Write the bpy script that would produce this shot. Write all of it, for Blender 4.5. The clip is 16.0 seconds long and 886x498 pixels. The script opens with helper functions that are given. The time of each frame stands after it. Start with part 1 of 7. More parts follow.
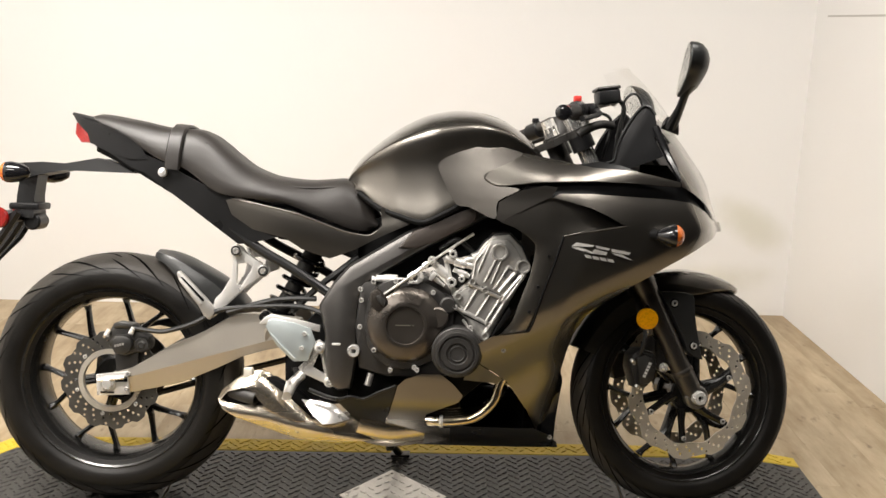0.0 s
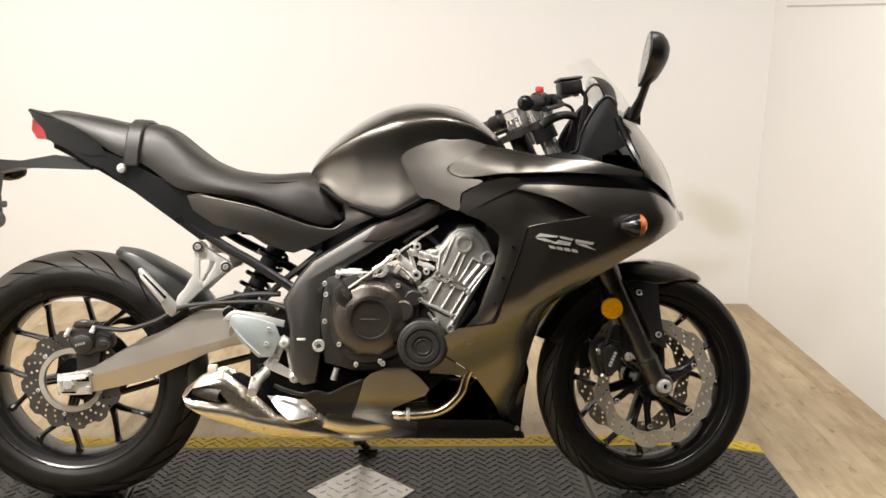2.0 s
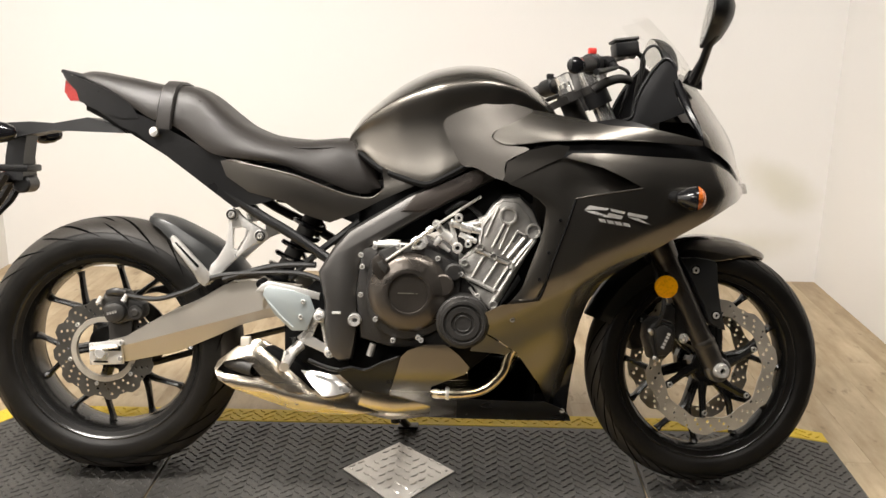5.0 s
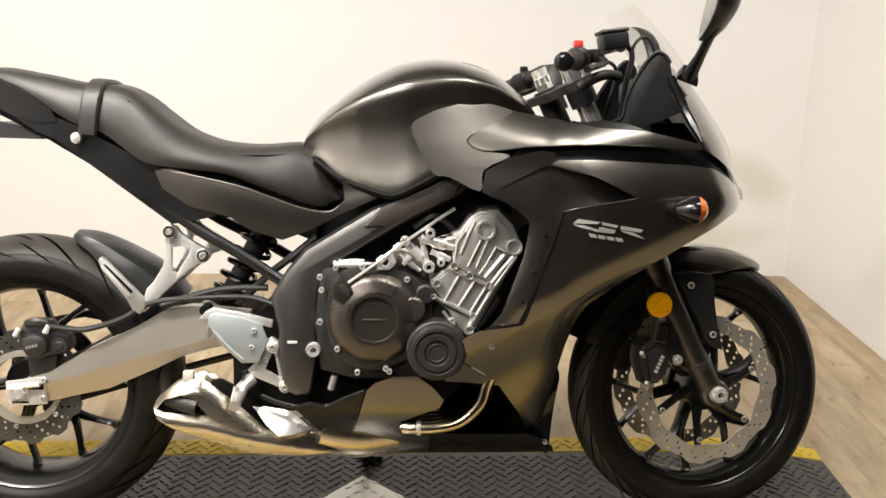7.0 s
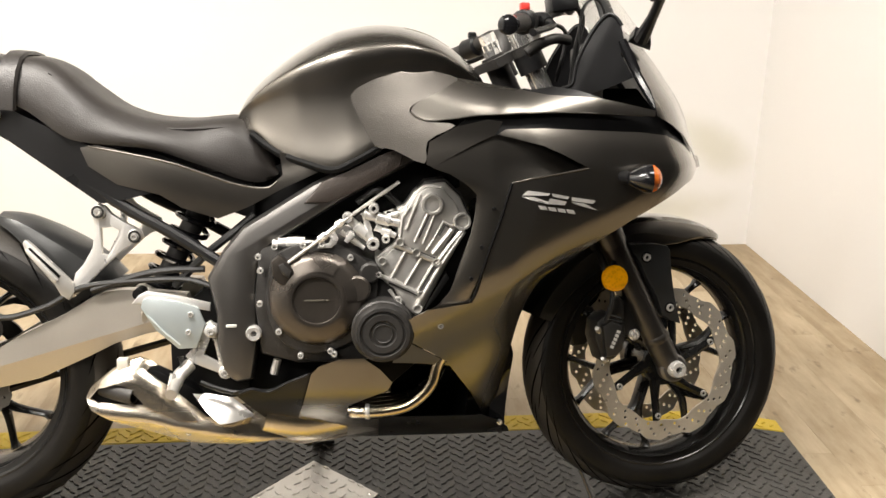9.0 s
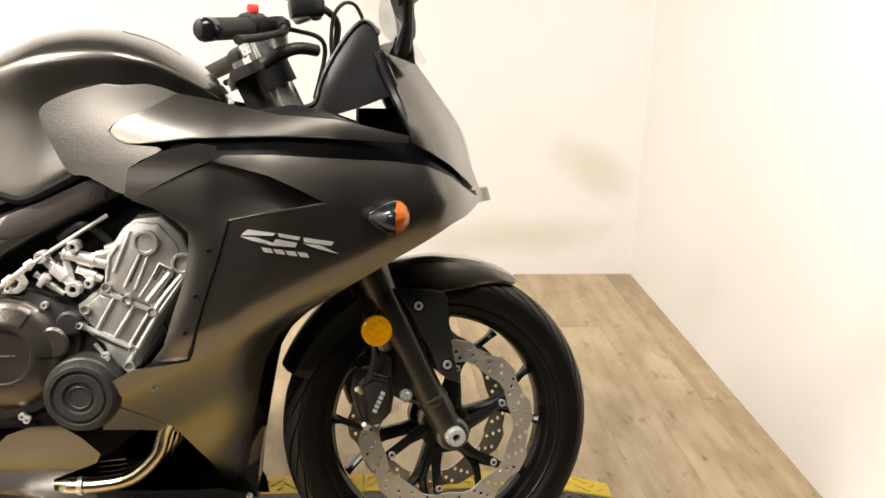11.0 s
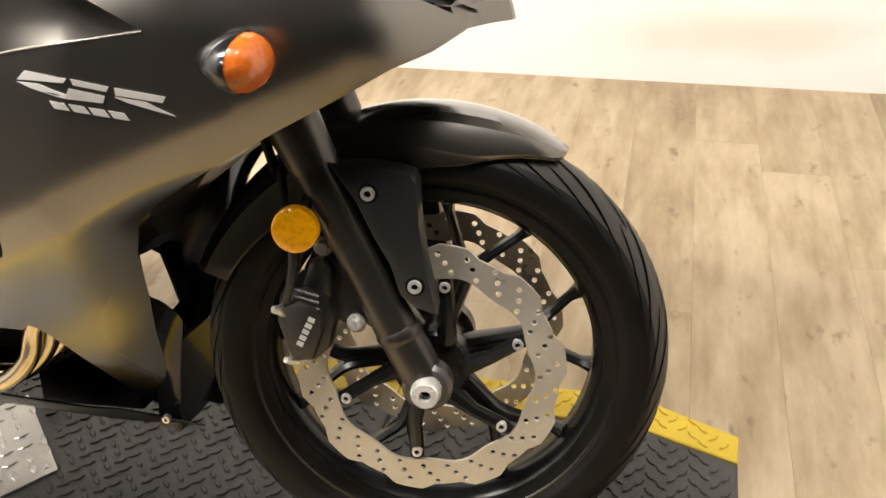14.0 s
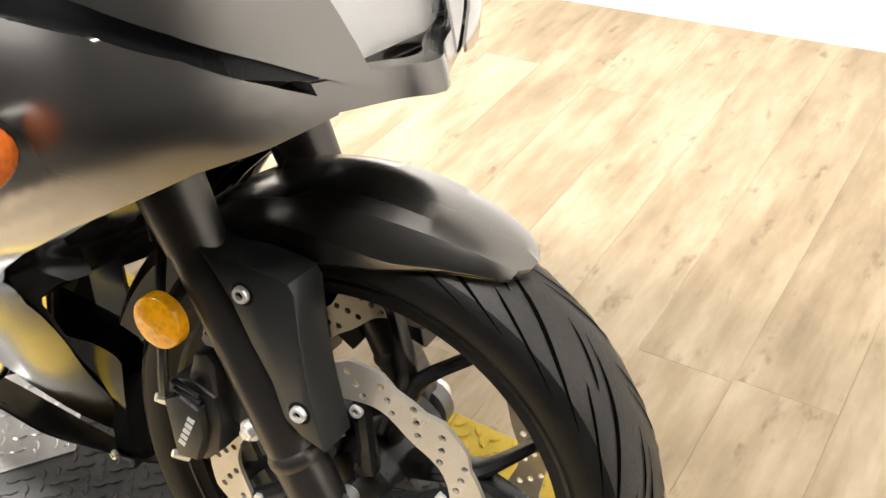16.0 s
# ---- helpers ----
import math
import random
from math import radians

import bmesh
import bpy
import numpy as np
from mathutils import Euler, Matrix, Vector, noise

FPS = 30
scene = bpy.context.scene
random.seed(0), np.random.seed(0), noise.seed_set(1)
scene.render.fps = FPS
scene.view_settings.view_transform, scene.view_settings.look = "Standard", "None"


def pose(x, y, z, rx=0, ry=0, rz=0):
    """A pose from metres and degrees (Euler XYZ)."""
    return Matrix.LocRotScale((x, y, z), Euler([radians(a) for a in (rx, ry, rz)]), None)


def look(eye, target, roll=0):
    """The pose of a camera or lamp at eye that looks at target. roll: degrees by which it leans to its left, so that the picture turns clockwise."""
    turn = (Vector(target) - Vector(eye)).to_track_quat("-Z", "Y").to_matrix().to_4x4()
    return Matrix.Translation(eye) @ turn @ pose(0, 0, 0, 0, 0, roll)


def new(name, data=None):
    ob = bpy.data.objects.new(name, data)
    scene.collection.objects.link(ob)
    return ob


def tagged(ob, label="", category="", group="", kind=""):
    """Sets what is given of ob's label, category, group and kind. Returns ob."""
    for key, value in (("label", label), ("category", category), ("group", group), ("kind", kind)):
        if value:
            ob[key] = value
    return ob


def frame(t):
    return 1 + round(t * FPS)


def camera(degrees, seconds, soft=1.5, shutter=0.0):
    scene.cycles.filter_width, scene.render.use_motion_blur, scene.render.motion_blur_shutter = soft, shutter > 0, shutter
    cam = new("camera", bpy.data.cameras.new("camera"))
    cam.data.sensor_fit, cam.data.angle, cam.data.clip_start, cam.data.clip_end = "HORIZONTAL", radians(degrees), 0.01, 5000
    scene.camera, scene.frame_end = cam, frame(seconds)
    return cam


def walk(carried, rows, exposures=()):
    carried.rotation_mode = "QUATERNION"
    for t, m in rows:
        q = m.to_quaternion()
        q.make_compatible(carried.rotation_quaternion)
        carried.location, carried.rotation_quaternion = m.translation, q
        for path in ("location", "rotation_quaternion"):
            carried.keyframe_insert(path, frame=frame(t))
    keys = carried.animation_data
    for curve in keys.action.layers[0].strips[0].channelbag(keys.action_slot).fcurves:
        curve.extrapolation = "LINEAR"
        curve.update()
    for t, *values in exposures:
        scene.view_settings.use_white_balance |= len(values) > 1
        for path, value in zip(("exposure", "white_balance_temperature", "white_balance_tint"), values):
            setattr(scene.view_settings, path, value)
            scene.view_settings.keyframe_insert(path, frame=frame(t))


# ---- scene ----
cam = camera(50.3, 16.0)
PATH = [
    (0, (0.78, -2.25, 1.217), (0.804, -0.306, 0.747), 1.4),
    (0.5, (0.792, -2.236, 1.217), (0.864, -0.291, 0.756), 1.4),
    (1, (0.796, -2.231, 1.217), (0.869, -0.288, 0.749), 0.9),
    (1.5, (0.797, -2.238, 1.212), (0.897, -0.297, 0.737), 0.5),
    (2, (0.79, -2.245, 1.21), (0.881, -0.305, 0.731), 1.0),
    (2.5, (0.789, -2.248, 1.208), (0.861, -0.316, 0.697), 1.3),
    (3, (0.787, -2.246, 1.207), (0.777, -0.315, 0.684), 0.4),
    (3.5, (0.788, -2.236, 1.201), (0.773, -0.314, 0.651), 0.7),
    (6, (0.863, -1.991, 1.185), (0.813, -0.066, 0.643), 1.0),
    (6.5, (0.802, -1.916, 1.2), (0.871, 0.006, 0.653), 0.8),
    (7, (0.774, -1.871, 1.199), (0.862, 0.039, 0.612), 1.1),
    (7.5, (0.758, -1.834, 1.19), (0.893, 0.06, 0.563), 1.5),
    (8, (0.756, -1.82, 1.178), (0.937, 0.061, 0.522), 0.7),
    (8.2, (0.75, -1.817, 1.18), (0.904, 0.066, 0.524), 0.1),
    (10.3, (1.101, -1.678, 1.165), (1.274, 0.216, 0.548), 1.3),
    (10.5, (1.143, -1.649, 1.157), (1.362, 0.235, 0.52), 0.2),
    (11, (1.25, -1.539, 1.156), (1.466, 0.35, 0.536), 2.0),
    (11.5, (1.346, -1.417, 1.151), (1.526, 0.469, 0.509), 2.6),
    (12, (1.443, -1.338, 1.125), (1.6, 0.506, 0.366), -0.1),
    (12.5, (1.557, -1.247, 1.126), (1.447, 0.593, 0.348), -0.5),
    (13, (1.62, -1.151, 1.098), (1.319, 0.633, 0.245), -2.3),
    (13.5, (1.658, -1.0, 1.061), (1.271, 0.7, 0.08), -2.6),
    (14, (1.686, -0.864, 1.047), (1.265, 0.771, -0.026), -2.4),
    (14.5, (1.741, -0.753, 1.036), (1.153, 0.808, -0.068), -4.4),
    (15, (1.858, -0.618, 1.057), (1.018, 0.837, -0.028), -3.7),
    (15.5, (1.911, -0.521, 1.065), (0.923, 0.828, -0.031), -7.3),
    (16, (1.908, -0.389, 1.053), (0.923, 0.844, -0.176), -7.7),
]
walk(cam, [(t, look(eye, target, roll)) for t, eye, target, roll in PATH],
     exposures=[(0.0, -0.05, 6500, 10), (8.0, 0.0, 6500, 10), (10.3, 0.50, 6700, 9), (11.0, 0.25, 6650, 10), (12.5, -0.24, 6900, 10), (13.0, -0.2, 6950, 10), (13.5, 0.25, 6750, 10), (14.0, 0.55, 6550, 10),
                (14.5, 0.72, 6450, 10), (15.0, 1.0, 6320, 10), (16.0, 1.0, 6050, 9)])

# ---- world and light ----
world = bpy.data.worlds.new("room_air")
scene.world = world
world.use_nodes = True
world.node_tree.nodes["Background"].inputs[0].default_value = (1.0, 0.97, 0.92, 1)
world.node_tree.nodes["Background"].inputs[1].default_value = 0.25


# ---- materials ----
def material(name, color, rough=0.5, metal=0.0, vary=0.15, scale=6.0, bump=0.0, bump_scale=80.0, stretch=(1, 1, 1),
             second=None, coat=0.0, rough_vary=0.08, ior=1.5):
    """A surface with colour variation at two scales, uneven gloss and fine relief."""
    m = bpy.data.materials.new(name)
    m.use_nodes = True
    t = m.node_tree
    p = t.nodes["Principled BSDF"]
    p.inputs["Metallic"].default_value = metal
    p.inputs["IOR"].default_value = ior
    p.inputs["Coat Weight"].default_value = coat
    p.inputs["Coat Roughness"].default_value = 0.15
    co = t.nodes.new("ShaderNodeTexCoord")
    mp = t.nodes.new("ShaderNodeMapping")
    mp.inputs["Scale"].default_value = stretch
    t.links.new(co.outputs["Object"], mp.inputs["Vector"])
    big = t.nodes.new("ShaderNodeTexNoise")
    big.inputs["Scale"].default_value = scale
    big.inputs["Detail"].default_value = 5
    fine = t.nodes.new("ShaderNodeTexNoise")
    fine.inputs["Scale"].default_value = bump_scale
    fine.inputs["Detail"].default_value = 3
    for n in (big, fine):
        t.links.new(mp.outputs["Vector"], n.inputs["Vector"])
    add = t.nodes.new("ShaderNodeMath")
    add.operation = "MULTIPLY_ADD"
    add.inputs[1].default_value = 0.35
    t.links.new(fine.outputs["Fac"], add.inputs[0])
    t.links.new(big.outputs["Fac"], add.inputs[2])
    ramp = t.nodes.new("ShaderNodeValToRGB")
    c = Vector(color)
    d = Vector(second) if second else c * (1 + vary)
    ramp.color_ramp.elements[0].position, ramp.color_ramp.elements[1].position = 0.45, 0.9
    ramp.color_ramp.elements[0].color = (*(c if second else c * (1 - vary)), 1)
    ramp.color_ramp.elements[1].color = (*d, 1)
    t.links.new(add.outputs[0], ramp.inputs["Fac"])
    t.links.new(ramp.outputs["Color"], p.inputs["Base Color"])
    rr = t.nodes.new("ShaderNodeMapRange")
    rr.inputs["From Min"].default_value, rr.inputs["From Max"].default_value = 0.3, 0.7
    rr.inputs["To Min"].default_value, rr.inputs["To Max"].default_value = max(0.02, rough - rough_vary), min(1, rough + rough_vary)
    t.links.new(big.outputs["Fac"], rr.inputs["Value"])
    t.links.new(rr.outputs["Result"], p.inputs["Roughness"])
    if bump:
        b = t.nodes.new("ShaderNodeBump")
        b.inputs["Strength"].default_value = bump
        b.inputs["Distance"].default_value = 0.002
        t.links.new(fine.outputs["Fac"], b.inputs["Height"])
        t.links.new(b.outputs["Normal"], p.inputs["Normal"])
    return m


PAINT = material("matte_gunmetal_paint", (0.182, 0.170, 0.152), 0.30, 0.95, 0.05, 3, 0.03, 900, rough_vary=0.02)


def glossier_at_grazing(m, facing_rough, grazing_rough, coat):
    """Matte clear coat: dull when faced, polished when seen along the surface."""
    t = m.node_tree
    p = t.nodes["Principled BSDF"]
    weight = t.nodes.new("ShaderNodeLayerWeight")
    weight.inputs["Blend"].default_value = 0.5
    for socket, lo, hi in (("Roughness", facing_rough, grazing_rough), ("Coat Weight", 0.0, coat)):
        r = t.nodes.new("ShaderNodeMapRange")
        r.interpolation_type = "SMOOTHSTEP"
        r.inputs["From Min"].default_value, r.inputs["From Max"].default_value = 0.25, 0.75
        r.inputs["To Min"].default_value, r.inputs["To Max"].default_value = lo, hi
        t.links.new(weight.outputs["Facing"], r.inputs["Value"])
        t.links.new(r.outputs["Result"], p.inputs[socket])


glossier_at_grazing(PAINT, 0.30, 0.20, 1.0)
RIBBED = material("fine_ribbed_matte_grey", (0.125, 0.116, 0.105), 0.44, 0.85, 0.06, 5, 0.35, 520, rough_vary=0.03)
BLACK = material("black_plastic", (0.010, 0.010, 0.0105), 0.34, 0, 0.15, 8, 0.08, 500, ior=1.36)
SATIN = material("satin_black_plastic", (0.040, 0.041, 0.041), 0.36, 0.55, 0.12, 8, 0.08, 500)
GREYPLAST = material("dark_grey_textured_plastic", (0.075, 0.073, 0.070), 0.42, 0.8, 0.12, 10, 0.25, 700)
BROWNGRIP = material("brown_black_grip_pad", (0.060, 0.050, 0.044), 0.5, 0.3, 0.12, 10, 0.5, 380)
GLOSS = material("gloss_black_plastic", (0.008, 0.008, 0.009), 0.14, 0, 0.1, 6, rough_vary=0.04)
FRAMEPAINT = material("satin_black_frame_paint", (0.165, 0.159, 0.152), 0.35, 0.9, 0.08, 6, 0.05, 600, rough_vary=0.03)
VINYL = material("black_seat_vinyl", (0.024, 0.021, 0.019), 0.44, 0, 0.15, 10, 0.35, 420)
RUBBER = material("tyre_rubber", (0.0085, 0.0078, 0.0070), 0.45, 0, 0.3, 14, 0.15, 300, ior=1.28)
TREADRUB = material("brown_tread_rubber", (0.030, 0.0265, 0.0225), 0.5, 0, 0.35, 9, 0.25, 300, ior=1.4)
FORK = material("dark_bronze_fork_paint", (0.085, 0.078, 0.070), 0.36, 0.85, 0.08, 6, 0.05, 600, rough_vary=0.03)
# near-black for the shade inside the tyre grooves
GROOVE_SHADE = material("tyre_groove_shade", (0.002, 0.002, 0.002), 0.9, 0, 0.2, 10, ior=1.05)
GRIPRUBBER = material("grip_rubber", (0.022, 0.020, 0.019), 0.55, 0, 0.2, 20, 0.3, 400)
WHEEL = material("gloss_black_wheel_paint", (0.012, 0.0117, 0.0113), 0.25, 0.1, 0.1, 9, rough_vary=0.04)
ALLOY = material("cast_aluminium", (0.58, 0.565, 0.535), 0.36, 0.7, 0.12, 22, 0.3, 500)
SWING = material("silver_painted_swingarm", (0.50, 0.465, 0.41), 0.38, 0.72, 0.06, 5, 0.06, 500, (1, 1, 1))
BRIGHT = material("polished_aluminium", (0.80, 0.785, 0.755), 0.30, 0.6, 0.06, 14, 0.05, 300)
PLATE = material("anodised_heel_guard", (0.55, 0.61, 0.62), 0.36, 0.6, 0.05, 10, 0.1, 600)
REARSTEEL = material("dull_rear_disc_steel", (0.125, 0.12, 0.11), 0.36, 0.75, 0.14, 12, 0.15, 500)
STEEL = material("brake_disc_steel", (0.62, 0.575, 0.50), 0.34, 0.6, 0.14, 12, 0.15, 500)
ZINC = material("zinc_bolt", (0.86, 0.84, 0.80), 0.25, 0.6, 0.1, 40)
STAINLESS = material("brushed_stainless_silencer", (0.60, 0.54, 0.45), 0.29, 0.95, 0.07, 4, 0.12, 420, (0.08, 1, 1))
HEADER = material("heat_tinted_header_steel", (0.56, 0.44, 0.26), 0.22, 1.0, 0.2, 12, second=(0.66, 0.60, 0.50))
BRONZE = material("bronze_grey_engine_cover", (0.108, 0.095, 0.083), 0.32, 0.8, 0.12, 9, 0.15, 600)
ENGINE = material("black_engine_casting", (0.038, 0.036, 0.034), 0.46, 0.4, 0.2, 15, 0.4, 260)
# near-black: shade of gaps and deep parts put into the colour; seals too
DARK = material("black_shade_and_seals", (0.005, 0.005, 0.005), 0.6, 0, 0.2, 10, ior=1.2)
HOSE = material("black_rubber_hose", (0.015, 0.015, 0.015), 0.45, 0, 0.2, 30)
CHAIN = material("oiled_chain_steel", (0.05, 0.045, 0.04), 0.4, 0.8, 0.3, 60)
DECAL = material("silver_decal", (0.62, 0.61, 0.58), 0.35, 0.3, 0.05, 20)
BADGEWING = material("dull_gold_badge", (0.21, 0.19, 0.13), 0.32, 0.8, 0.1, 20)
BADGE = material("pale_badge", (0.34, 0.32, 0.26), 0.32, 0.7, 0.1, 20)
WHITEPRINT = material("pale_print", (0.6, 0.6, 0.58), 0.5, 0, 0.05, 20)
LAMPGREY = material("lamp_bowl_grey", (0.66, 0.64, 0.60), 0.3, 0.1, 0.1, 9)
CREAM = material("cream_plastic_cap", (0.62, 0.58, 0.50), 0.4, 0, 0.08, 20)
REDSW = material("red_switch", (0.65, 0.05, 0.04), 0.35, 0, 0.1, 20)
SILVERED = material("silvered_mirror", (0.93, 0.93, 0.92), 0.03, 1.0, 0.01, 20, rough_vary=0.01)
CHROME = material("hard_chrome", (0.78, 0.77, 0.75), 0.16, 0.85, 0.03, 20, rough_vary=0.03)
MATRUB = material("black_rubber_mat", (0.042, 0.040, 0.037), 0.38, 0, 0.4, 7, 0.35, 220)
MATYEL = material("yellow_rubber_border", (0.62, 0.44, 0.035), 0.55, 0, 0.16, 6, 0.3, 200)
TREAD = material("checker_plate_aluminium", (0.62, 0.60, 0.57), 0.36, 0.8, 0.16, 12, 0.3, 300)
JOINT = material("grey_wall_joint", (0.50, 0.48, 0.45), 0.8, 0, 0.05, 8)
WALL = material("white_wall_paint", (0.81, 0.80, 0.782), 0.75, 0, 0.015, 0.9, 0.06, 240)
# unseen surroundings, near-black so that the fairing reflects a dark room
UNSEENFLOOR = material("dark_unseen_floor", (0.011, 0.0105, 0.010), 0.65, 0, 0.15, 2)
UNSEENWALL = material("dark_unseen_wall", (0.016, 0.0155, 0.0145), 0.8, 0, 0.1, 2)


def patchy_wall():
    """White paint with two faint greenish patches near the corner."""
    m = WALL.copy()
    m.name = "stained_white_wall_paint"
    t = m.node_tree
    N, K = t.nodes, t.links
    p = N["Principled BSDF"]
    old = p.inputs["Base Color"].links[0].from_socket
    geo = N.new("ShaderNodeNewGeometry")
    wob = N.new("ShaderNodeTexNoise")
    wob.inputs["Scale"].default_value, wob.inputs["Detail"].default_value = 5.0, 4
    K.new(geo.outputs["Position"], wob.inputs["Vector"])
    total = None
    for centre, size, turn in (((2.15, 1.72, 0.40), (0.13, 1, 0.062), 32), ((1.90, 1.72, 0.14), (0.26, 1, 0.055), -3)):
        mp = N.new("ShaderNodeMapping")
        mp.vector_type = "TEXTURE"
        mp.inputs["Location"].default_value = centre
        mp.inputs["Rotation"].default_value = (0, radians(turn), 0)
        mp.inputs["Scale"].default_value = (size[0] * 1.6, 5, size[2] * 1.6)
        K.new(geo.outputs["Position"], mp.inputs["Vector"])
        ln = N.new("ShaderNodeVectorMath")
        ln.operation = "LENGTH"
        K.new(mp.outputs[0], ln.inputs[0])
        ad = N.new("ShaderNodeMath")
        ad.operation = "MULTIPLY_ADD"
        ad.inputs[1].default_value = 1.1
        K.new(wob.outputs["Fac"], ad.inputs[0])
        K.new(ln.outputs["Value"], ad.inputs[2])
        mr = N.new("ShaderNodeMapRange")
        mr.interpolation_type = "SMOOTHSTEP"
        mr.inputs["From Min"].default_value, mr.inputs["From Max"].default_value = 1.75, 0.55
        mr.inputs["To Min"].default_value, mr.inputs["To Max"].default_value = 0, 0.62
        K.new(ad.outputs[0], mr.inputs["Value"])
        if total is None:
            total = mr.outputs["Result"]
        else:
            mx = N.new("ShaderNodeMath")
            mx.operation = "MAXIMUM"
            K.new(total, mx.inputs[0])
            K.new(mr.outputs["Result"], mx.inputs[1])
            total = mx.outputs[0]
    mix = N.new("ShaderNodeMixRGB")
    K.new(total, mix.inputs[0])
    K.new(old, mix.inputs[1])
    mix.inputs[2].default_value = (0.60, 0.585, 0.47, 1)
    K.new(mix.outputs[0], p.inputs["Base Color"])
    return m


PATCHY = patchy_wall()
# unseen ceiling, toned down so that upward-facing panels reflect little
CEIL = material("unseen_dark_ceiling", (0.10, 0.098, 0.094), 0.85, 0, 0.08, 2)


def lens_material(name, color, rough=0.12, trans=0.55):
    m = bpy.data.materials.new(name)
    m.use_nodes = True
    t = m.node_tree
    p = t.nodes["Principled BSDF"]
    p.inputs["Roughness"].default_value = rough
    p.inputs["Transmission Weight"].default_value = trans
    v = t.nodes.new("ShaderNodeTexVoronoi")
    v.inputs["Scale"].default_value = 160
    co = t.nodes.new("ShaderNodeTexCoord")
    t.links.new(co.outputs["Object"], v.inputs["Vector"])
    r = t.nodes.new("ShaderNodeValToRGB")
    r.color_ramp.elements[0].color = (*(Vector(color) * 0.75), 1)
    r.color_ramp.elements[1].color = (*color, 1)
    r.color_ramp.elements[1].position = 0.6
    t.links.new(v.outputs["Distance"], r.inputs["Fac"])
    t.links.new(r.outputs["Color"], p.inputs["Base Color"])
    b = t.nodes.new("ShaderNodeBump")
    b.inputs["Strength"].default_value = 0.5
    b.inputs["Distance"].default_value = 0.001
    t.links.new(v.outputs["Distance"], b.inputs["Height"])
    t.links.new(b.outputs["Normal"], p.inputs["Normal"])
    return m


AMBER = lens_material("amber_reflector", (0.95, 0.42, 0.004), 0.12, 0.0)
ORANGE = lens_material("orange_signal_lens", (0.95, 0.22, 0.03), 0.12, 0.35)
RED = lens_material("red_lens", (0.26, 0.010, 0.008), 0.14, 0.1)


def glass(name, color=(1, 1, 1), rough=0.02, gloss=0.4):
    """Thin clear plastic: mostly see-through, with a faint gloss."""
    m = bpy.data.materials.new(name)
    m.use_nodes = True
    t = m.node_tree
    t.nodes.remove(t.nodes["Principled BSDF"])
    tr = t.nodes.new("ShaderNodeBsdfTransparent")
    tr.inputs[0].default_value = (*color, 1)
    gl = t.nodes.new("ShaderNodeBsdfGlossy")
    gl.inputs["Roughness"].default_value = rough
    lw = t.nodes.new("ShaderNodeLayerWeight")
    lw.inputs[0].default_value = 0.25
    fr = t.nodes.new("ShaderNodeMath")
    fr.operation = "MULTIPLY_ADD"
    fr.inputs[1].default_value, fr.inputs[2].default_value = gloss, gloss * 0.08
    t.links.new(lw.outputs["Facing"], fr.inputs[0])
    mx = t.nodes.new("ShaderNodeMixShader")
    t.links.new(fr.outputs[0], mx.inputs[0])
    t.links.new(tr.outputs[0], mx.inputs[1])
    t.links.new(gl.outputs[0], mx.inputs[2])
    t.links.new(mx.outputs[0], t.nodes["Material Output"].inputs[0])
    return m


CLEAR = glass("clear_acrylic", (0.985, 0.985, 0.98), 0.02, 0.16)
LAMPGLASS = glass("headlight_glass", (0.9, 0.9, 0.9))


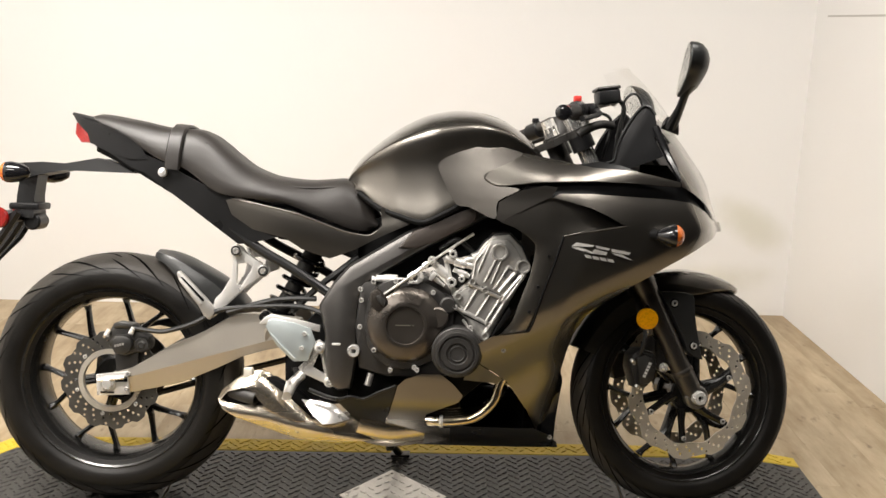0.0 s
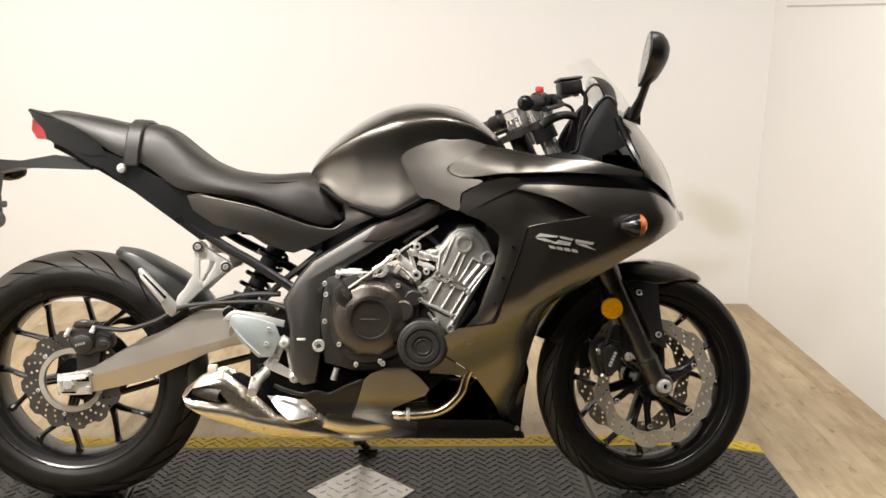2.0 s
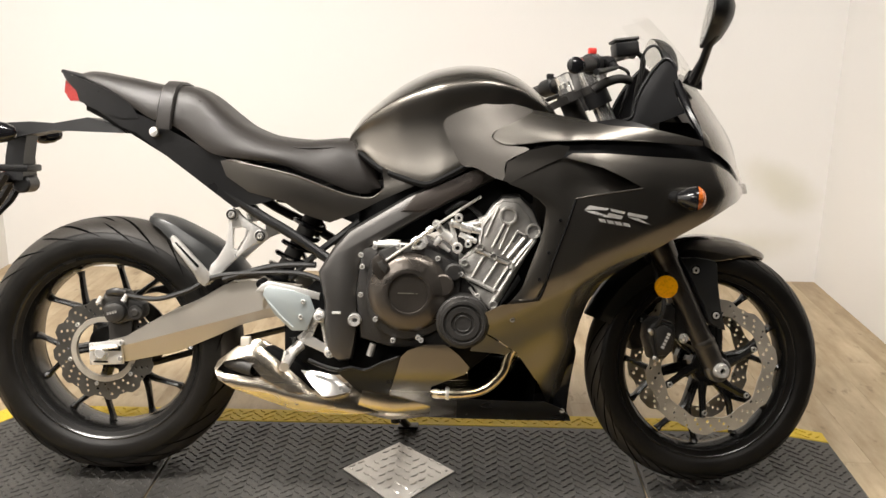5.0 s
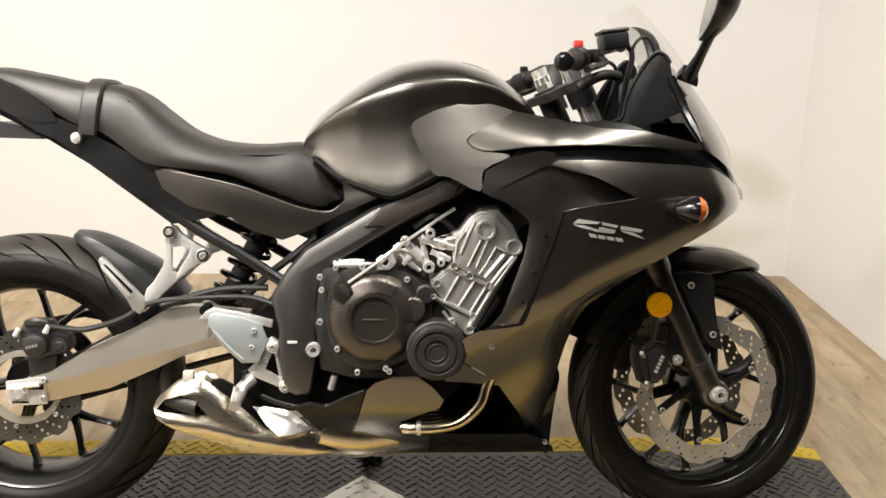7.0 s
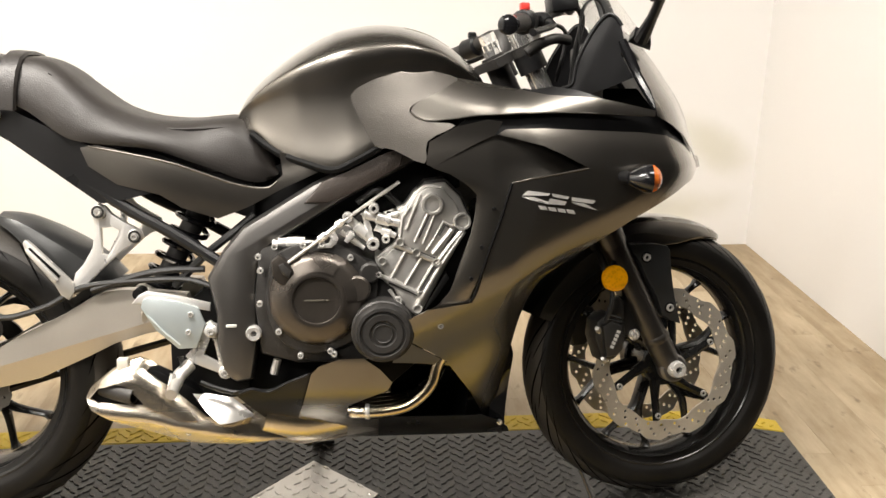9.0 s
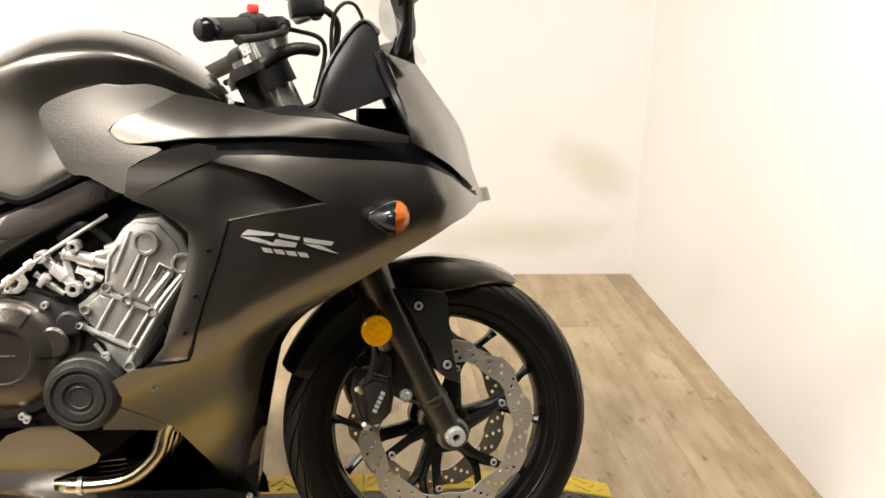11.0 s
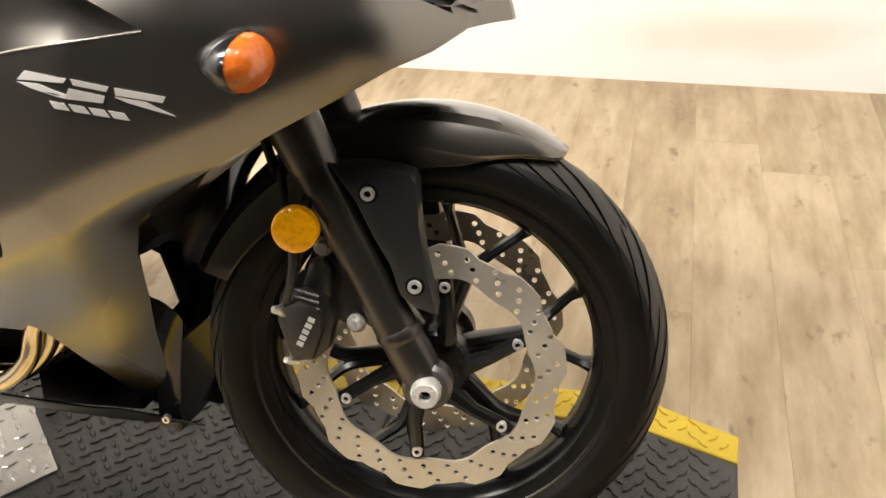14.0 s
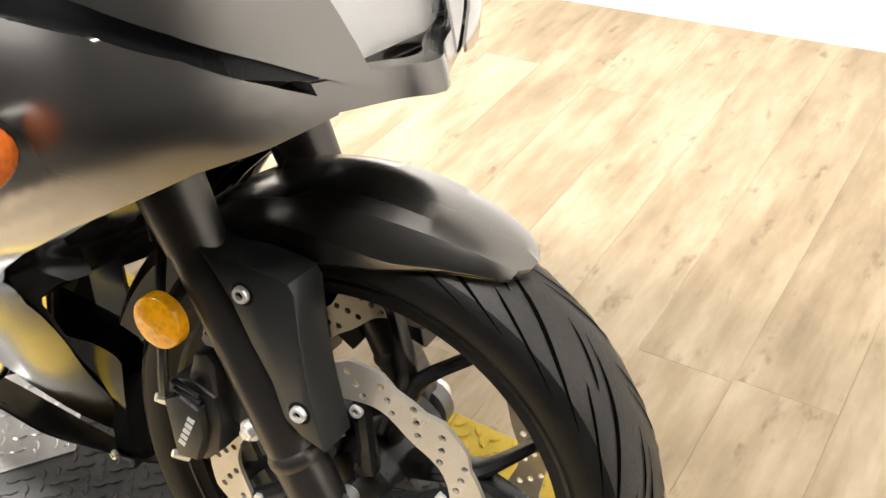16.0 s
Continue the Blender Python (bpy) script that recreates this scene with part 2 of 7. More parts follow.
def plank_material():
    """Weathered light oak vinyl: long streaks, darker patches, a tone of its own for each plank."""
    m = bpy.data.materials.new("oak_vinyl_plank")
    m.use_nodes = True
    t = m.node_tree
    N, K = t.nodes, t.links
    p = N["Principled BSDF"]
    geo = N.new("ShaderNodeNewGeometry")
    info = N.new("ShaderNodeObjectInfo")
    off = N.new("ShaderNodeVectorMath")
    off.operation = "MULTIPLY_ADD"
    off.inputs[1].default_value = (1, 1, 1)
    comb = N.new("ShaderNodeCombineXYZ")
    mul = N.new("ShaderNodeMath")
    mul.operation = "MULTIPLY"
    mul.inputs[1].default_value = 37.0
    K.new(info.outputs["Random"], mul.inputs[0])
    for i in range(3):
        K.new(mul.outputs[0], comb.inputs[i])
    K.new(geo.outputs["Position"], off.inputs[0])
    K.new(comb.outputs[0], off.inputs[2])

    def streak(sx, sy, scale, detail):
        mp = N.new("ShaderNodeMapping")
        mp.inputs["Scale"].default_value = (sx, sy, 1)
        K.new(off.outputs[0], mp.inputs["Vector"])
        n = N.new("ShaderNodeTexNoise")
        n.inputs["Scale"].default_value, n.inputs["Detail"].default_value, n.inputs["Roughness"].default_value = scale, detail, 0.62
        K.new(mp.outputs[0], n.inputs["Vector"])
        return n

    patch, grain, fine = streak(1.9, 0.55, 6.5, 9), streak(1, 0.08, 34, 5), streak(1, 0.05, 120, 3)
    ramp = N.new("ShaderNodeValToRGB")
    e = ramp.color_ramp.elements
    e[0].position, e[0].color = 0.28, (0.160, 0.110, 0.063, 1)
    e[1].position, e[1].color = 0.70, (0.575, 0.474, 0.325, 1)
    mid = e.new(0.46)
    mid.color = (0.345, 0.258, 0.153, 1)
    a = N.new("ShaderNodeMath")
    a.operation = "MULTIPLY_ADD"
    a.inputs[1].default_value = 0.56
    K.new(patch.outputs["Fac"], a.inputs[0])
    b = N.new("ShaderNodeMath")
    b.operation = "MULTIPLY_ADD"
    b.inputs[1].default_value = 0.20
    K.new(grain.outputs["Fac"], b.inputs[0])
    K.new(b.outputs[0], a.inputs[2])
    c = N.new("ShaderNodeMath")
    c.operation = "MULTIPLY_ADD"
    c.inputs[1].default_value = 0.09
    K.new(info.outputs["Random"], c.inputs[0])
    c.inputs[2].default_value = 0.085
    K.new(c.outputs[0], b.inputs[2])
    K.new(a.outputs[0], ramp.inputs["Fac"])
    # small dark knots and worn flecks
    knot = streak(2.4, 1.0, 10.5, 3)
    span = N.new("ShaderNodeMapRange")
    span.inputs["From Min"].default_value, span.inputs["From Max"].default_value = 0.62, 0.74
    span.inputs["To Max"].default_value = 0.75
    K.new(knot.outputs["Fac"], span.inputs["Value"])
    worn = N.new("ShaderNodeMix")
    worn.data_type = "RGBA"
    K.new(span.outputs["Result"], worn.inputs[0])
    K.new(ramp.outputs["Color"], worn.inputs[6])
    worn.inputs[7].default_value = (0.175, 0.118, 0.066, 1)
    K.new(worn.outputs[2], p.inputs["Base Color"])
    p.inputs["Roughness"].default_value = 0.48
    bp = N.new("ShaderNodeBump")
    bp.inputs["Strength"].default_value, bp.inputs["Distance"].default_value = 0.25, 0.001
    K.new(fine.outputs["Fac"], bp.inputs["Height"])
    K.new(bp.outputs["Normal"], p.inputs["Normal"])
    return m


PLANK = plank_material()


# ---- building helpers ----
def part(name, bm, mat, parent=None, label="", sharp=35):
    """Links a bmesh as one mesh object under a thing or a part."""
    me = bpy.data.meshes.new(name)
    bmesh.ops.recalc_face_normals(bm, faces=bm.faces)
    for f in bm.faces:
        f.smooth = len(f.verts) <= 4
    fine = bm.verts.layers.float_vector.get("true_normal")
    true = [v[fine].copy() for v in bm.verts] if fine else None
    bm.to_mesh(me)
    bm.free()
    me.set_sharp_from_angle(angle=radians(sharp))
    if true:
        turns = []
        for f in me.polygons:
            for i in f.vertices:
                d = f.normal.dot(true[i])
                turns.append(true[i] if d > 0.55 else -true[i] if d < -0.55 else f.normal.copy())
        me.normals_split_custom_set(turns)
    me.materials.append(mat)
    ob = new(name, me)
    ob.parent = parent
    if label:
        ob["label"] = label
    return ob


def spread(mesh_owner, name, m, parent):
    """Another object on the same mesh, under a parent."""
    ob = new(name, mesh_owner.data)
    ob.parent = parent
    ob.matrix_basis = m
    return ob


def smooth_line(pts, n=6, closed=False):
    """Catmull-Rom through the points."""
    P = [Vector(p) for p in pts]
    out = []
    k = len(P)
    for i in range(k if closed else k - 1):
        a, b, c, d = (P[(i + j) % k] if closed else P[min(max(i + j, 0), k - 1)] for j in (-1, 0, 1, 2))
        for s in range(n):
            u = s / n
            out.append(0.5 * ((2 * b) + (c - a) * u + (2 * a - 5 * b + 4 * c - d) * u * u + (3 * b - a - 3 * c + d) * u ** 3))
    if not closed:
        out.append(P[-1])
    return out


SLOPES = {}


def lerp_table(v, xs, ys):
    """A smooth curve through a table, with no overshoot."""
    key = (xs, ys)
    if key not in SLOPES:
        h = np.diff(xs)
        d = np.diff(ys) / h
        m = np.zeros(len(xs))
        m[0], m[-1] = d[0], d[-1]
        for i in range(1, len(xs) - 1):
            if d[i - 1] * d[i] > 0:
                w1, w2 = 2 * h[i] + h[i - 1], h[i] + 2 * h[i - 1]
                m[i] = (w1 + w2) / (w1 / d[i - 1] + w2 / d[i])
        SLOPES[key] = m
    m = SLOPES[key]
    if v <= xs[0]:
        return float(ys[0])
    if v >= xs[-1]:
        return float(ys[-1])
    i = int(np.searchsorted(xs, v)) - 1
    h = xs[i + 1] - xs[i]
    t = (v - xs[i]) / h
    return float((2 * t ** 3 - 3 * t * t + 1) * ys[i] + (t ** 3 - 2 * t * t + t) * h * m[i] + (3 * t * t - 2 * t ** 3) * ys[i + 1] + (t ** 3 - t * t) * h * m[i + 1])


def loft(rings, cap=True, closed=True, into=None):
    bm = into or bmesh.new()
    rows = [[bm.verts.new(p) for p in r] for r in rings]
    n = len(rows[0])
    for a, b in zip(rows, rows[1:]):
        for i in range(n if closed else n - 1):
            j = (i + 1) % n
            bm.faces.new((a[i], a[j], b[j], b[i]))
    if cap and closed:
        bm.faces.new(rows[0][::-1])
        bm.faces.new(rows[-1])
    return bm


def tube(pts, r, n=12, smooth=5, into=None, cap=True):
    """A round bar along a line of points; r is one radius or one for each point."""
    rad = [r] * len(pts) if isinstance(r, (int, float)) else list(r)
    P = smooth_line(pts, smooth) if smooth and len(pts) > 2 else [Vector(p) for p in pts]
    R = np.interp(np.linspace(0, len(rad) - 1, len(P)), range(len(rad)), rad)
    up, rings = None, []
    for i, p in enumerate(P):
        d = (P[min(i + 1, len(P) - 1)] - P[max(i - 1, 0)]).normalized()
        if up is None:
            up = d.orthogonal().normalized()
        up = (up - d * up.dot(d)).normalized()
        side = d.cross(up)
        rings.append([p + (up * math.cos(a) + side * math.sin(a)) * R[i] for a in np.linspace(0, math.tau, n, endpoint=False)])
    return loft(rings, cap, into=into)


def lathe(profile, centre=(0, 0, 0), n=48, axis="Y", into=None, closed=True):
    """Turns (radius, along) pairs about an axis through centre."""
    c = Vector(centre)
    rings = []
    for a in np.linspace(0, math.tau, n, endpoint=False):
        ring = []
        for r, h in profile:
            u, v = r * math.cos(a), r * math.sin(a)
            ring.append(c + (Vector((u, h, v)) if axis == "Y" else Vector((h, u, v)) if axis == "X" else Vector((u, v, h))))
        rings.append(ring)
    bm = into or bmesh.new()
    rows = [[bm.verts.new(p) for p in r] for r in rings]
    k = len(profile)
    for a, b in zip(rows, rows[1:] + rows[:1]):
        for i in range(k if closed else k - 1):
            j = (i + 1) % k
            bm.faces.new((a[i], a[j], b[j], b[i]))
    return bm


def drum(r, y0, y1, centre, n=32, bevel=0.004, into=None):
    """A short solid cylinder across the motorcycle with eased rims."""
    prof = [(1e-4, y0), (r - bevel, y0), (r, y0 + math.copysign(bevel, y1 - y0)), (r, y1 - math.copysign(bevel, y1 - y0)), (r - bevel, y1), (1e-4, y1)]
    bm = lathe(prof, (centre[0], 0, centre[1]), n, into=into, closed=False)
    bmesh.ops.remove_doubles(bm, verts=bm.verts, dist=2e-4)
    return bm


def block(x0, x1, y0, y1, z0, z1, bevel=0.004, into=None, seg=2):
    bm = bmesh.new()
    bmesh.ops.create_cube(bm, size=1, matrix=Matrix.Translation(((x0 + x1) / 2, (y0 + y1) / 2, (z0 + z1) / 2)) @ Matrix.Diagonal((x1 - x0, y1 - y0, z1 - z0, 1)))
    if bevel:
        bmesh.ops.bevel(bm, geom=bm.edges[:], offset=bevel, segments=seg, affect="EDGES", profile=0.5)
    return join(into, bm)


def join(into, bm):
    if into is None:
        return bm
    me = bpy.data.meshes.new("joined")
    bm.to_mesh(me)
    bm.free()
    into.from_mesh(me)
    bpy.data.meshes.remove(me)
    return into


def turned(bm, m):
    bmesh.ops.transform(bm, matrix=m, verts=bm.verts)
    return bm


def plate(outline, y0, y1, bevel=0.004, rounded=0, into=None):
    """A flat piece cut to an outline in the side view, from y0 to y1, with eased edges."""
    pts = [(x, 0, z) for x, z in outline]
    if rounded:
        pts = smooth_line(pts, rounded, True)
    bm = bmesh.new()
    lo = [bm.verts.new((p[0], y0, p[2])) for p in pts]
    hi = [bm.verts.new((p[0], y1, p[2])) for p in pts]
    k = len(pts)
    bm.faces.new(lo)
    bm.faces.new(hi[::-1])
    for i in range(k):
        bm.faces.new((lo[i], hi[i], hi[(i + 1) % k], lo[(i + 1) % k]))
    bmesh.ops.recalc_face_normals(bm, faces=bm.faces)
    if bevel:
        rim = [e for e in bm.edges if abs(e.verts[0].co.y - e.verts[1].co.y) < 1e-6]
        bmesh.ops.bevel(bm, geom=rim, offset=bevel, segments=2, affect="EDGES", profile=0.5, clamp_overlap=True)
    return join(into, bm)


def surface_normal(wide, x, z, side, crease, h=0.013):
    """The even normal of the surface y = wide(x, z), kept apart on the two sides of a crease."""
    k = crease[1] if crease else 0.0
    up, down = h, h
    if crease:
        gap = z - (crease[0] + k * (x - crease[2]))
        if 0 <= gap < h:
            down = -0.002
            up = 2 * h
        elif -h < gap < 0:
            up = -0.002
            down = 2 * h
    fz = (wide(x, z + up) - wide(x, z - down)) / (up + down)
    shift = 0.0 if not crease else (0.004 if z >= crease[0] + k * (x - crease[2]) else -0.004)
    fu = (wide(x + h, z + k * h + shift) - wide(x - h, z - k * h + shift)) / (2 * h)
    fx = fu - k * fz
    return Vector((-side * fx * side, side, -side * fz * side)).normalized() if side > 0 else Vector((-fx, -1, -fz)).normalized()


def shell(outline, wide, thick=0.004, step=0.02, rounded=0, lift=0.0, edge=0.0015, side=-1, crease=None):
    """A moulded panel: an outline in the side view laid on the surface y = wide(x, z), with thickness and turned-in edges."""
    pts = [Vector((x - 0.005, 0, z)) for x, z in outline]
    if rounded:
        pts = smooth_line(pts, rounded, True)
    bm = bmesh.new()
    bm.faces.new([bm.verts.new(p) for p in pts])
    step = min(step, 0.0105)
    lo = Vector((min(p.x for p in pts), 0, min(p.z for p in pts)))
    hi = Vector((max(p.x for p in pts), 0, max(p.z for p in pts)))
    for axis in (0, 2):
        no = Vector((1, 0, 0)) if axis == 0 else Vector((0, 0, 1))
        k = max(1, int((hi[axis] - lo[axis]) / step))
        for i in range(1, k):
            co = Vector((0, 0, 0))
            co[axis] = lo[axis] + (hi[axis] - lo[axis]) * i / k
            bmesh.ops.bisect_plane(bm, geom=bm.verts[:] + bm.edges[:] + bm.faces[:], plane_co=co, plane_no=no, dist=1e-5)
    bmesh.ops.remove_doubles(bm, verts=bm.verts, dist=0.0007)
    if crease:
        ridge = Vector((crease[2], 0, crease[0]))
        across = Vector((-crease[1], 0, 1)).normalized()
        cut = bmesh.ops.bisect_plane(bm, geom=bm.verts[:] + bm.edges[:] + bm.faces[:], plane_co=ridge, plane_no=across, dist=0.0022)
        for v in bm.verts:
            d = (v.co - ridge).dot(across)
            if abs(d) < 0.0023:
                v.co -= across * d
        bmesh.ops.split_edges(bm, edges=[e for e in bm.edges if len(e.link_faces) == 2 and all(abs((v.co - ridge).dot(across)) < 1e-5 for v in e.verts)])
    bmesh.ops.triangulate(bm, faces=[f for f in bm.faces if len(f.verts) > 4])
    a = np.array([(p.x, p.z) for p in pts])
    ab = np.roll(a, -1, 0) - a
    ll = np.maximum((ab ** 2).sum(1), 1e-12)
    for v in bm.verts:
        q = np.array((v.co.x, v.co.z)) - a
        u = np.clip((q * ab).sum(1) / ll, 0, 1)
        d = math.sqrt(((q - ab * u[:, None]) ** 2).sum(1).min())
        v.co.y = side * (wide(v.co.x, v.co.z) + lift - edge * max(0, 1 - d / 0.006) ** 2)
    fine = bm.verts.layers.float_vector.new("true_normal")
    for v in bm.verts:
        dz = 0.0
        if crease and v.link_faces:
            c = v.link_faces[0].calc_center_median()
            dz = 0.0004 if c.z > crease[0] + crease[1] * (c.x - crease[2]) else -0.0004
        v[fine] = surface_normal(wide, v.co.x, v.co.z + dz, side, crease)
    bmesh.ops.recalc_face_normals(bm, faces=bm.faces)
    n = sum((f.normal.y * side for f in bm.faces))
    if n < 0:
        bmesh.ops.reverse_faces(bm, faces=bm.faces)
    low = {v: bm.verts.new(v.co - Vector((0, side * thick, 0))) for v in list(bm.verts)}
    border = [e for e in bm.edges if e.is_boundary and not (crease and all(abs(v.co.z - crease[0] - crease[1] * (v.co.x - crease[2])) < 2e-5 for v in e.verts))]
    for v, w in low.items():
        w[fine] = v[fine]
    for f in list(bm.faces):
        bm.faces.new([low[v] for v in reversed(f.verts)])
    for e in border:
        a, b = e.verts
        bm.faces.new((a, b, low[b], low[a]))
    return bm


def both(name, make, mat, parent, label="", sharp=35):
    """The same moulded panel on the near and the far flank."""
    a = part(name, make(-1), mat, parent, label, sharp)
    part(name, make(1), mat, parent, label, sharp)
    return a


def bolt(centre, y, r=0.006, h=0.006, parent=None, mat=None, name="bolt", m=None):
    """A socket-head screw facing the near flank."""
    bm = lathe([(r * 0.45, y + h * 0.2), (r * 0.5, y - h), (r * 0.9, y - h), (r, y - h * 0.7), (r, y + h), (1e-4, y + h)], (centre[0], 0, centre[1]), 14, closed=False)
    bm.faces.new([v for v in bm.verts if abs((v.co - Vector((centre[0], v.co.y, centre[1]))).length - r * 0.45) < 1e-6])
    if m:
        turned(bm, m)
    return part(name, bm, mat or ZINC, parent)


# ---- the room ----
X0, X1, Y0, Y1, ZF, ZC = -1.11, 2.335, -4.2, 1.72, -0.012, 2.75


def structure(name, bm, mat, label, category):
    ob = part(name, bm, mat)
    return tagged(ob, label, category, kind="structure")


# right wall and planks stop out of view, to darken the reflections
RIGHT_END = -0.08
FLOOR_END = -0.85
BOOTH_END, UNSEEN_X0, UNSEEN_X1, UNSEEN_Y = -1.9, -4.5, 6.0, -7.0
structure("wall_back", block(X0 - 0.1, X1 + 0.1, Y1, Y1 + 0.1, ZF - 0.1, ZC, 0), PATCHY, "white painted wall with faint greenish patches", "wall")
structure("wall_right", block(X1, X1 + 0.1, RIGHT_END, Y1, ZF - 0.1, ZC, 0), WALL, "plain white painted wall with faint scuffs", "wall")
structure("trim", block(X1 - 0.0015, X1 + 0.002, RIGHT_END, 1.60, 1.268, 1.275, 0), JOINT, "thin grey joint line along the white wall", "trim")
structure("wall_left", block(X0 - 0.1, X0, BOOTH_END, Y1, ZF - 0.1, ZC, 0), WALL, "plain white painted side wall", "wall")
# unseen dark walls, added to close the room and dim the reflections
for tag, box in (("shop_1", (UNSEEN_X0, X0 - 0.1, BOOTH_END, BOOTH_END + 0.1)), ("shop_2", (X1 + 0.1, UNSEEN_X1, RIGHT_END, RIGHT_END + 0.1)), ("shop_3", (UNSEEN_X0 - 0.1, UNSEEN_X0, UNSEEN_Y, BOOTH_END + 0.1)),
                 ("shop_4", (UNSEEN_X1, UNSEEN_X1 + 0.1, UNSEEN_Y, RIGHT_END + 0.1)), ("shop_5", (UNSEEN_X0 - 0.1, UNSEEN_X1 + 0.1, UNSEEN_Y - 0.1, UNSEEN_Y))):
    structure("wall_" + tag, block(*box, ZF - 0.1, ZC, 0), UNSEENWALL, "unseen near-black wall added to darken the reflections in the panels", "wall")
structure("ceiling", block(UNSEEN_X0 - 0.1, UNSEEN_X1 + 0.1, UNSEEN_Y - 0.1, Y1 + 0.1, ZC, ZC + 0.1, 0), CEIL, "unseen dark grey ceiling, added to dim the reflections on upper panels", "ceiling")


def unseen_ceiling_light(x, y, sx, sy, watts):
    """A flat ceiling fitting, unseen and added as a source, with a lamp under its diffuser."""
    root = tagged(new("unseen_ceiling_light"), "white framed flat ceiling light added out of view, switched on", "light", "ceiling lights")
    root.location = (x, y, ZC)
    frame_bm = block(-sx / 2 - 0.03, sx / 2 + 0.03, -sy / 2 - 0.03, sy / 2 + 0.03, -0.05, -0.002, 0.006)
    part("frame", frame_bm, WALL, root)
    diff = bpy.data.materials.get("lit_diffuser")
    if not diff:
        diff = bpy.data.materials.new("lit_diffuser")
        diff.use_nodes = True
        b = diff.node_tree.nodes["Principled BSDF"]
        b.inputs["Emission Color"].default_value = (1, 0.96, 0.9, 1)
        b.inputs["Emission Strength"].default_value = 3.0
    part("diffuser", block(-sx / 2, sx / 2, -sy / 2, sy / 2, -0.056, -0.051, 0.001), diff, root)
    lamp = bpy.data.lights.new("lamp", "AREA")
    lamp.shape, lamp.size, lamp.size_y, lamp.energy, lamp.color = "RECTANGLE", sx, sy, watts, LAMP_COLOR
    ob = new("lamp", lamp)
    ob.parent = root
    ob.location = (0, 0, -0.075)
    return root


LAMP_COLOR = (1.0, 0.945, 0.88)
# two overhead lamps out of view, placed for the light from above
unseen_ceiling_light(1.65, -0.45, 1.2, 0.30, 36)
unseen_ceiling_light(-0.4, -0.60, 1.2, 0.30, 114)
# unseen fill lamp, added to brighten the flank that faces the camera
unseen_ceiling_light(-0.7, -2.4, 1.2, 0.6, 56)

# ---- the rubber mat ----


def flat(outline, z0, z1, bevel=0.003, into=None):
    """A low slab with an outline in plan."""
    bm = bmesh.new()
    lo = [bm.verts.new((x, y, z0)) for x, y in outline]
    hi = [bm.verts.new((x, y, z1)) for x, y in outline]
    k = len(outline)
    bm.faces.new(lo)
    bm.faces.new(hi)
    for i in range(k):
        bm.faces.new((lo[i], lo[(i + 1) % k], hi[(i + 1) % k], hi[i]))
    bmesh.ops.recalc_face_normals(bm, faces=bm.faces)
    if bevel:
        bmesh.ops.bevel(bm, geom=[e for e in bm.edges if e.verts[0].co.z > z1 - 1e-5 and e.verts[1].co.z > z1 - 1e-5], offset=bevel, segments=1, affect="EDGES")
    return join(into, bm)


def inside(p, poly):
    hit = False
    for (xa, ya), (xb, yb) in zip(poly, poly[1:] + poly[:1]):
        if (ya > p[1]) != (yb > p[1]) and p[0] < (xb - xa) * (p[1] - ya) / (yb - ya) + xa:
            hit = not hit
    return hit


def tread_bars(poly, z, pitch, length, width, height, keep_out=None):
    """Raised lens-shaped bars, each row turned against the next, joined into one mesh."""
    verts, faces = [], []
    xs, ys = [p[0] for p in poly], [p[1] for p in poly]
    row = 0
    y = min(ys)
    while y < max(ys):
        x = min(xs) + (row % 2) * pitch / 2
        col = 0
        while x < max(xs):
            a = radians(45 if (row + col) % 2 else -45)
            ends = [(x + math.cos(a) * s * length * 0.6, y + math.sin(a) * s * length * 0.6) for s in (-1, 1)]
            if all(inside(q, poly) for q in ends) and not (keep_out and any(inside(q, keep_out) for q in ends)):
                u, v = Vector((math.cos(a), math.sin(a), 0)), Vector((-math.sin(a), math.cos(a), 0))
                c = Vector((x, y, z))
                base = [c - u * length / 2, c - u * length * 0.2 - v * width / 2, c + u * length * 0.2 - v * width / 2, c + u * length / 2,
                        c + u * length * 0.2 + v * width / 2, c - u * length * 0.2 + v * width / 2]
                top = [c + (q - c) * 0.62 + Vector((0, 0, height)) for q in base]
                k = len(verts)
                verts += base + top
                faces += [tuple(k + 6 + i for i in range(6))] + [(k + i, k + (i + 1) % 6, k + 6 + (i + 1) % 6, k + 6 + i) for i in range(6)]
            x += pitch
            col += 1
        y += pitch / 2
        row += 1
    me = bpy.data.meshes.new("tread")
    me.from_pydata([tuple(v) for v in verts], [], faces)
    return me


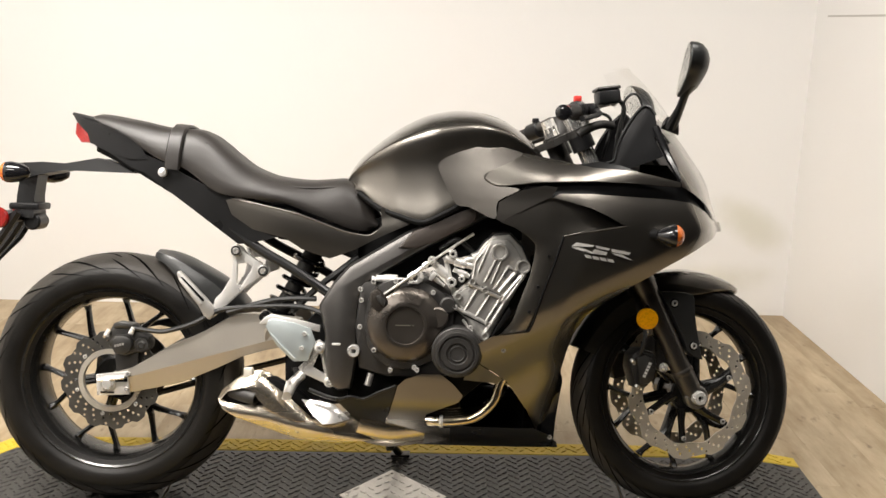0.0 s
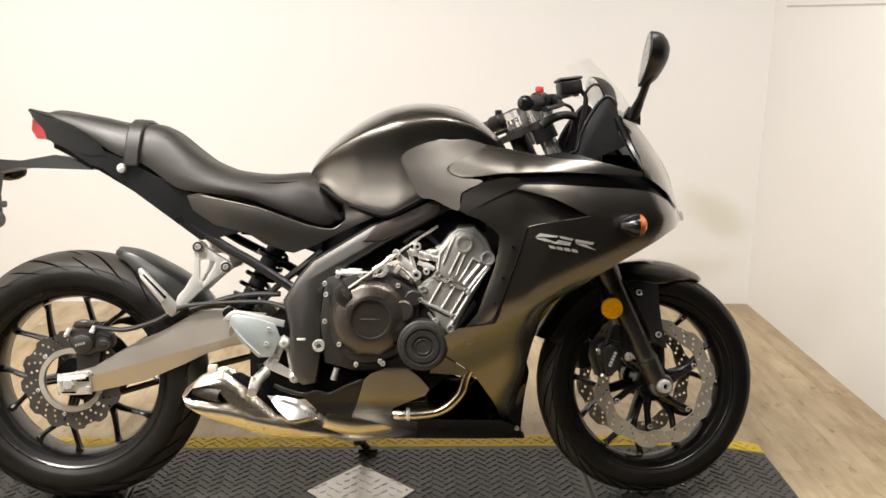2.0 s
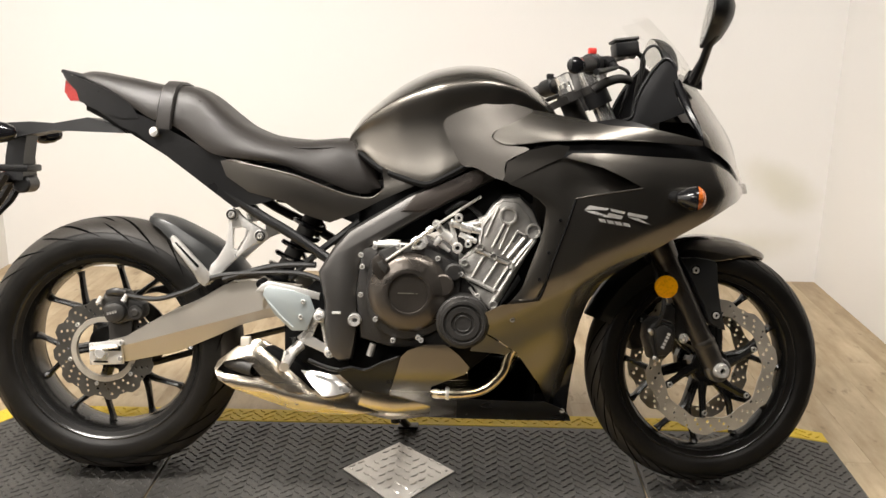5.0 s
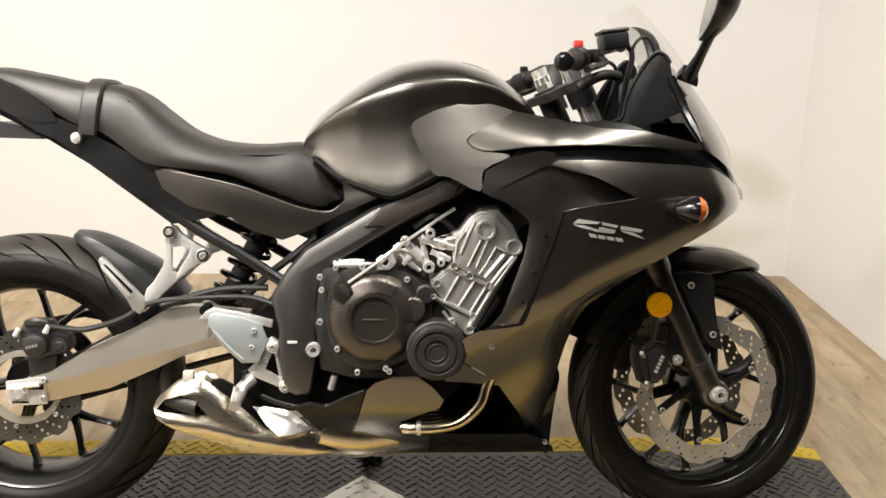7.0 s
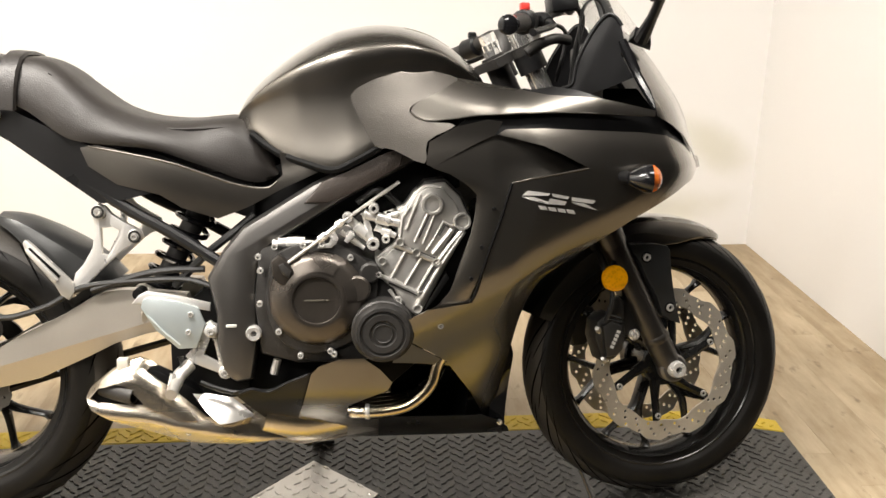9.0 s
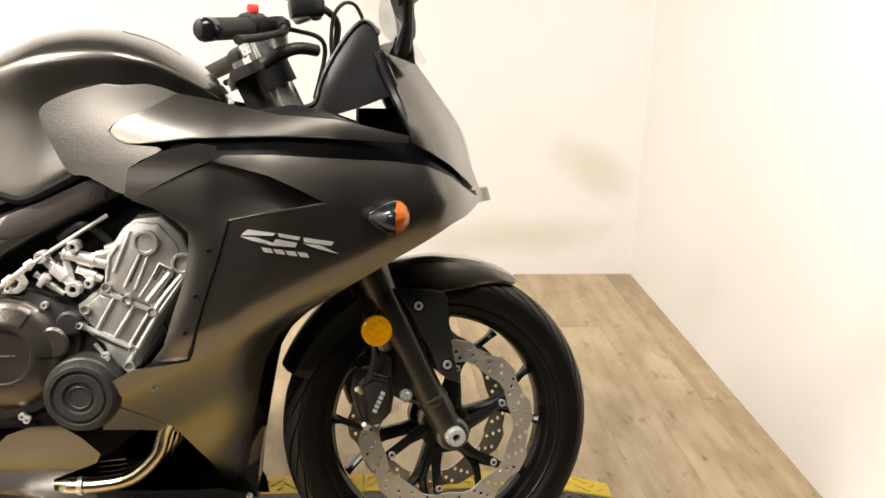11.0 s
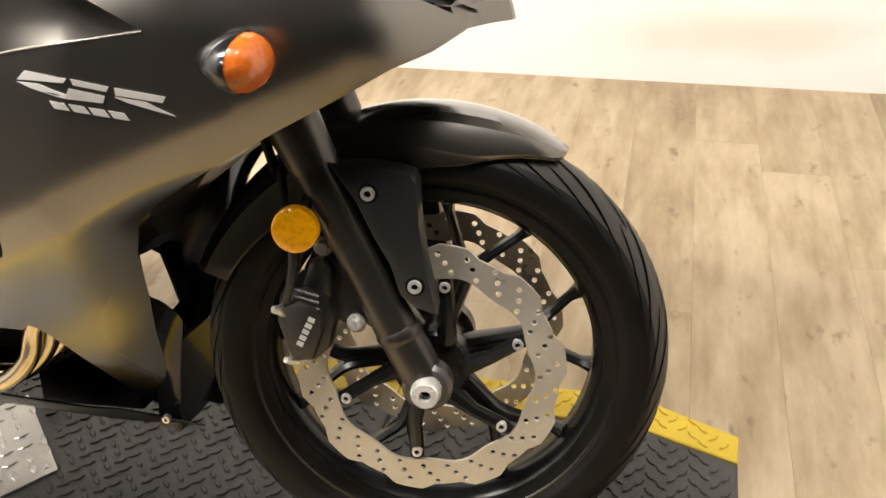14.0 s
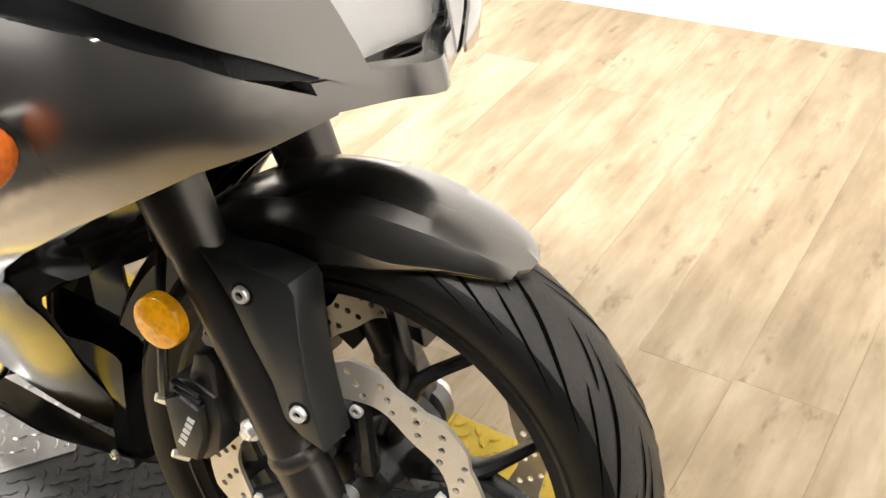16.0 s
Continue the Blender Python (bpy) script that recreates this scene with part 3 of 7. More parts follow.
def rubber_mat():
    root = tagged(new("floor_mat"), "black rubber diamond-tread floor mat with yellow borders, in three sections", "mat")
    inner_back, inner_front = 0.272, -0.245
    mid = [(0.0975, inner_front), (1.2985, inner_front), (1.2985, inner_back + 0.006), (0.0975, inner_back - 0.004)]
    right = [(1.3035, inner_front), (1.70, inner_front), (1.842, -0.20), (1.849, 0.225), (1.70, 0.276), (1.3035, 0.276)]
    left = [(0.0925, inner_front), (-0.35, inner_front), (-0.482, -0.185), (-0.482, 0.14), (-0.40, 0.262), (0.0925, 0.265)]
    keep = [(0.545, 0.0), (0.69, 0.165), (0.84, 0.0), (0.69, -0.17)]
    for poly in (mid, right, left):
        sec = part("section", flat(poly, ZF + 0.001, -0.003), MATRUB, root)
        me = tread_bars(poly, -0.004, 0.031, 0.026, 0.0085, 0.0036, keep)
        me.materials.append(MATRUB)
        bars = new("tread_relief", me)
        bars.parent = sec
        bars["kind"] = "stuff"
    for poly in ([(0.095, 0.268), (1.301, 0.277), (1.301, 0.352), (0.095, 0.345)], [(1.302, 0.278), (1.70, 0.278), (1.849, 0.227), (1.852, 0.285), (1.70, 0.348), (1.302, 0.352)],
                 [(0.094, 0.266), (-0.40, 0.264), (-0.483, 0.14), (-0.55, 0.16), (-0.43, 0.335), (0.094, 0.345)],
                 [(0.095, -0.246), (1.301, -0.246), (1.301, -0.318), (0.095, -0.318)], [(1.302, -0.246), (1.70, -0.246), (1.842, -0.202), (1.848, -0.262), (1.71, -0.318), (1.302, -0.318)],
                 [(0.094, -0.246), (-0.35, -0.246), (-0.483, -0.187), (-0.545, -0.21), (-0.38, -0.318), (0.094, -0.318)]):
        strip = part("border", flat(poly, ZF + 0.001, -0.0025, 0.002), MATYEL, root, "worn yellow border strip")
        me = tread_bars(poly, -0.0035, 0.031, 0.026, 0.0085, 0.0036)
        me.materials.append(MATYEL)
        bars = new("tread_relief", me)
        bars.parent = strip
        bars["kind"] = "stuff"
    return root


rubber_mat()


def checker_plate():
    outline = [(0.550, 0.009), (0.683, 0.158), (0.833, 0.011), (0.700, -0.158)]
    root = tagged(new("checker_plate"), "square aluminium checker plate lying on the rubber mat", "metal plate")
    part("sheet", flat(outline, -0.0022, 0.0006, 0.0006), TREAD, root)
    me = tread_bars([(0.553, 0.009), (0.683, 0.155), (0.830, 0.011), (0.700, -0.155)], 0.0004, 0.040, 0.027, 0.009, 0.0022)
    me.materials.append(TREAD)
    bars = new("tread_relief", me)
    bars.parent = root
    bars["kind"] = "stuff"
    for x, y in ((0.572, 0.009), (0.684, 0.135), (0.812, 0.011), (0.700, -0.135)):
        part("rivet", lathe([(1e-4, 0.0028), (0.003, 0.0024), (0.0045, 0.0006)], (x, y, 0), 10, "Z", closed=False), ZINC, root)


checker_plate()


# ---- the motorcycle ----
LEAN_DEG, STEER_DEG, RAKE = 9.7, 9.0, 25.5
bike = tagged(new("motorcycle"), "matte dark grey faired sport motorcycle leaning on its side stand", "motorcycle")
bike.rotation_euler = (radians(-LEAN_DEG), 0, 0)
RX, RZ, FX, FZ = -0.015, 0.315, 1.435, 0.298
AXIS = Vector((-math.sin(radians(RAKE)), 0, math.cos(radians(RAKE))))
FOOT = Vector((1.532, 0, 0))
STEER = Matrix.Translation(FOOT) @ Matrix.Rotation(radians(STEER_DEG), 4, AXIS) @ Matrix.Translation(-FOOT)
FITTED = STEER @ Matrix.Translation((0.007, 0, 0.006))


def on_fork(s, ahead=0.0, y=0.0):
    """A point by its way up the steering axis from the ground, its way ahead of the axis and across."""
    return FOOT + AXIS * s + Vector((math.cos(radians(RAKE)), 0, math.sin(radians(RAKE)))) * ahead + Vector((0, y, 0))


# -- wheels --
def tyre(radius, half, rim):
    """The turned sidewalls of a tyre, from the bead to the shoulder."""
    crown = [(radius - (1 - math.cos(a)) * half * 0.80, math.sin(a) / math.sin(1.25) * half) for a in np.linspace(0.98, 1.25, 5)]
    side = [(max(radius - half * 0.95, rim + 0.024), half * 0.985), (rim + 0.020, half * 0.955), (rim + 0.017, half * 0.93), (rim + 0.012, half * 0.84), (rim - 0.006, half * 0.74)]
    inner = [(rim - 0.006, half * 0.5), (radius - 0.03, half * 0.5)]
    bm = bmesh.new()
    for s in (-1, 1):
        lathe([(r, s * y) for r, y in crown + side + inner], (0, 0, 0), 120, into=bm)
    return bm


def tread(radius, half):
    """The lighter brown running band between the shoulders."""
    prof = [(radius - (1 - math.cos(a)) * half * 0.80 + 0.0002, math.sin(a) / math.sin(1.25) * half) for a in np.linspace(-1.0, 1.0, 25)]
    return lathe(prof + [(radius - 0.03, half * 0.7), (radius - 0.03, -half * 0.7)], (0, 0, 0), 120)


def grooves(radius, half, count, twist):
    """Thin bent near-black strips laid on the tread as the shade in its sweeping grooves, long and short by turns."""
    bm = bmesh.new()
    for k in range(count):
        for s in (-1, 1):
            for shift, u0, u1, wide in ((0, 0.06, 0.98, 0.0056), (0.5, 0.52, 1.04, 0.0042), (0.28, 0.10, 0.44, 0.0040)):
                base = math.tau * (k + shift + (0.5 if s > 0 else 0)) / count
                row = []
                for u in np.linspace(u0, u1, 12):
                    ang = u * 1.2
                    r = radius - (1 - math.cos(ang)) * half * 0.80 + 0.0011
                    y = s * math.sin(ang) / math.sin(1.25) * half
                    th = base + twist * (0.62 * u + 0.50 * (u - 0.5) ** 3 * 4 * 0.35)
                    f = (u - u0) / (u1 - u0)
                    w = wide * min(1, 0.25 + 3 * min(f, 1 - f))
                    row.append([bm.verts.new((r * math.cos(th + d / radius), y, r * math.sin(th + d / radius))) for d in (-w, w)])
                for a, b in zip(row, row[1:]):
                    bm.faces.new((a[0], a[1], b[1], b[0]))
    return bm


def wheel(name, cx, cz, radius, half, hub_r, spokes, m=None, twist=0.5):
    root = new(name)
    root.parent = bike
    mm = Matrix.Translation((cx, 0, cz))
    root.matrix_basis = (m @ mm) if m else mm
    rim = 0.216
    t = part("tyre", tyre(radius, half, rim), RUBBER, root, "black road tyre with curved tread grooves", 60)
    part("tread", tread(radius, half), TREADRUB, t, "lighter brown tread band", 60)
    part("tread_pattern", grooves(radius, half, 16 if half < 0.07 else 12, twist), GROOVE_SHADE, t)["kind"] = "stuff"
    w = half * 0.84
    prof = [(rim + 0.013, -w), (rim + 0.015, -w + 0.003), (rim - 0.006, -w + 0.012), (rim - 0.012, -w * 0.45), (rim - 0.012, w * 0.45), (rim - 0.006, w - 0.012),
            (rim + 0.015, w - 0.003), (rim + 0.013, w), (rim + 0.008, w), (rim + 0.002, w - 0.006), (rim - 0.006, w - 0.012), (rim - 0.017, w * 0.4), (rim - 0.017, -w * 0.4), (rim - 0.006, -w + 0.012), (rim + 0.002, -w + 0.006), (rim + 0.008, -w)]
    part("rim", lathe(prof, n=96), WHEEL, root)
    hub = drum(hub_r, -0.045, 0.045, (0, 0), 32, 0.006)
    part("hub", hub, WHEEL, root)
    for k in range(spokes):
        th = math.tau * k / spokes + 0.2
        at = lambda r, a: Vector((math.cos(th + a) * r, 0, math.sin(th + a) * r))
        sp = bmesh.new()
        for fork_side in (-1, 1):
            splay = fork_side * math.pi / spokes * 0.5
            arm = tube([at(hub_r * 0.8, fork_side * 0.10), at(0.085, fork_side * 0.055), at(0.118, fork_side * 0.060), at(0.150, splay * 0.62),
                        at(rim - 0.034, splay * 0.93), at(rim - 0.020, splay)], [0.011, 0.0085, 0.0085, 0.007, 0.0065, 0.010], 8, 4)
            bmesh.ops.scale(arm, vec=(1, 1.7, 1), verts=arm.verts)
            whole = bpy.data.meshes.new("spoke_arm")
            arm.to_mesh(whole)
            arm.free()
            sp.from_mesh(whole)
            bpy.data.meshes.remove(whole)
        part("spoke", sp, WHEEL, root)
    return root


def brake_disc(r_out, r_in, waves, y, holes, parent, bolts, name="brake_disc", mat=None):
    """A wave-edged disc with drilled holes through it."""
    bm = bmesh.new()
    loops = [[((r_out + 0.004 * max(-1, min(1, 3 * math.sin(a * waves)))) * Vector((math.cos(a), 0, math.sin(a)))) for a in np.linspace(0, math.tau, waves * 12, endpoint=False)],
             [((r_in + 0.003 * math.cos(a * bolts)) * Vector((math.cos(a), 0, math.sin(a)))) for a in np.linspace(0, math.tau, 96, endpoint=False)]]
    for i in range(holes):
        for j, fr in enumerate((0.22, 0.5, 0.78)):
            a = math.tau * (i + j * 0.28) / holes
            c = (r_in + (r_out - r_in) * fr) * Vector((math.cos(a), 0, math.sin(a)))
            loops.append([c + 0.0037 * Vector((math.cos(b), 0, math.sin(b))) for b in np.linspace(0, math.tau, 8, endpoint=False)])
    edges = []
    for pts in loops:
        vs = [bm.verts.new(p + Vector((0, y - 0.0025, 0))) for p in pts]
        edges += [bm.edges.new((u, v)) for u, v in zip(vs, vs[1:] + vs[:1])]
    bmesh.ops.triangle_fill(bm, use_beauty=True, use_dissolve=False, edges=edges, normal=(0, -1, 0))
    back = bmesh.ops.extrude_face_region(bm, geom=bm.faces[:])["geom"]
    bmesh.ops.translate(bm, vec=(0, 0.005, 0), verts=[g for g in back if isinstance(g, bmesh.types.BMVert)])
    return part(name, bm, mat or STEEL, parent, "drilled wave-edged steel brake disc", 30)


def build_rear_wheel():
    w = wheel("rear_wheel", RX, RZ, 0.315, 0.090, 0.055, 6, twist=-0.75)
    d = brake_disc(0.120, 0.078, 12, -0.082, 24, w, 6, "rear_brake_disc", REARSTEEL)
    part("disc_carrier", lathe([(0.067, -0.0875), (0.079, -0.0875), (0.080, -0.078), (0.066, -0.076)], n=48), STEEL, w, "silver inner ring")
    for k in range(6):
        a = math.tau * k / 6 + 0.3
        bolt((0.086 * math.cos(a), 0.086 * math.sin(a)), -0.085, 0.005, 0.004, w)
    part("sprocket", lathe([(0.06, 0.094), (0.098, 0.094), (0.098, 0.101), (0.06, 0.101)], n=84), CHAIN, w)
    bm = tube([(-0.03 + 0.0, 0.098, 0.10), (0.24, 0.098, 0.155)], 0.008, 6, 0)
    tube([(-0.03, 0.098, -0.10), (0.24, 0.098, -0.02), (0.5, 0.098, 0.05)], 0.009, 6, 3, into=bm)
    c = part("chain", bm, CHAIN, bike)
    c.location = (RX, 0, RZ)


def build_front_wheel():
    w = wheel("front_wheel", FX, FZ, 0.2915, 0.056, 0.038, 6, STEER, twist=-0.85)
    for s in (-1, 1):
        d = brake_disc(0.160, 0.124, 10, s * 0.070, 27, w, 10, "front_brake_disc")
        for k in range(6):
            a = math.tau * k / 6 + radians(22)
            arm = tube([(0.040 * math.cos(a - 0.30), s * 0.056, 0.040 * math.sin(a - 0.30)), (0.075 * math.cos(a - 0.12), s * 0.062, 0.075 * math.sin(a - 0.12)),
                        (0.116 * math.cos(a), s * 0.064, 0.116 * math.sin(a)), (0.126 * math.cos(a), s * 0.064, 0.126 * math.sin(a))], [0.014, 0.009, 0.009, 0.007], 8, 0)
            if s < 0:
                part("disc_carrier_arm", arm, WHEEL, w)
            else:
                arm.free()
            if s < 0:
                bolt((0.112 * math.cos(a), 0.112 * math.sin(a)), -0.071, 0.0068, 0.004, w)
        part("hub_ring", drum(0.048, s * 0.03, s * 0.062, (0, 0), 28), WHEEL, w)


build_rear_wheel()
build_front_wheel()


# -- fairing surface --
def nose_x(z):
    return lerp_table(z, (0.55, 0.66, 0.711, 0.767, 0.838, 0.907, 0.963, 1.01), (1.46, 1.505, 1.520, 1.503, 1.479, 1.441, 1.403, 1.355))


def flank(x, z):
    """Half-width of the fairing at a place in the side view."""
    zc = 0.470 + (x - 0.952) * 0.515
    low = lerp_table(z, (0.40, 0.434, 0.55, 0.694, 0.75, 0.80), (0.243, 0.2475, 0.270, 0.284, 0.281, 0.272))
    a = lerp_table(z, (0.80, 0.84, 0.877, 0.92, 0.95), (0.272, 0.250, 0.210, 0.14, 0.09))
    b = lerp_table(z, (0.80, 0.84, 0.90, 1.00, 1.08), (0.292, 0.289, 0.254, 0.165, 0.10))
    k = min(1, max(0, (x - 1.1) / 0.15))
    rise = min(1, max(0, (z - 0.694) / 0.106))
    w = low + k * 0.020 * rise * rise * (3 - 2 * rise) if z < 0.80 else a * (1 - k) + b * k
    d, r = zc - z, 0.034
    if d > -r:
        if d > 0:
            w = lerp_table(zc, (0.40, 0.434, 0.55, 0.694), (0.243, 0.2475, 0.270, 0.284))
        d = d if d > r else (d + r) ** 2 / (4 * r)
        w -= lerp_table(d, (0, 0.06, 0.14, 0.22, 0.45), (0, 0.047, 0.105, 0.143, 0.268))
    xs = x - nose_x(z) + 1.52
    return max(0.006, 0.955 * w * lerp_table(xs, (1.15, 1.29, 1.36, 1.41, 1.45, 1.489, 1.515, 1.53), (1.0, 0.90, 0.855, 0.79, 0.64, 0.34, 0.12, 0.04)))


def shoulder(x, z):
    """The upper flank, drawn in towards the tank at its rear."""
    k = min(1, max(0, (x - 0.74) / 0.34))
    k = k * k * (3 - 2 * k)
    return (1 - k) * (0.200 - 0.02 * max(0, z - 0.83) - 0.06 * max(0, 0.83 - z)) + k * flank(x, z)


def leading(z):
    return lerp_table(z, (0.16, 0.24, 0.33, 0.42, 0.465, 0.512, 0.545, 0.585, 0.64, 0.70), (1.078, 1.085, 1.099, 1.116, 1.127, 1.149, 1.186, 1.242, 1.335, 1.44))


def rolled(x, z):
    """The fairing flank, rolled inward at its leading edge."""
    w = flank(x, z) - 0.22 * max(0, z - 0.735) * min(1, max(0, (x - 1.02) / 0.10))
    d = x - (leading(z) - 0.06)
    fade = min(1, max(0, (0.60 - z) / 0.12))
    return w - (6.0 * d * d * fade * fade * (3 - 2 * fade) if d > 0 else 0)


def intake(x, z):
    """The recessed rear flank, rolled inward at the intake edge."""
    rear = lerp_table(z, (0.47, 0.504, 0.551, 0.614, 0.688, 0.705, 0.726, 0.74), (0.955, 0.978, 0.993, 1.015, 1.024, 1.008, 0.975, 0.942))
    d = max(0, rear + 0.035 - x)
    fade = min(1, max(0, (0.725 - z) / 0.07))
    sink = min(1, max(0, (x - 1.05) / 0.16)) * min(1, max(0, (z - 0.690) / 0.05))
    return flank(x, z) - 7.0 * d * d * fade * fade * (3 - 2 * fade) - 0.034 * sink


both("upper_cowl", lambda s: shell([(1.306, 0.978), (1.345, 0.995), (1.378, 0.966), (1.425, 0.902), (1.458, 0.838), (1.482, 0.785), (1.505, 0.731),
                                    (1.492, 0.740), (1.464, 0.765), (1.434, 0.790), (1.400, 0.811), (1.366, 0.828), (1.359, 0.874), (1.340, 0.925)], flank, 0.004, 0.014, side=s), PAINT, bike)
both("fairing_shoulder", lambda s: shell([(1.0, 0.899), (1.041, 0.892), (1.159, 0.868), (1.25, 0.862), (1.362, 0.838), (1.362, 0.828), (1.318, 0.830), (1.248, 0.834), (1.162, 0.836), (1.076, 0.833), (1.026, 0.831), (0.985, 0.826),
                                          (0.942, 0.822), (0.918, 0.827), (0.906, 0.838), (0.910, 0.848), (0.924, 0.858), (0.971, 0.880)],
                                         shoulder, 0.004, 0.016, lift=0.002, side=s), PAINT, bike)
both("tank_shroud", lambda s: shell([(0.797, 0.868), (0.832, 0.893), (0.870, 0.906), (0.923, 0.917), (0.998, 0.899), (0.969, 0.879), (0.922, 0.857), (0.908, 0.848), (0.904, 0.838), (0.917, 0.826), (0.942, 0.820), (0.986, 0.813),
                                     (0.936, 0.785), (0.930, 0.744), (0.871, 0.770), (0.841, 0.775), (0.815, 0.820)],
                                    shoulder, 0.004, 0.016, 3, side=s), RIBBED, bike, "fine-ribbed matte grey tank shroud")
both("shroud_wedge", lambda s: shell([(0.938, 0.784), (0.986, 0.811), (1.043, 0.824), (1.071, 0.820), (1.058, 0.797), (1.021, 0.780), (0.996, 0.767), (0.944, 0.739), (0.932, 0.744)],
                                     lambda x, z: 0.25 * shoulder(x, min(z, 0.79)) + 0.75 * flank(x, min(z, 0.79)) - 0.003, 0.004, 0.016, side=s), PAINT, bike)
both("fairing_groove", lambda s: shell([(0.99, 0.81), (1.02, 0.836), (1.076, 0.840), (1.306, 0.838), (1.372, 0.836), (1.435, 0.797), (1.484, 0.750), (1.478, 0.742), (1.44, 0.760), (1.40, 0.770), (1.30, 0.782), (1.243, 0.785), (1.052, 0.785)],
                                       flank, 0.004, 0.016, lift=-0.020, side=s), BLACK, bike, "dark recessed groove")
both("side_fairing", lambda s: shell([(1.062, 0.797), (1.078, 0.806), (1.150, 0.807), (1.230, 0.803), (1.336, 0.798), (1.390, 0.791), (1.435, 0.771), (1.468, 0.747), (1.492, 0.727), (1.492, 0.717), (1.47, 0.704), (1.44, 0.694), (1.39, 0.666), (1.335, 0.636), (1.25, 0.585),
                                      (1.191, 0.545), (1.154, 0.512), (1.132, 0.465), (1.121, 0.42), (1.104, 0.33), (1.090, 0.24), (1.083, 0.158), (1.075, 0.168), (1.064, 0.195), (1.03, 0.264), (0.976, 0.344), (0.930, 0.380), (0.888, 0.412),
                                      (0.893, 0.448), (0.934, 0.470), (0.978, 0.475), (1.015, 0.480), (1.025, 0.503), (1.045, 0.578), (1.069, 0.649), (1.087, 0.710), (1.12, 0.717), (1.154, 0.723), (1.231, 0.735), (1.188, 0.757), (1.146, 0.776), (1.095, 0.789)],
                                     rolled, 0.005, 0.010, side=s), PAINT, bike, "matte grey main side fairing panel")
both("lower_fairing_corner", lambda s: shell([(0.884, 0.408), (0.930, 0.376), (0.974, 0.342), (0.988, 0.331), (0.929, 0.342), (0.868, 0.352)], flank, 0.005, 0.010, lift=-0.004, side=s), PAINT, bike)
both("inner_fairing", lambda s: shell([(0.942, 0.738), (0.996, 0.766), (1.058, 0.796), (1.10, 0.792), (1.16, 0.775), (1.245, 0.738), (1.16, 0.715), (1.095, 0.700), (1.075, 0.645), (1.032, 0.50), (1.015, 0.47), (0.94, 0.462),
                                       (0.955, 0.474), (0.978, 0.504), (0.993, 0.551), (1.015, 0.614), (1.022, 0.650), (1.024, 0.688), (1.008, 0.705), (0.975, 0.726)],
                                      intake, 0.006, 0.016, lift=-0.009, side=s), PAINT, bike, "dark inner fairing edge and intake")


# rounded panel edges that catch the light
for edge_pts, wide in (([(0.906, 0.838), (0.920, 0.827), (0.942, 0.822), (0.985, 0.826), (1.026, 0.831), (1.076, 0.833), (1.162, 0.836), (1.248, 0.834), (1.318, 0.830), (1.360, 0.828)], shoulder),
                       ([(1.087, 0.709), (1.12, 0.716), (1.154, 0.722), (1.231, 0.734)], rolled)):
    both("panel_edge", lambda s: tube([(x - 0.005, s * (wide(x, z) - 0.0012), z) for x, z in edge_pts], 0.0018, 8, 4), PAINT, bike)


both("panel_gap", lambda s: tube([(x - 0.005, s * (flank(x, z) - 0.0015), z) for x, z in ((1.087, 0.709), (1.078, 0.680), (1.069, 0.649), (1.057, 0.614), (1.045, 0.578), (1.034, 0.540), (1.025, 0.503), (1.016, 0.482))], 0.0028, 8, 3), DARK, bike)
for x, z in ((1.062, 0.662), (1.040, 0.590), (1.022, 0.530)):
    bolt((x - 0.012, z), -intake(x, z) + 0.008, 0.0038, 0.003, bike, BLACK, "fairing_screw")


# -- belly pan --
def belly(x, z):
    return lerp_table(z, (0.14, 0.16, 0.19, 0.22, 0.25, 0.30, 0.37), (0.020, 0.055, 0.095, 0.125, 0.152, 0.186, 0.212)) * lerp_table(x, (0.6, 1.0, 1.1), (1, 1, 0.85))


both("belly_pan", lambda s: shell([(0.663, 0.170), (0.690, 0.264), (0.711, 0.340), (0.727, 0.356), (0.765, 0.371), (0.812, 0.372), (0.843, 0.347), (0.867, 0.317), (0.858, 0.299), (0.820, 0.282), (0.780, 0.262), (0.776, 0.236), (0.790, 0.226), (0.840, 0.221), (0.840, 0.156), (0.740, 0.160), (0.682, 0.162)], belly, 0.005, 0.02, side=s), PAINT, bike, "matte grey belly pan")
both("belly_pan_insert", lambda s: shell([(0.770, 0.243), (0.794, 0.228), (0.906, 0.224), (1.047, 0.222), (1.090, 0.196), (1.112, 0.173), (1.120, 0.152), (0.910, 0.154), (0.780, 0.156)], belly, 0.004, 0.02, lift=-0.003, side=s), BLACK, bike)
both("belly_pan_tail", lambda s: shell([(0.560, 0.302), (0.597, 0.313), (0.628, 0.305), (0.664, 0.324), (0.709, 0.342), (0.688, 0.264), (0.661, 0.172), (0.642, 0.198), (0.622, 0.226), (0.590, 0.265)], belly, 0.004, 0.02, lift=-0.002, side=s), BLACK, bike)
both("belly_seam", lambda s: tube([(x, s * (belly(x, z) + 0.0005), z) for x, z in ((0.566, 0.301), (0.592, 0.311), (0.623, 0.304), (0.660, 0.323), (0.700, 0.340))], 0.003, 8, 3), BLACK, bike)


# dark filler added where only shade shows below the engine
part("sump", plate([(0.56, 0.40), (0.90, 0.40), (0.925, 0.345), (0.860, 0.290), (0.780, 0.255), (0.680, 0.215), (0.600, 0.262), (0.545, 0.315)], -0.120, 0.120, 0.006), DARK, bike)


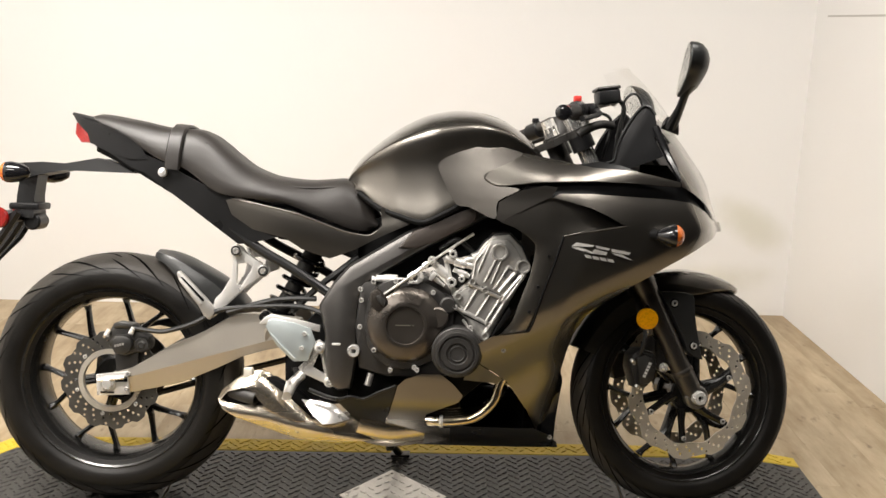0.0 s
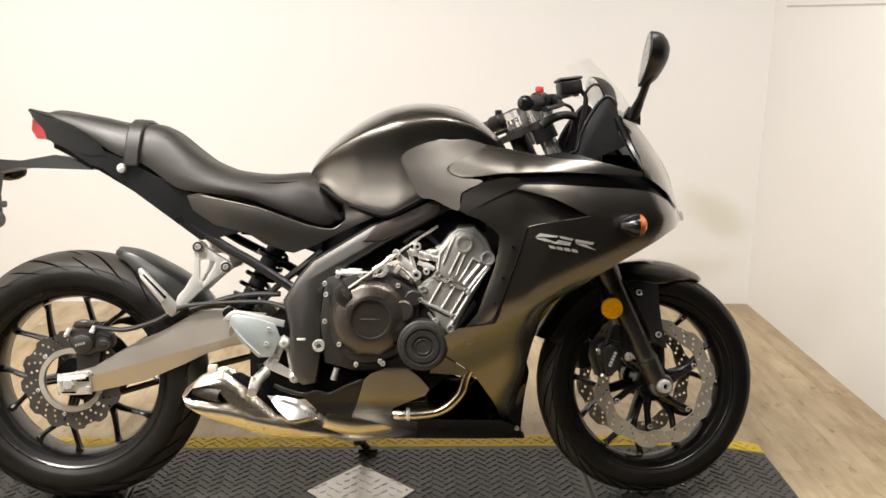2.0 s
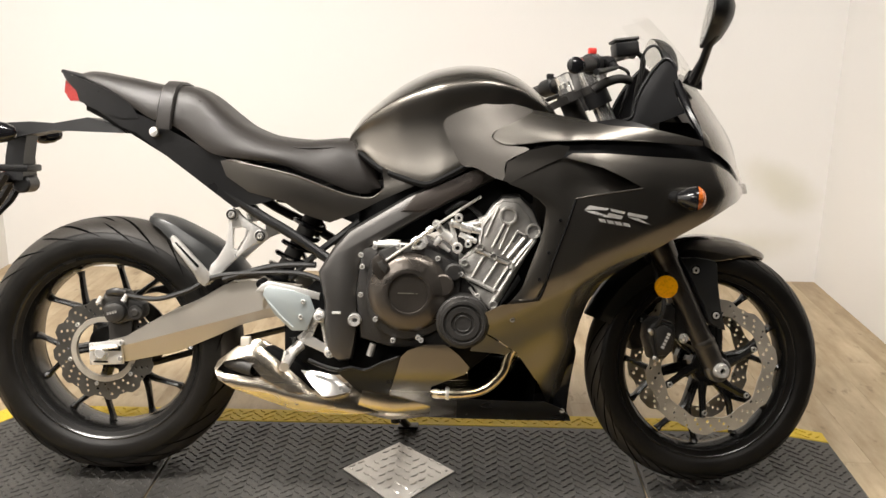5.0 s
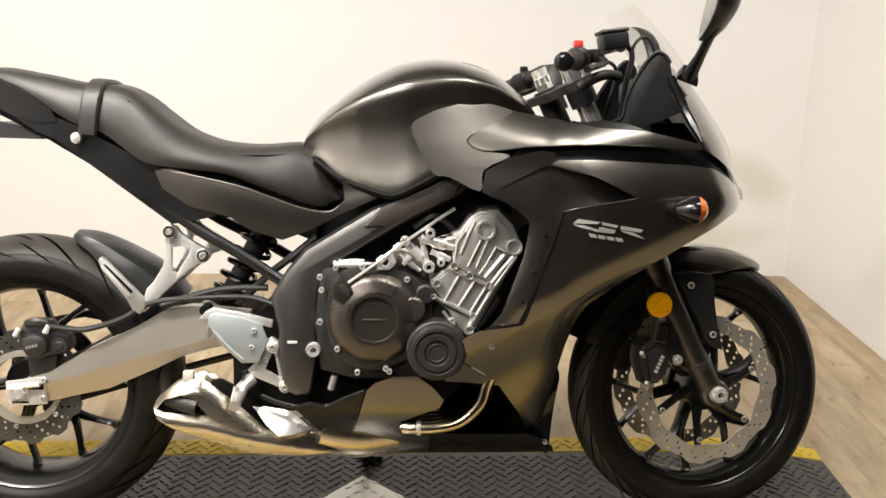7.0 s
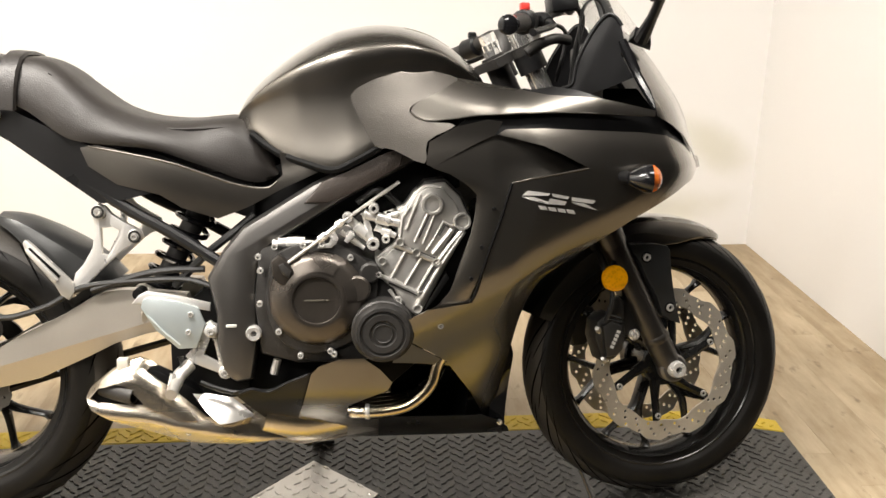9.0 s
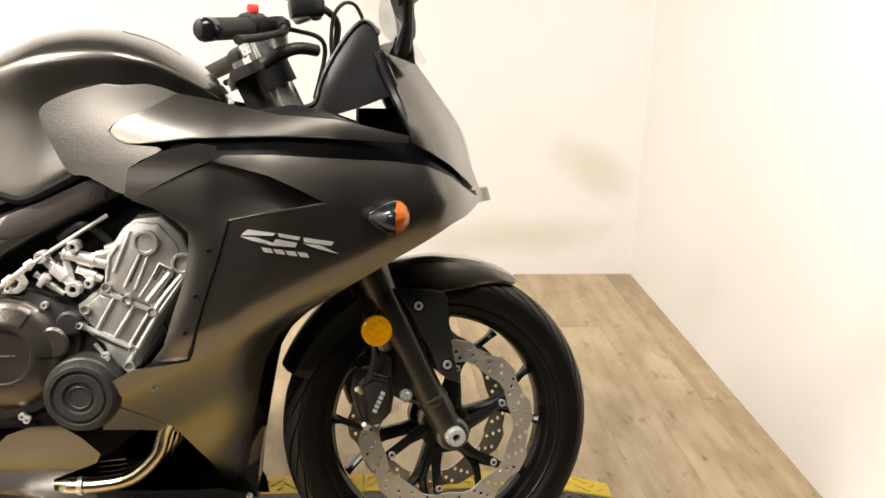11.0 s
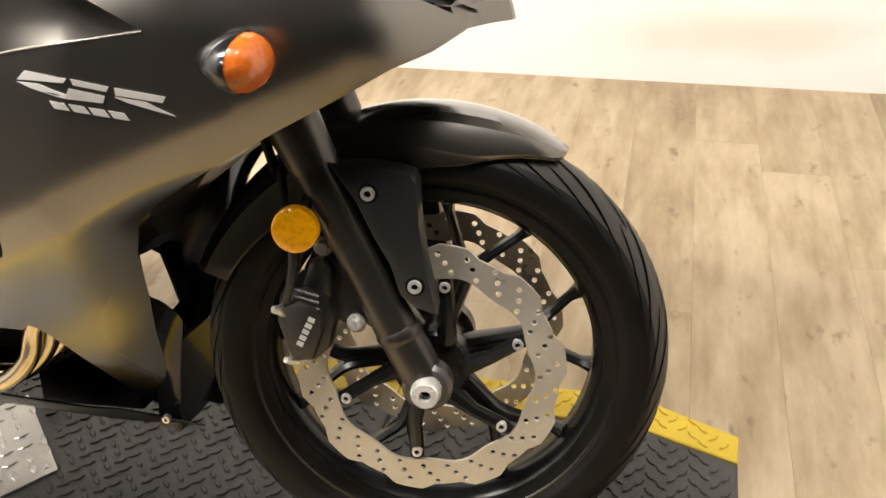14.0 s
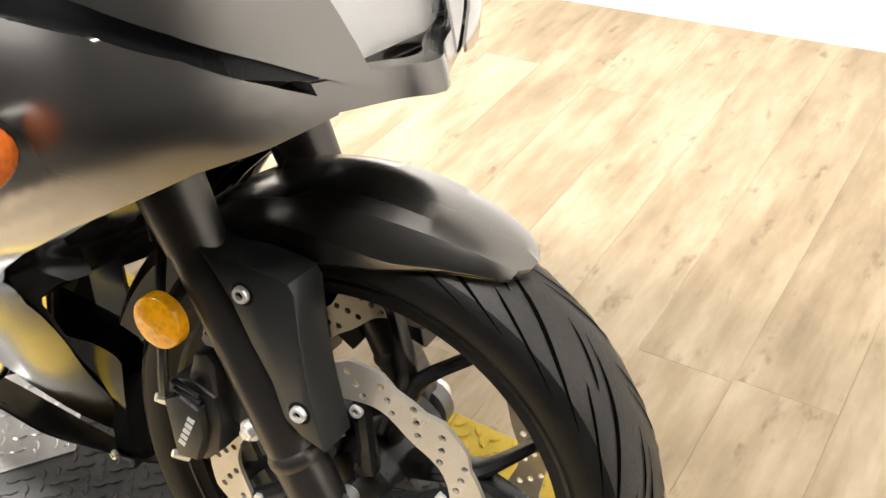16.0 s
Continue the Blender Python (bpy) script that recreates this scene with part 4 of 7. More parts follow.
# -- tank --
def tank():
    xs = [0.568, 0.585, 0.61, 0.645, 0.70, 0.76, 0.82, 0.88, 0.93, 0.975, 1.01, 1.04, 1.058]
    top = lambda x: lerp_table(x, (0.566, 0.583, 0.605, 0.633, 0.668, 0.704, 0.74, 0.774, 0.845, 0.88, 0.916, 0.945, 0.972, 1.015, 1.052, 1.06),
                               (0.832, 0.864, 0.890, 0.914, 0.942, 0.966, 0.985, 0.998, 1.008, 1.006, 0.998, 0.988, 0.974, 0.944, 0.905, 0.892))
    wide = lambda x: lerp_table(x, (0.566, 0.60, 0.65, 0.70, 0.80, 0.90, 0.97, 1.03, 1.06), (0.075, 0.115, 0.150, 0.175, 0.200, 0.195, 0.165, 0.11, 0.06))
    low = lambda x: lerp_table(x, (0.566, 0.597, 0.65, 0.756, 0.844, 1.06), (0.80, 0.80, 0.762, 0.728, 0.77, 0.86))
    crest = lambda x: lerp_table(x, (0.566, 0.590, 0.624, 0.669, 0.726, 0.794, 0.884, 0.952, 1.00, 1.06), (0.828, 0.852, 0.880, 0.906, 0.929, 0.948, 0.958, 0.948, 0.925, 0.885))
    rings = []
    for x in np.linspace(0.568, 1.058, 60):
        zt, w, zl = top(x), wide(x), low(x)
        zc = max(zl + 0.012, min(crest(x), zt - 0.012))
        h, d = zt - zc, zc - zl
        half = smooth_line([(0, 0, zt), (0.26 * w, 0, zt - 0.05 * h), (0.50 * w, 0, zt - 0.17 * h), (0.71 * w, 0, zt - 0.40 * h), (0.86 * w, 0, zt - 0.70 * h), (0.950 * w, 0, zc), (0.955 * w, 0, zc - 0.10 * d),
                            (0.905 * w, 0, zc - 0.26 * d), (0.890 * w, 0, zc - 0.42 * d), (0.915 * w, 0, zc - 0.68 * d), (0.965 * w, 0, zl + 0.03 * d + 0.004), (0.94 * w, 0, zl)], 3) + [Vector((0, 0, zl))]
        ring = [Vector((x, -v.x, v.z)) for v in half] + [Vector((x, v.x, v.z)) for v in half[-2:0:-1]]
        rings.append(ring)
    return loft(rings)


tank_ob = part("fuel_tank", tank(), PAINT, bike, "matte dark grey fuel tank", 50)


for sd in (-1, 1):
    part("tank_seal", tube([(0.60, sd * 0.109, 0.796), (0.65, sd * 0.141, 0.762), (0.70, sd * 0.165, 0.744), (0.756, sd * 0.183, 0.730), (0.80, sd * 0.188, 0.748), (0.844, sd * 0.187, 0.772)], 0.008, 8, 4), DARK, tank_ob)


# -- seat --
def seat():
    rings = []
    for x in np.linspace(-0.086, 0.648, 56):
        zt = lerp_table(x, (-0.086, -0.06, 0.033, 0.147, 0.183, 0.205, 0.233, 0.276, 0.333, 0.404, 0.476, 0.562, 0.60, 0.63, 0.648), (0.972, 0.980, 0.967, 0.948, 0.948, 0.944, 0.930, 0.895, 0.855, 0.832, 0.826, 0.832, 0.815, 0.775, 0.735))
        zl = lerp_table(x, (-0.086, -0.046, 0.063, 0.111, 0.159, 0.269, 0.407, 0.504, 0.614, 0.648), (0.958, 0.945, 0.893, 0.866, 0.852, 0.786, 0.770, 0.738, 0.703, 0.715))
        w = lerp_table(x, (-0.086, -0.05, 0.03, 0.15, 0.2, 0.3, 0.4, 0.5, 0.6, 0.648), (0.045, 0.062, 0.085, 0.105, 0.112, 0.135, 0.142, 0.138, 0.130, 0.118))
        h = zt - zl
        half = [(0, zt), (0.35 * w, zt - 0.002), (0.62 * w, zt - 0.006), (0.80 * w, zt - min(0.02, 0.25 * h)), (0.92 * w, zt - min(0.045, 0.5 * h)), (0.98 * w, zl + 0.32 * h), (w, zl + 0.12 * h), (0.96 * w, zl), (0, zl)]
        rings.append([Vector((x, -y, z)) for y, z in half] + [Vector((x, y, z)) for y, z in half[-2:0:-1]])
    return loft(rings)


part("seat", seat(), VINYL, bike, "black vinyl one-piece stepped seat", 55)


def strap():
    rings = []
    for k, x in enumerate((0.135, 0.139, 0.168, 0.172)):
        pts = []
        out = 0.004 if k in (1, 2) else -0.002
        for y, z in ((-0.112, 0.845), (-0.113, 0.880), (-0.104, 0.915), (-0.085, 0.940), (-0.05, 0.952), (0, 0.955), (0.05, 0.952), (0.085, 0.940), (0.104, 0.915), (0.113, 0.880), (0.112, 0.845)):
            c = Vector((0, y, z - 0.88)).normalized() * out
            pts.append(Vector((x + (0.95 - z) * -0.10, y + c.y, z + c.z - (x - 0.15) * 0.1)))
        rings.append(pts)
    return loft(rings, closed=False)


part("seat_strap", strap(), VINYL, bike, "stitched vinyl grab strap across the seat")


# -- tail and side panels --
def tailw(x, z):
    return lerp_table(x, (-0.13, -0.09, 0.0, 0.12, 0.27, 0.45, 0.66, 0.76), (0.028, 0.058, 0.085, 0.098, 0.118, 0.150, 0.165, 0.17)) - max(0, 0.80 - z) * 0.05


both("tail_cowl", lambda s: shell([(-0.120, 0.975), (-0.068, 0.961), (-0.02, 0.943), (0.039, 0.918), (0.070, 0.893), (0.084, 0.868), (0.040, 0.866), (-0.008, 0.880), (-0.066, 0.905), (-0.074, 0.93), (-0.108, 0.958)], tailw, 0.006, 0.02, side=s), BLACK, bike)
both("subframe_cover", lambda s: shell([(-0.055, 0.898), (-0.02, 0.884), (0.042, 0.846), (0.075, 0.834), (0.281, 0.686), (0.312, 0.664), (0.36, 0.672), (0.43, 0.69), (0.43, 0.72), (0.275, 0.785), (0.176, 0.832), (0.115, 0.864), (0.06, 0.885), (0.0, 0.90)], tailw, 0.006, 0.025, lift=-0.004, side=s), BLACK, bike)
both("side_panel", lambda s: shell([(0.282, 0.772), (0.310, 0.778), (0.444, 0.748), (0.579, 0.703), (0.640, 0.695), (0.665, 0.72), (0.660, 0.764), (0.754, 0.735), (0.66, 0.692), (0.60, 0.660), (0.539, 0.636), (0.471, 0.657), (0.431, 0.683), (0.349, 0.702), (0.296, 0.737)],
                                   lambda x, z: tailw(x, z) + 0.006 * max(-0.3, 1 - ((z - lerp_table(x, (0.28, 0.45, 0.62, 0.76), (0.752, 0.712, 0.682, 0.712))) / 0.045) ** 2), 0.006, 0.02, lift=-0.003, side=s), PAINT, bike, "matte grey panel below the seat")
both("panel_edge", lambda s: tube([(x - 0.005, s * (tailw(x, z) - 0.001), z) for x, z in ((0.300, 0.775), (0.444, 0.747), (0.52, 0.722), (0.579, 0.702), (0.632, 0.695), (0.655, 0.708))], 0.0026, 8, 4), PAINT, bike)
part("tail_lamp", loft([[Vector((x, y, z)) for y, z in ((-w, z0), (w, z0), (w * 0.8, z1), (-w * 0.8, z1))] for x, w, z0, z1 in ((-0.118, 0.035, 0.928, 0.955), (-0.095, 0.058, 0.906, 0.958), (-0.06, 0.066, 0.906, 0.95))]), RED, bike, "red tail lamp")
part("tail_top", loft([[Vector((x, y, z)) for y, z in ((-w, zz - 0.008), (w, zz - 0.008), (w * 0.7, zz), (-w * 0.7, zz))] for x, w, zz in ((-0.128, 0.03, 0.982), (-0.06, 0.06, 0.968), (0.0, 0.08, 0.945), (0.06, 0.09, 0.91))]), BLACK, bike)
part("undertray", loft([[Vector((x, y, z)) for y, z in ((-w, z0), (w, z0), (w, z1), (-w, z1))] for x, w, z0, z1 in ((-0.06, 0.05, 0.885, 0.93), (0.05, 0.08, 0.835, 0.89), (0.28, 0.10, 0.70, 0.77), (0.42, 0.11, 0.69, 0.76), (0.55, 0.12, 0.66, 0.70))]), DARK, bike)
for s in (-1, 1):
    bm = lathe([(1e-4, s * 0.112), (0.010, s * 0.110), (0.012, s * 0.104), (0.009, s * 0.098), (0.009, s * 0.08)], (0.119, 0, 0.836), 18, closed=False)
    part("luggage_hook", bm, BRIGHT, bike, "round polished metal hook")


# -- frame --
def beam(s):
    y0, y1 = (-0.178, -0.135) if s < 0 else (0.178, 0.135)
    bm = plate([(0.512, 0.525), (0.545, 0.58), (0.582, 0.623), (0.715, 0.704), (0.861, 0.772), (0.90, 0.778), (0.912, 0.745), (0.850, 0.710), (0.769, 0.668), (0.636, 0.586), (0.612, 0.55), (0.606, 0.50),
                (0.606, 0.40), (0.592, 0.322), (0.560, 0.318), (0.535, 0.335), (0.525, 0.40), (0.527, 0.451)], y0, y1, 0.018)
    return bm


both("frame_beam", beam, FRAMEPAINT, bike, "satin black twin-spar frame beam")
both("frame_grip_cover", lambda s: plate([(0.70, 0.668), (0.735, 0.708), (0.862, 0.766), (0.892, 0.770), (0.882, 0.735), (0.80, 0.690), (0.745, 0.668)], s * 0.186, s * 0.170, 0.006), BROWNGRIP, bike, "brown-black textured frame grip pad")
sub = bmesh.new()
for s in (-1, 1):
    tube([(0.545, s * 0.15, 0.545), (0.44, s * 0.130, 0.61), (0.33, s * 0.108, 0.672), (0.12, s * 0.07, 0.825)], 0.012, 10, 4, into=sub)
part("subframe", sub, BLACK, bike, "black tubular seat subframe")


# -- nose: lamp, chin, screen --
def front_x(y, z):
    """How far ahead the fairing reaches at a half-width and height."""
    lo, hi = 1.15, nose_x(z) + 0.012
    for _ in range(24):
        mid = (lo + hi) / 2
        if flank(mid, z) > abs(y):
            lo = mid
        else:
            hi = mid
    return lo - 0.005


def face(ys, zs, back=0.0, thick=0.004, flat_to=0.0, bulge=0.0):
    bm = bmesh.new()
    swell = lambda y, z: bulge * max(0, 1 - (y / 0.112) ** 2) * max(0, math.sin(math.pi * (z - zs[0]) / (zs[-1] - zs[0]))) ** 0.7
    rows = [[bm.verts.new((front_x(max(abs(y), flat_to), z) - back + swell(y, z), y, z)) for y in ys(z)] for z in zs]
    for a, b in zip(rows, rows[1:]):
        for i in range(len(a) - 1):
            bm.faces.new((a[i], a[i + 1], b[i + 1], b[i]))
    low = {v: bm.verts.new(v.co - Vector((thick, 0, 0))) for v in list(bm.verts)}
    border = [e for e in bm.edges if e.is_boundary]
    for f in list(bm.faces):
        bm.faces.new([low[v] for v in reversed(f.verts)])
    for e in border:
        a, b = e.verts
        bm.faces.new((a, b, low[b], low[a]))
    return bm


lamp_half = lambda z: lerp_table(z, (0.70, 0.74, 0.84, 0.93, 0.98), (0.082, 0.095, 0.105, 0.11, 0.10))
spread_y = lambda k: (lambda z: np.linspace(-lamp_half(z) * k, lamp_half(z) * k, 17))
headlight = part("headlight", face(spread_y(1.0), np.linspace(0.738, 0.945, 14), 0.006, 0.003, 0.06, 0.018), LAMPGLASS, bike, "clear wide headlight glass")
headlight.visible_shadow = False
part("reflector_bowl", face(spread_y(0.98), np.linspace(0.738, 0.945, 14), 0.026, 0.004, 0.06, 0.008), LAMPGREY, headlight, "dull silvered reflector")
for s in (-1, 1):
    bm = tube([(front_x(s * 0.10, 0.745) - 0.015, s * 0.093, 0.745), (front_x(s * 0.105, 0.84) - 0.02, s * 0.104, 0.84), (front_x(s * 0.11, 0.94) - 0.02, s * 0.108, 0.94)], 0.010, 8, 4)
    part("lamp_rim", bm, BLACK, headlight)
part("chin", face(spread_y(0.98), np.linspace(0.717, 0.741, 4), 0.002, 0.02), PAINT, bike, "grey chin piece under the headlight")
bm = bmesh.new()
rows = []
for x, z in ((1.30, 0.648), (1.36, 0.675), (1.42, 0.692), (1.455, 0.700), (1.475, 0.700)):
    w = max(0.05, flank(x + 0.005, z + 0.02) - 0.012)
    rows.append([bm.verts.new((x, y, z + 0.012)) for y in np.linspace(-w, w, 9)])
for a, b in zip(rows, rows[1:]):
    for i in range(8):
        bm.faces.new((a[i], a[i + 1], b[i + 1], b[i]))
bmesh.ops.solidify(bm, geom=bm.faces[:], thickness=0.004)
part("nose_undertray", bm, DARK, bike)


def windscreen():
    bm = bmesh.new()
    rows = []
    for u in np.linspace(0, 1, 12):
        x0 = lerp_table(u, (0, 0.25, 0.6, 1), (1.404, 1.378, 1.338, 1.268))
        z0 = lerp_table(u, (0, 0.25, 0.6, 1), (0.962, 1.000, 1.052, 1.128))
        w = lerp_table(u, (0, 0.3, 0.7, 1), (0.120, 0.130, 0.115, 0.070))
        rows.append([bm.verts.new((x0 - 0.050 * (v * v), w * v, z0 - 0.012 * v * v)) for v in np.linspace(-1, 1, 15)])
    for a, b in zip(rows, rows[1:]):
        for i in range(14):
            bm.faces.new((a[i], a[i + 1], b[i + 1], b[i]))
    bmesh.ops.solidify(bm, geom=bm.faces[:], thickness=0.003)
    return bm


screen = part("windscreen", windscreen(), CLEAR, bike, "clear curved acrylic windscreen")
screen.visible_shadow = False
for s in (-1, 1):
    for u, v in ((0.10, 0.8), (0.32, 0.85)):
        bolt((1.40 - 0.06 * v - u * 0.12, 0.968 + u * 0.12), s * 0.115, 0.006, 0.003, screen)

# cockpit panels and dash
part("clutch_hose_loop", tube([(1.236, -0.115, 0.965), (1.235, -0.118, 0.995), (1.240, -0.118, 1.030), (1.255, -0.115, 1.049), (1.272, -0.110, 1.049), (1.285, -0.105, 1.030), (1.292, -0.100, 1.000)], 0.0032, 8, 6), HOSE, bike)
both("cockpit_panel", lambda s: shell([(1.165, 0.868), (1.197, 0.878), (1.215, 0.886), (1.222, 0.915), (1.236, 0.948), (1.256, 0.982), (1.276, 1.008), (1.292, 1.020), (1.306, 1.014), (1.316, 0.998), (1.320, 0.968), (1.312, 0.944), (1.334, 0.900), (1.284, 0.880), (1.225, 0.862)],
                                      lambda x, z: 0.172 - (z - 0.9) * 0.28 - 0.8 * max(0, 1.262 + (z - 0.95) * 0.55 - x) ** 1.3, 0.006, 0.02, 0, 0, 0.004, s), BLACK, bike, "black cockpit side panel")
both("cockpit_edge", lambda s: tube([(x - 0.005, s * (0.170 - (z - 0.9) * 0.28 - 0.8 * max(0, 1.262 + (z - 0.95) * 0.55 - x) ** 1.3), z) for x, z in ((1.197, 0.880), (1.215, 0.888), (1.222, 0.915), (1.236, 0.948), (1.256, 0.982), (1.276, 1.008), (1.292, 1.020), (1.306, 1.014), (1.316, 0.998))], 0.004, 8, 3), BLACK, bike)
both("cockpit_lower", lambda s: shell([(1.10, 0.872), (1.18, 0.884), (1.225, 0.876), (1.30, 0.850), (1.37, 0.836), (1.30, 0.812), (1.10, 0.82)], flank, 0.005, 0.03, 0, -0.035, 0.004, s), BLACK, bike)
both("cowl_stay", lambda s: tube([(1.37, s * 0.20, 0.84), (1.34, s * 0.17, 0.90), (1.31, s * 0.15, 0.97)], 0.010, 8, 4), GLOSS, bike)
dash = part("instrument_panel", loft([[Vector((x, y, z)) for y, z in ((-w, z0), (w, z0), (w, z1), (-w, z1))] for x, w, z0, z1 in ((1.255, 0.060, 0.925, 0.962), (1.275, 0.085, 0.91, 0.975), (1.31, 0.09, 0.90, 0.975))]), BLACK, bike)
part("inner_nose_structure", loft([[Vector((x, y, z)) for y, z in ((-w, z0), (w, z0), (w, z1), (-w, z1))] for x, w, z0, z1 in ((1.28, 0.13, 0.74, 0.88), (1.35, 0.12, 0.74, 0.88), (1.395, 0.08, 0.745, 0.84))]), DARK, bike)


# mirrors
def mirror(s, drop=0.0):
    root = new("mirror")
    root.parent = bike
    root.location = (drop * 0.5, 0, -drop)
    st = tube([(1.352, s * 0.135, 0.975), (1.356, s * 0.19, 1.010), (1.352, s * 0.255, 1.040), (1.355, s * 0.29, 1.062)], [0.016, 0.010, 0.009, 0.012], 10, 5)
    part("stalk", st, BLACK, root)
    part("foot", loft([[Vector((1.352 + dx * k, s * y, z + dz)) for dx, dz in ((-0.022, -0.006), (0.022, -0.022), (0.020, 0.0), (-0.016, 0.012))] for k, y, z in ((1, 0.120, 0.975), (0.8, 0.142, 0.985))]), BLACK, root)
    pts = [(0.236, 1.034), (0.240, 1.060), (0.262, 1.098), (0.295, 1.132), (0.325, 1.146), (0.350, 1.142), (0.362, 1.120), (0.358, 1.094), (0.335, 1.070), (0.285, 1.046)]
    pts = [(q.x, q.z) for q in smooth_line([(y, 0, z) for y, z in pts], 3, True)]
    rings = []
    c = Vector((0, 0.300, 1.094))
    place_x = lambda x, y, z, k: x + (z - 1.09) * 0.05 - (y - c.y) * k * (0.06 if s < 0 else 0.32)
    for x, k in ((1.339, 0.93), (1.336, 0.97), (1.338, 1.0), (1.350, 0.99), (1.364, 0.90), (1.376, 0.70), (1.384, 0.42), (1.386, 0.15)):
        rings.append([Vector((place_x(x, y, z, k), s * (c.y + (y - c.y) * k), c.z + (z - c.z) * k)) for y, z in pts])
    part("housing", loft(rings), SATIN, root, "satin black wedge-shaped mirror housing")
    g = bmesh.new()
    g.faces.new([g.verts.new((place_x(1.3335, y, z, 0.95), s * (c.y + (y - c.y) * 0.95), c.z + (z - c.z) * 0.95)) for y, z in pts])
    bmesh.ops.solidify(g, geom=g.faces[:], thickness=0.001)
    part("mirror_glass", g, SILVERED, root)


mirror(-1)
mirror(1, 0.028)


# front turn signals
def front_signal(s):
    """A bullet-shaped lamp on a short stem, its lens turned ahead and a little outward."""
    root = new("front_turn_signal")
    root.parent = bike
    lens = lathe([(1e-4, -0.022), (0.010, -0.0205), (0.020, -0.015), (0.0265, -0.006), (0.0285, 0.002)], n=20, closed=False)
    back = lathe([(0.0288, 0.000), (0.0290, 0.006), (0.026, 0.018), (0.019, 0.034), (0.012, 0.046), (1e-4, 0.050)], n=20, closed=False)
    for b in (lens, back):
        bmesh.ops.scale(b, vec=(1.32, 0.90, 0.93), verts=b.verts)
        turned(b, Matrix.Translation((1.336, -0.279, 0.716)) @ Matrix.Rotation(radians(83), 4, "Z"))
    stem = tube([(1.304, -0.272, 0.716), (1.294, -0.240, 0.717), (1.288, -0.20, 0.718)], [0.012, 0.013, 0.017], 12, 2)
    for b in (lens, back, stem):
        if s > 0:
            bmesh.ops.scale(b, vec=(1, -1, 1), verts=b.verts)
    part("lens", lens, ORANGE, root, "orange dimpled lens", 40)
    part("housing", back, GLOSS, root)
    part("stem", stem, BLACK, root)


front_signal(-1)
front_signal(1)


# seat piping and tank badge
for sd in (-1, 1):
    part("seat_piping", tube([(0.222, sd * 0.096, 0.912), (0.235, sd * 0.096, 0.902), (0.275, sd * 0.098, 0.868), (0.34, sd * 0.108, 0.828), (0.42, sd * 0.115, 0.808), (0.50, sd * 0.113, 0.806), (0.56, sd * 0.106, 0.808), (0.60, sd * 0.102, 0.790)], 0.0022, 6, 5), VINYL, bike)
tank_top = lambda x: lerp_table(x, (0.88, 0.916, 0.945, 0.972, 1.015, 1.04), (1.006, 0.998, 0.988, 0.974, 0.944, 0.915))
for sd in (-1, 1):
    for i, (xa, xb, ya, yb) in enumerate(((0.895, 0.985, 0.080, 0.112), (0.905, 0.975, 0.112, 0.124))):
        bm = bmesh.new()
        rows = []
        for x in np.linspace(xa, xb, 10):
            t = (x - xa) / (xb - xa)
            w = lerp_table(x, (0.70, 0.80, 0.90, 0.97, 1.03, 1.06), (0.175, 0.200, 0.195, 0.165, 0.11, 0.06))
            row = []
            for v in (0, 0.5, 1):
                y = (ya + (yb - ya) * v) * w / 0.195 * (1 - 0.12 * t)
                u = y / w
                z = tank_top(x) - lerp_table(u, (0, 0.30, 0.58, 0.80, 0.94), (0, 0.004, 0.016, 0.038, 0.062)) + 0.0035
                row.append(bm.verts.new((x, sd * y, z)))
            rows.append(row)
        for a, c in zip(rows, rows[1:]):
            for k in range(2):
                bm.faces.new((a[k], a[k + 1], c[k + 1], c[k]))
        bmesh.ops.solidify(bm, geom=bm.faces[:], thickness=0.0008)
        part("tank_badge", bm, BADGE if i else BADGEWING, tank_ob, "dull gold wing-shaped badge" if not i else "")

# -- engine --
eng = new("engine")
eng.parent = bike
part("crankcase", plate([(0.612, 0.585), (0.70, 0.597), (0.80, 0.570), (0.862, 0.505), (0.918, 0.44), (0.905, 0.38), (0.80, 0.355), (0.68, 0.355), (0.61, 0.375), (0.598, 0.48)], -0.178, 0.178, 0.012), ENGINE, eng)
part("clutch_gasket_flange", plate([(0.625, 0.50), (0.640, 0.565), (0.69, 0.592), (0.76, 0.588), (0.812, 0.560), (0.838, 0.52), (0.82, 0.44), (0.785, 0.40), (0.72, 0.378), (0.66, 0.395), (0.630, 0.44)], -0.190, -0.170, 0.004, 3), ENGINE, eng)
cov = lathe([(1e-4, -0.210), (0.044, -0.210), (0.0455, -0.214), (0.050, -0.2145), (0.054, -0.2135), (0.074, -0.206), (0.088, -0.197), (0.094, -0.186), (0.095, -0.165)], (0.721, 0, 0.487), 56, closed=False)
clutch = part("clutch_cover", cov, BRONZE, eng, "bronze-grey round clutch cover", 40)
def cover_facet(a0, a1, out):
    """A raised wedge of the clutch cover between two rays."""
    c = Vector((0.721, 0, 0.487))
    rows = []
    for a in np.linspace(radians(a0), radians(a1), 10):
        d = Vector((math.cos(a), 0, math.sin(a)))
        rows.append([c + d * r + Vector((0, y - out, 0)) for r, y in ((0.0545, -0.205), (0.056, -0.2125), (0.074, -0.206), (0.086, -0.1985), (0.0885, -0.190))])
    return loft(rows, closed=False)


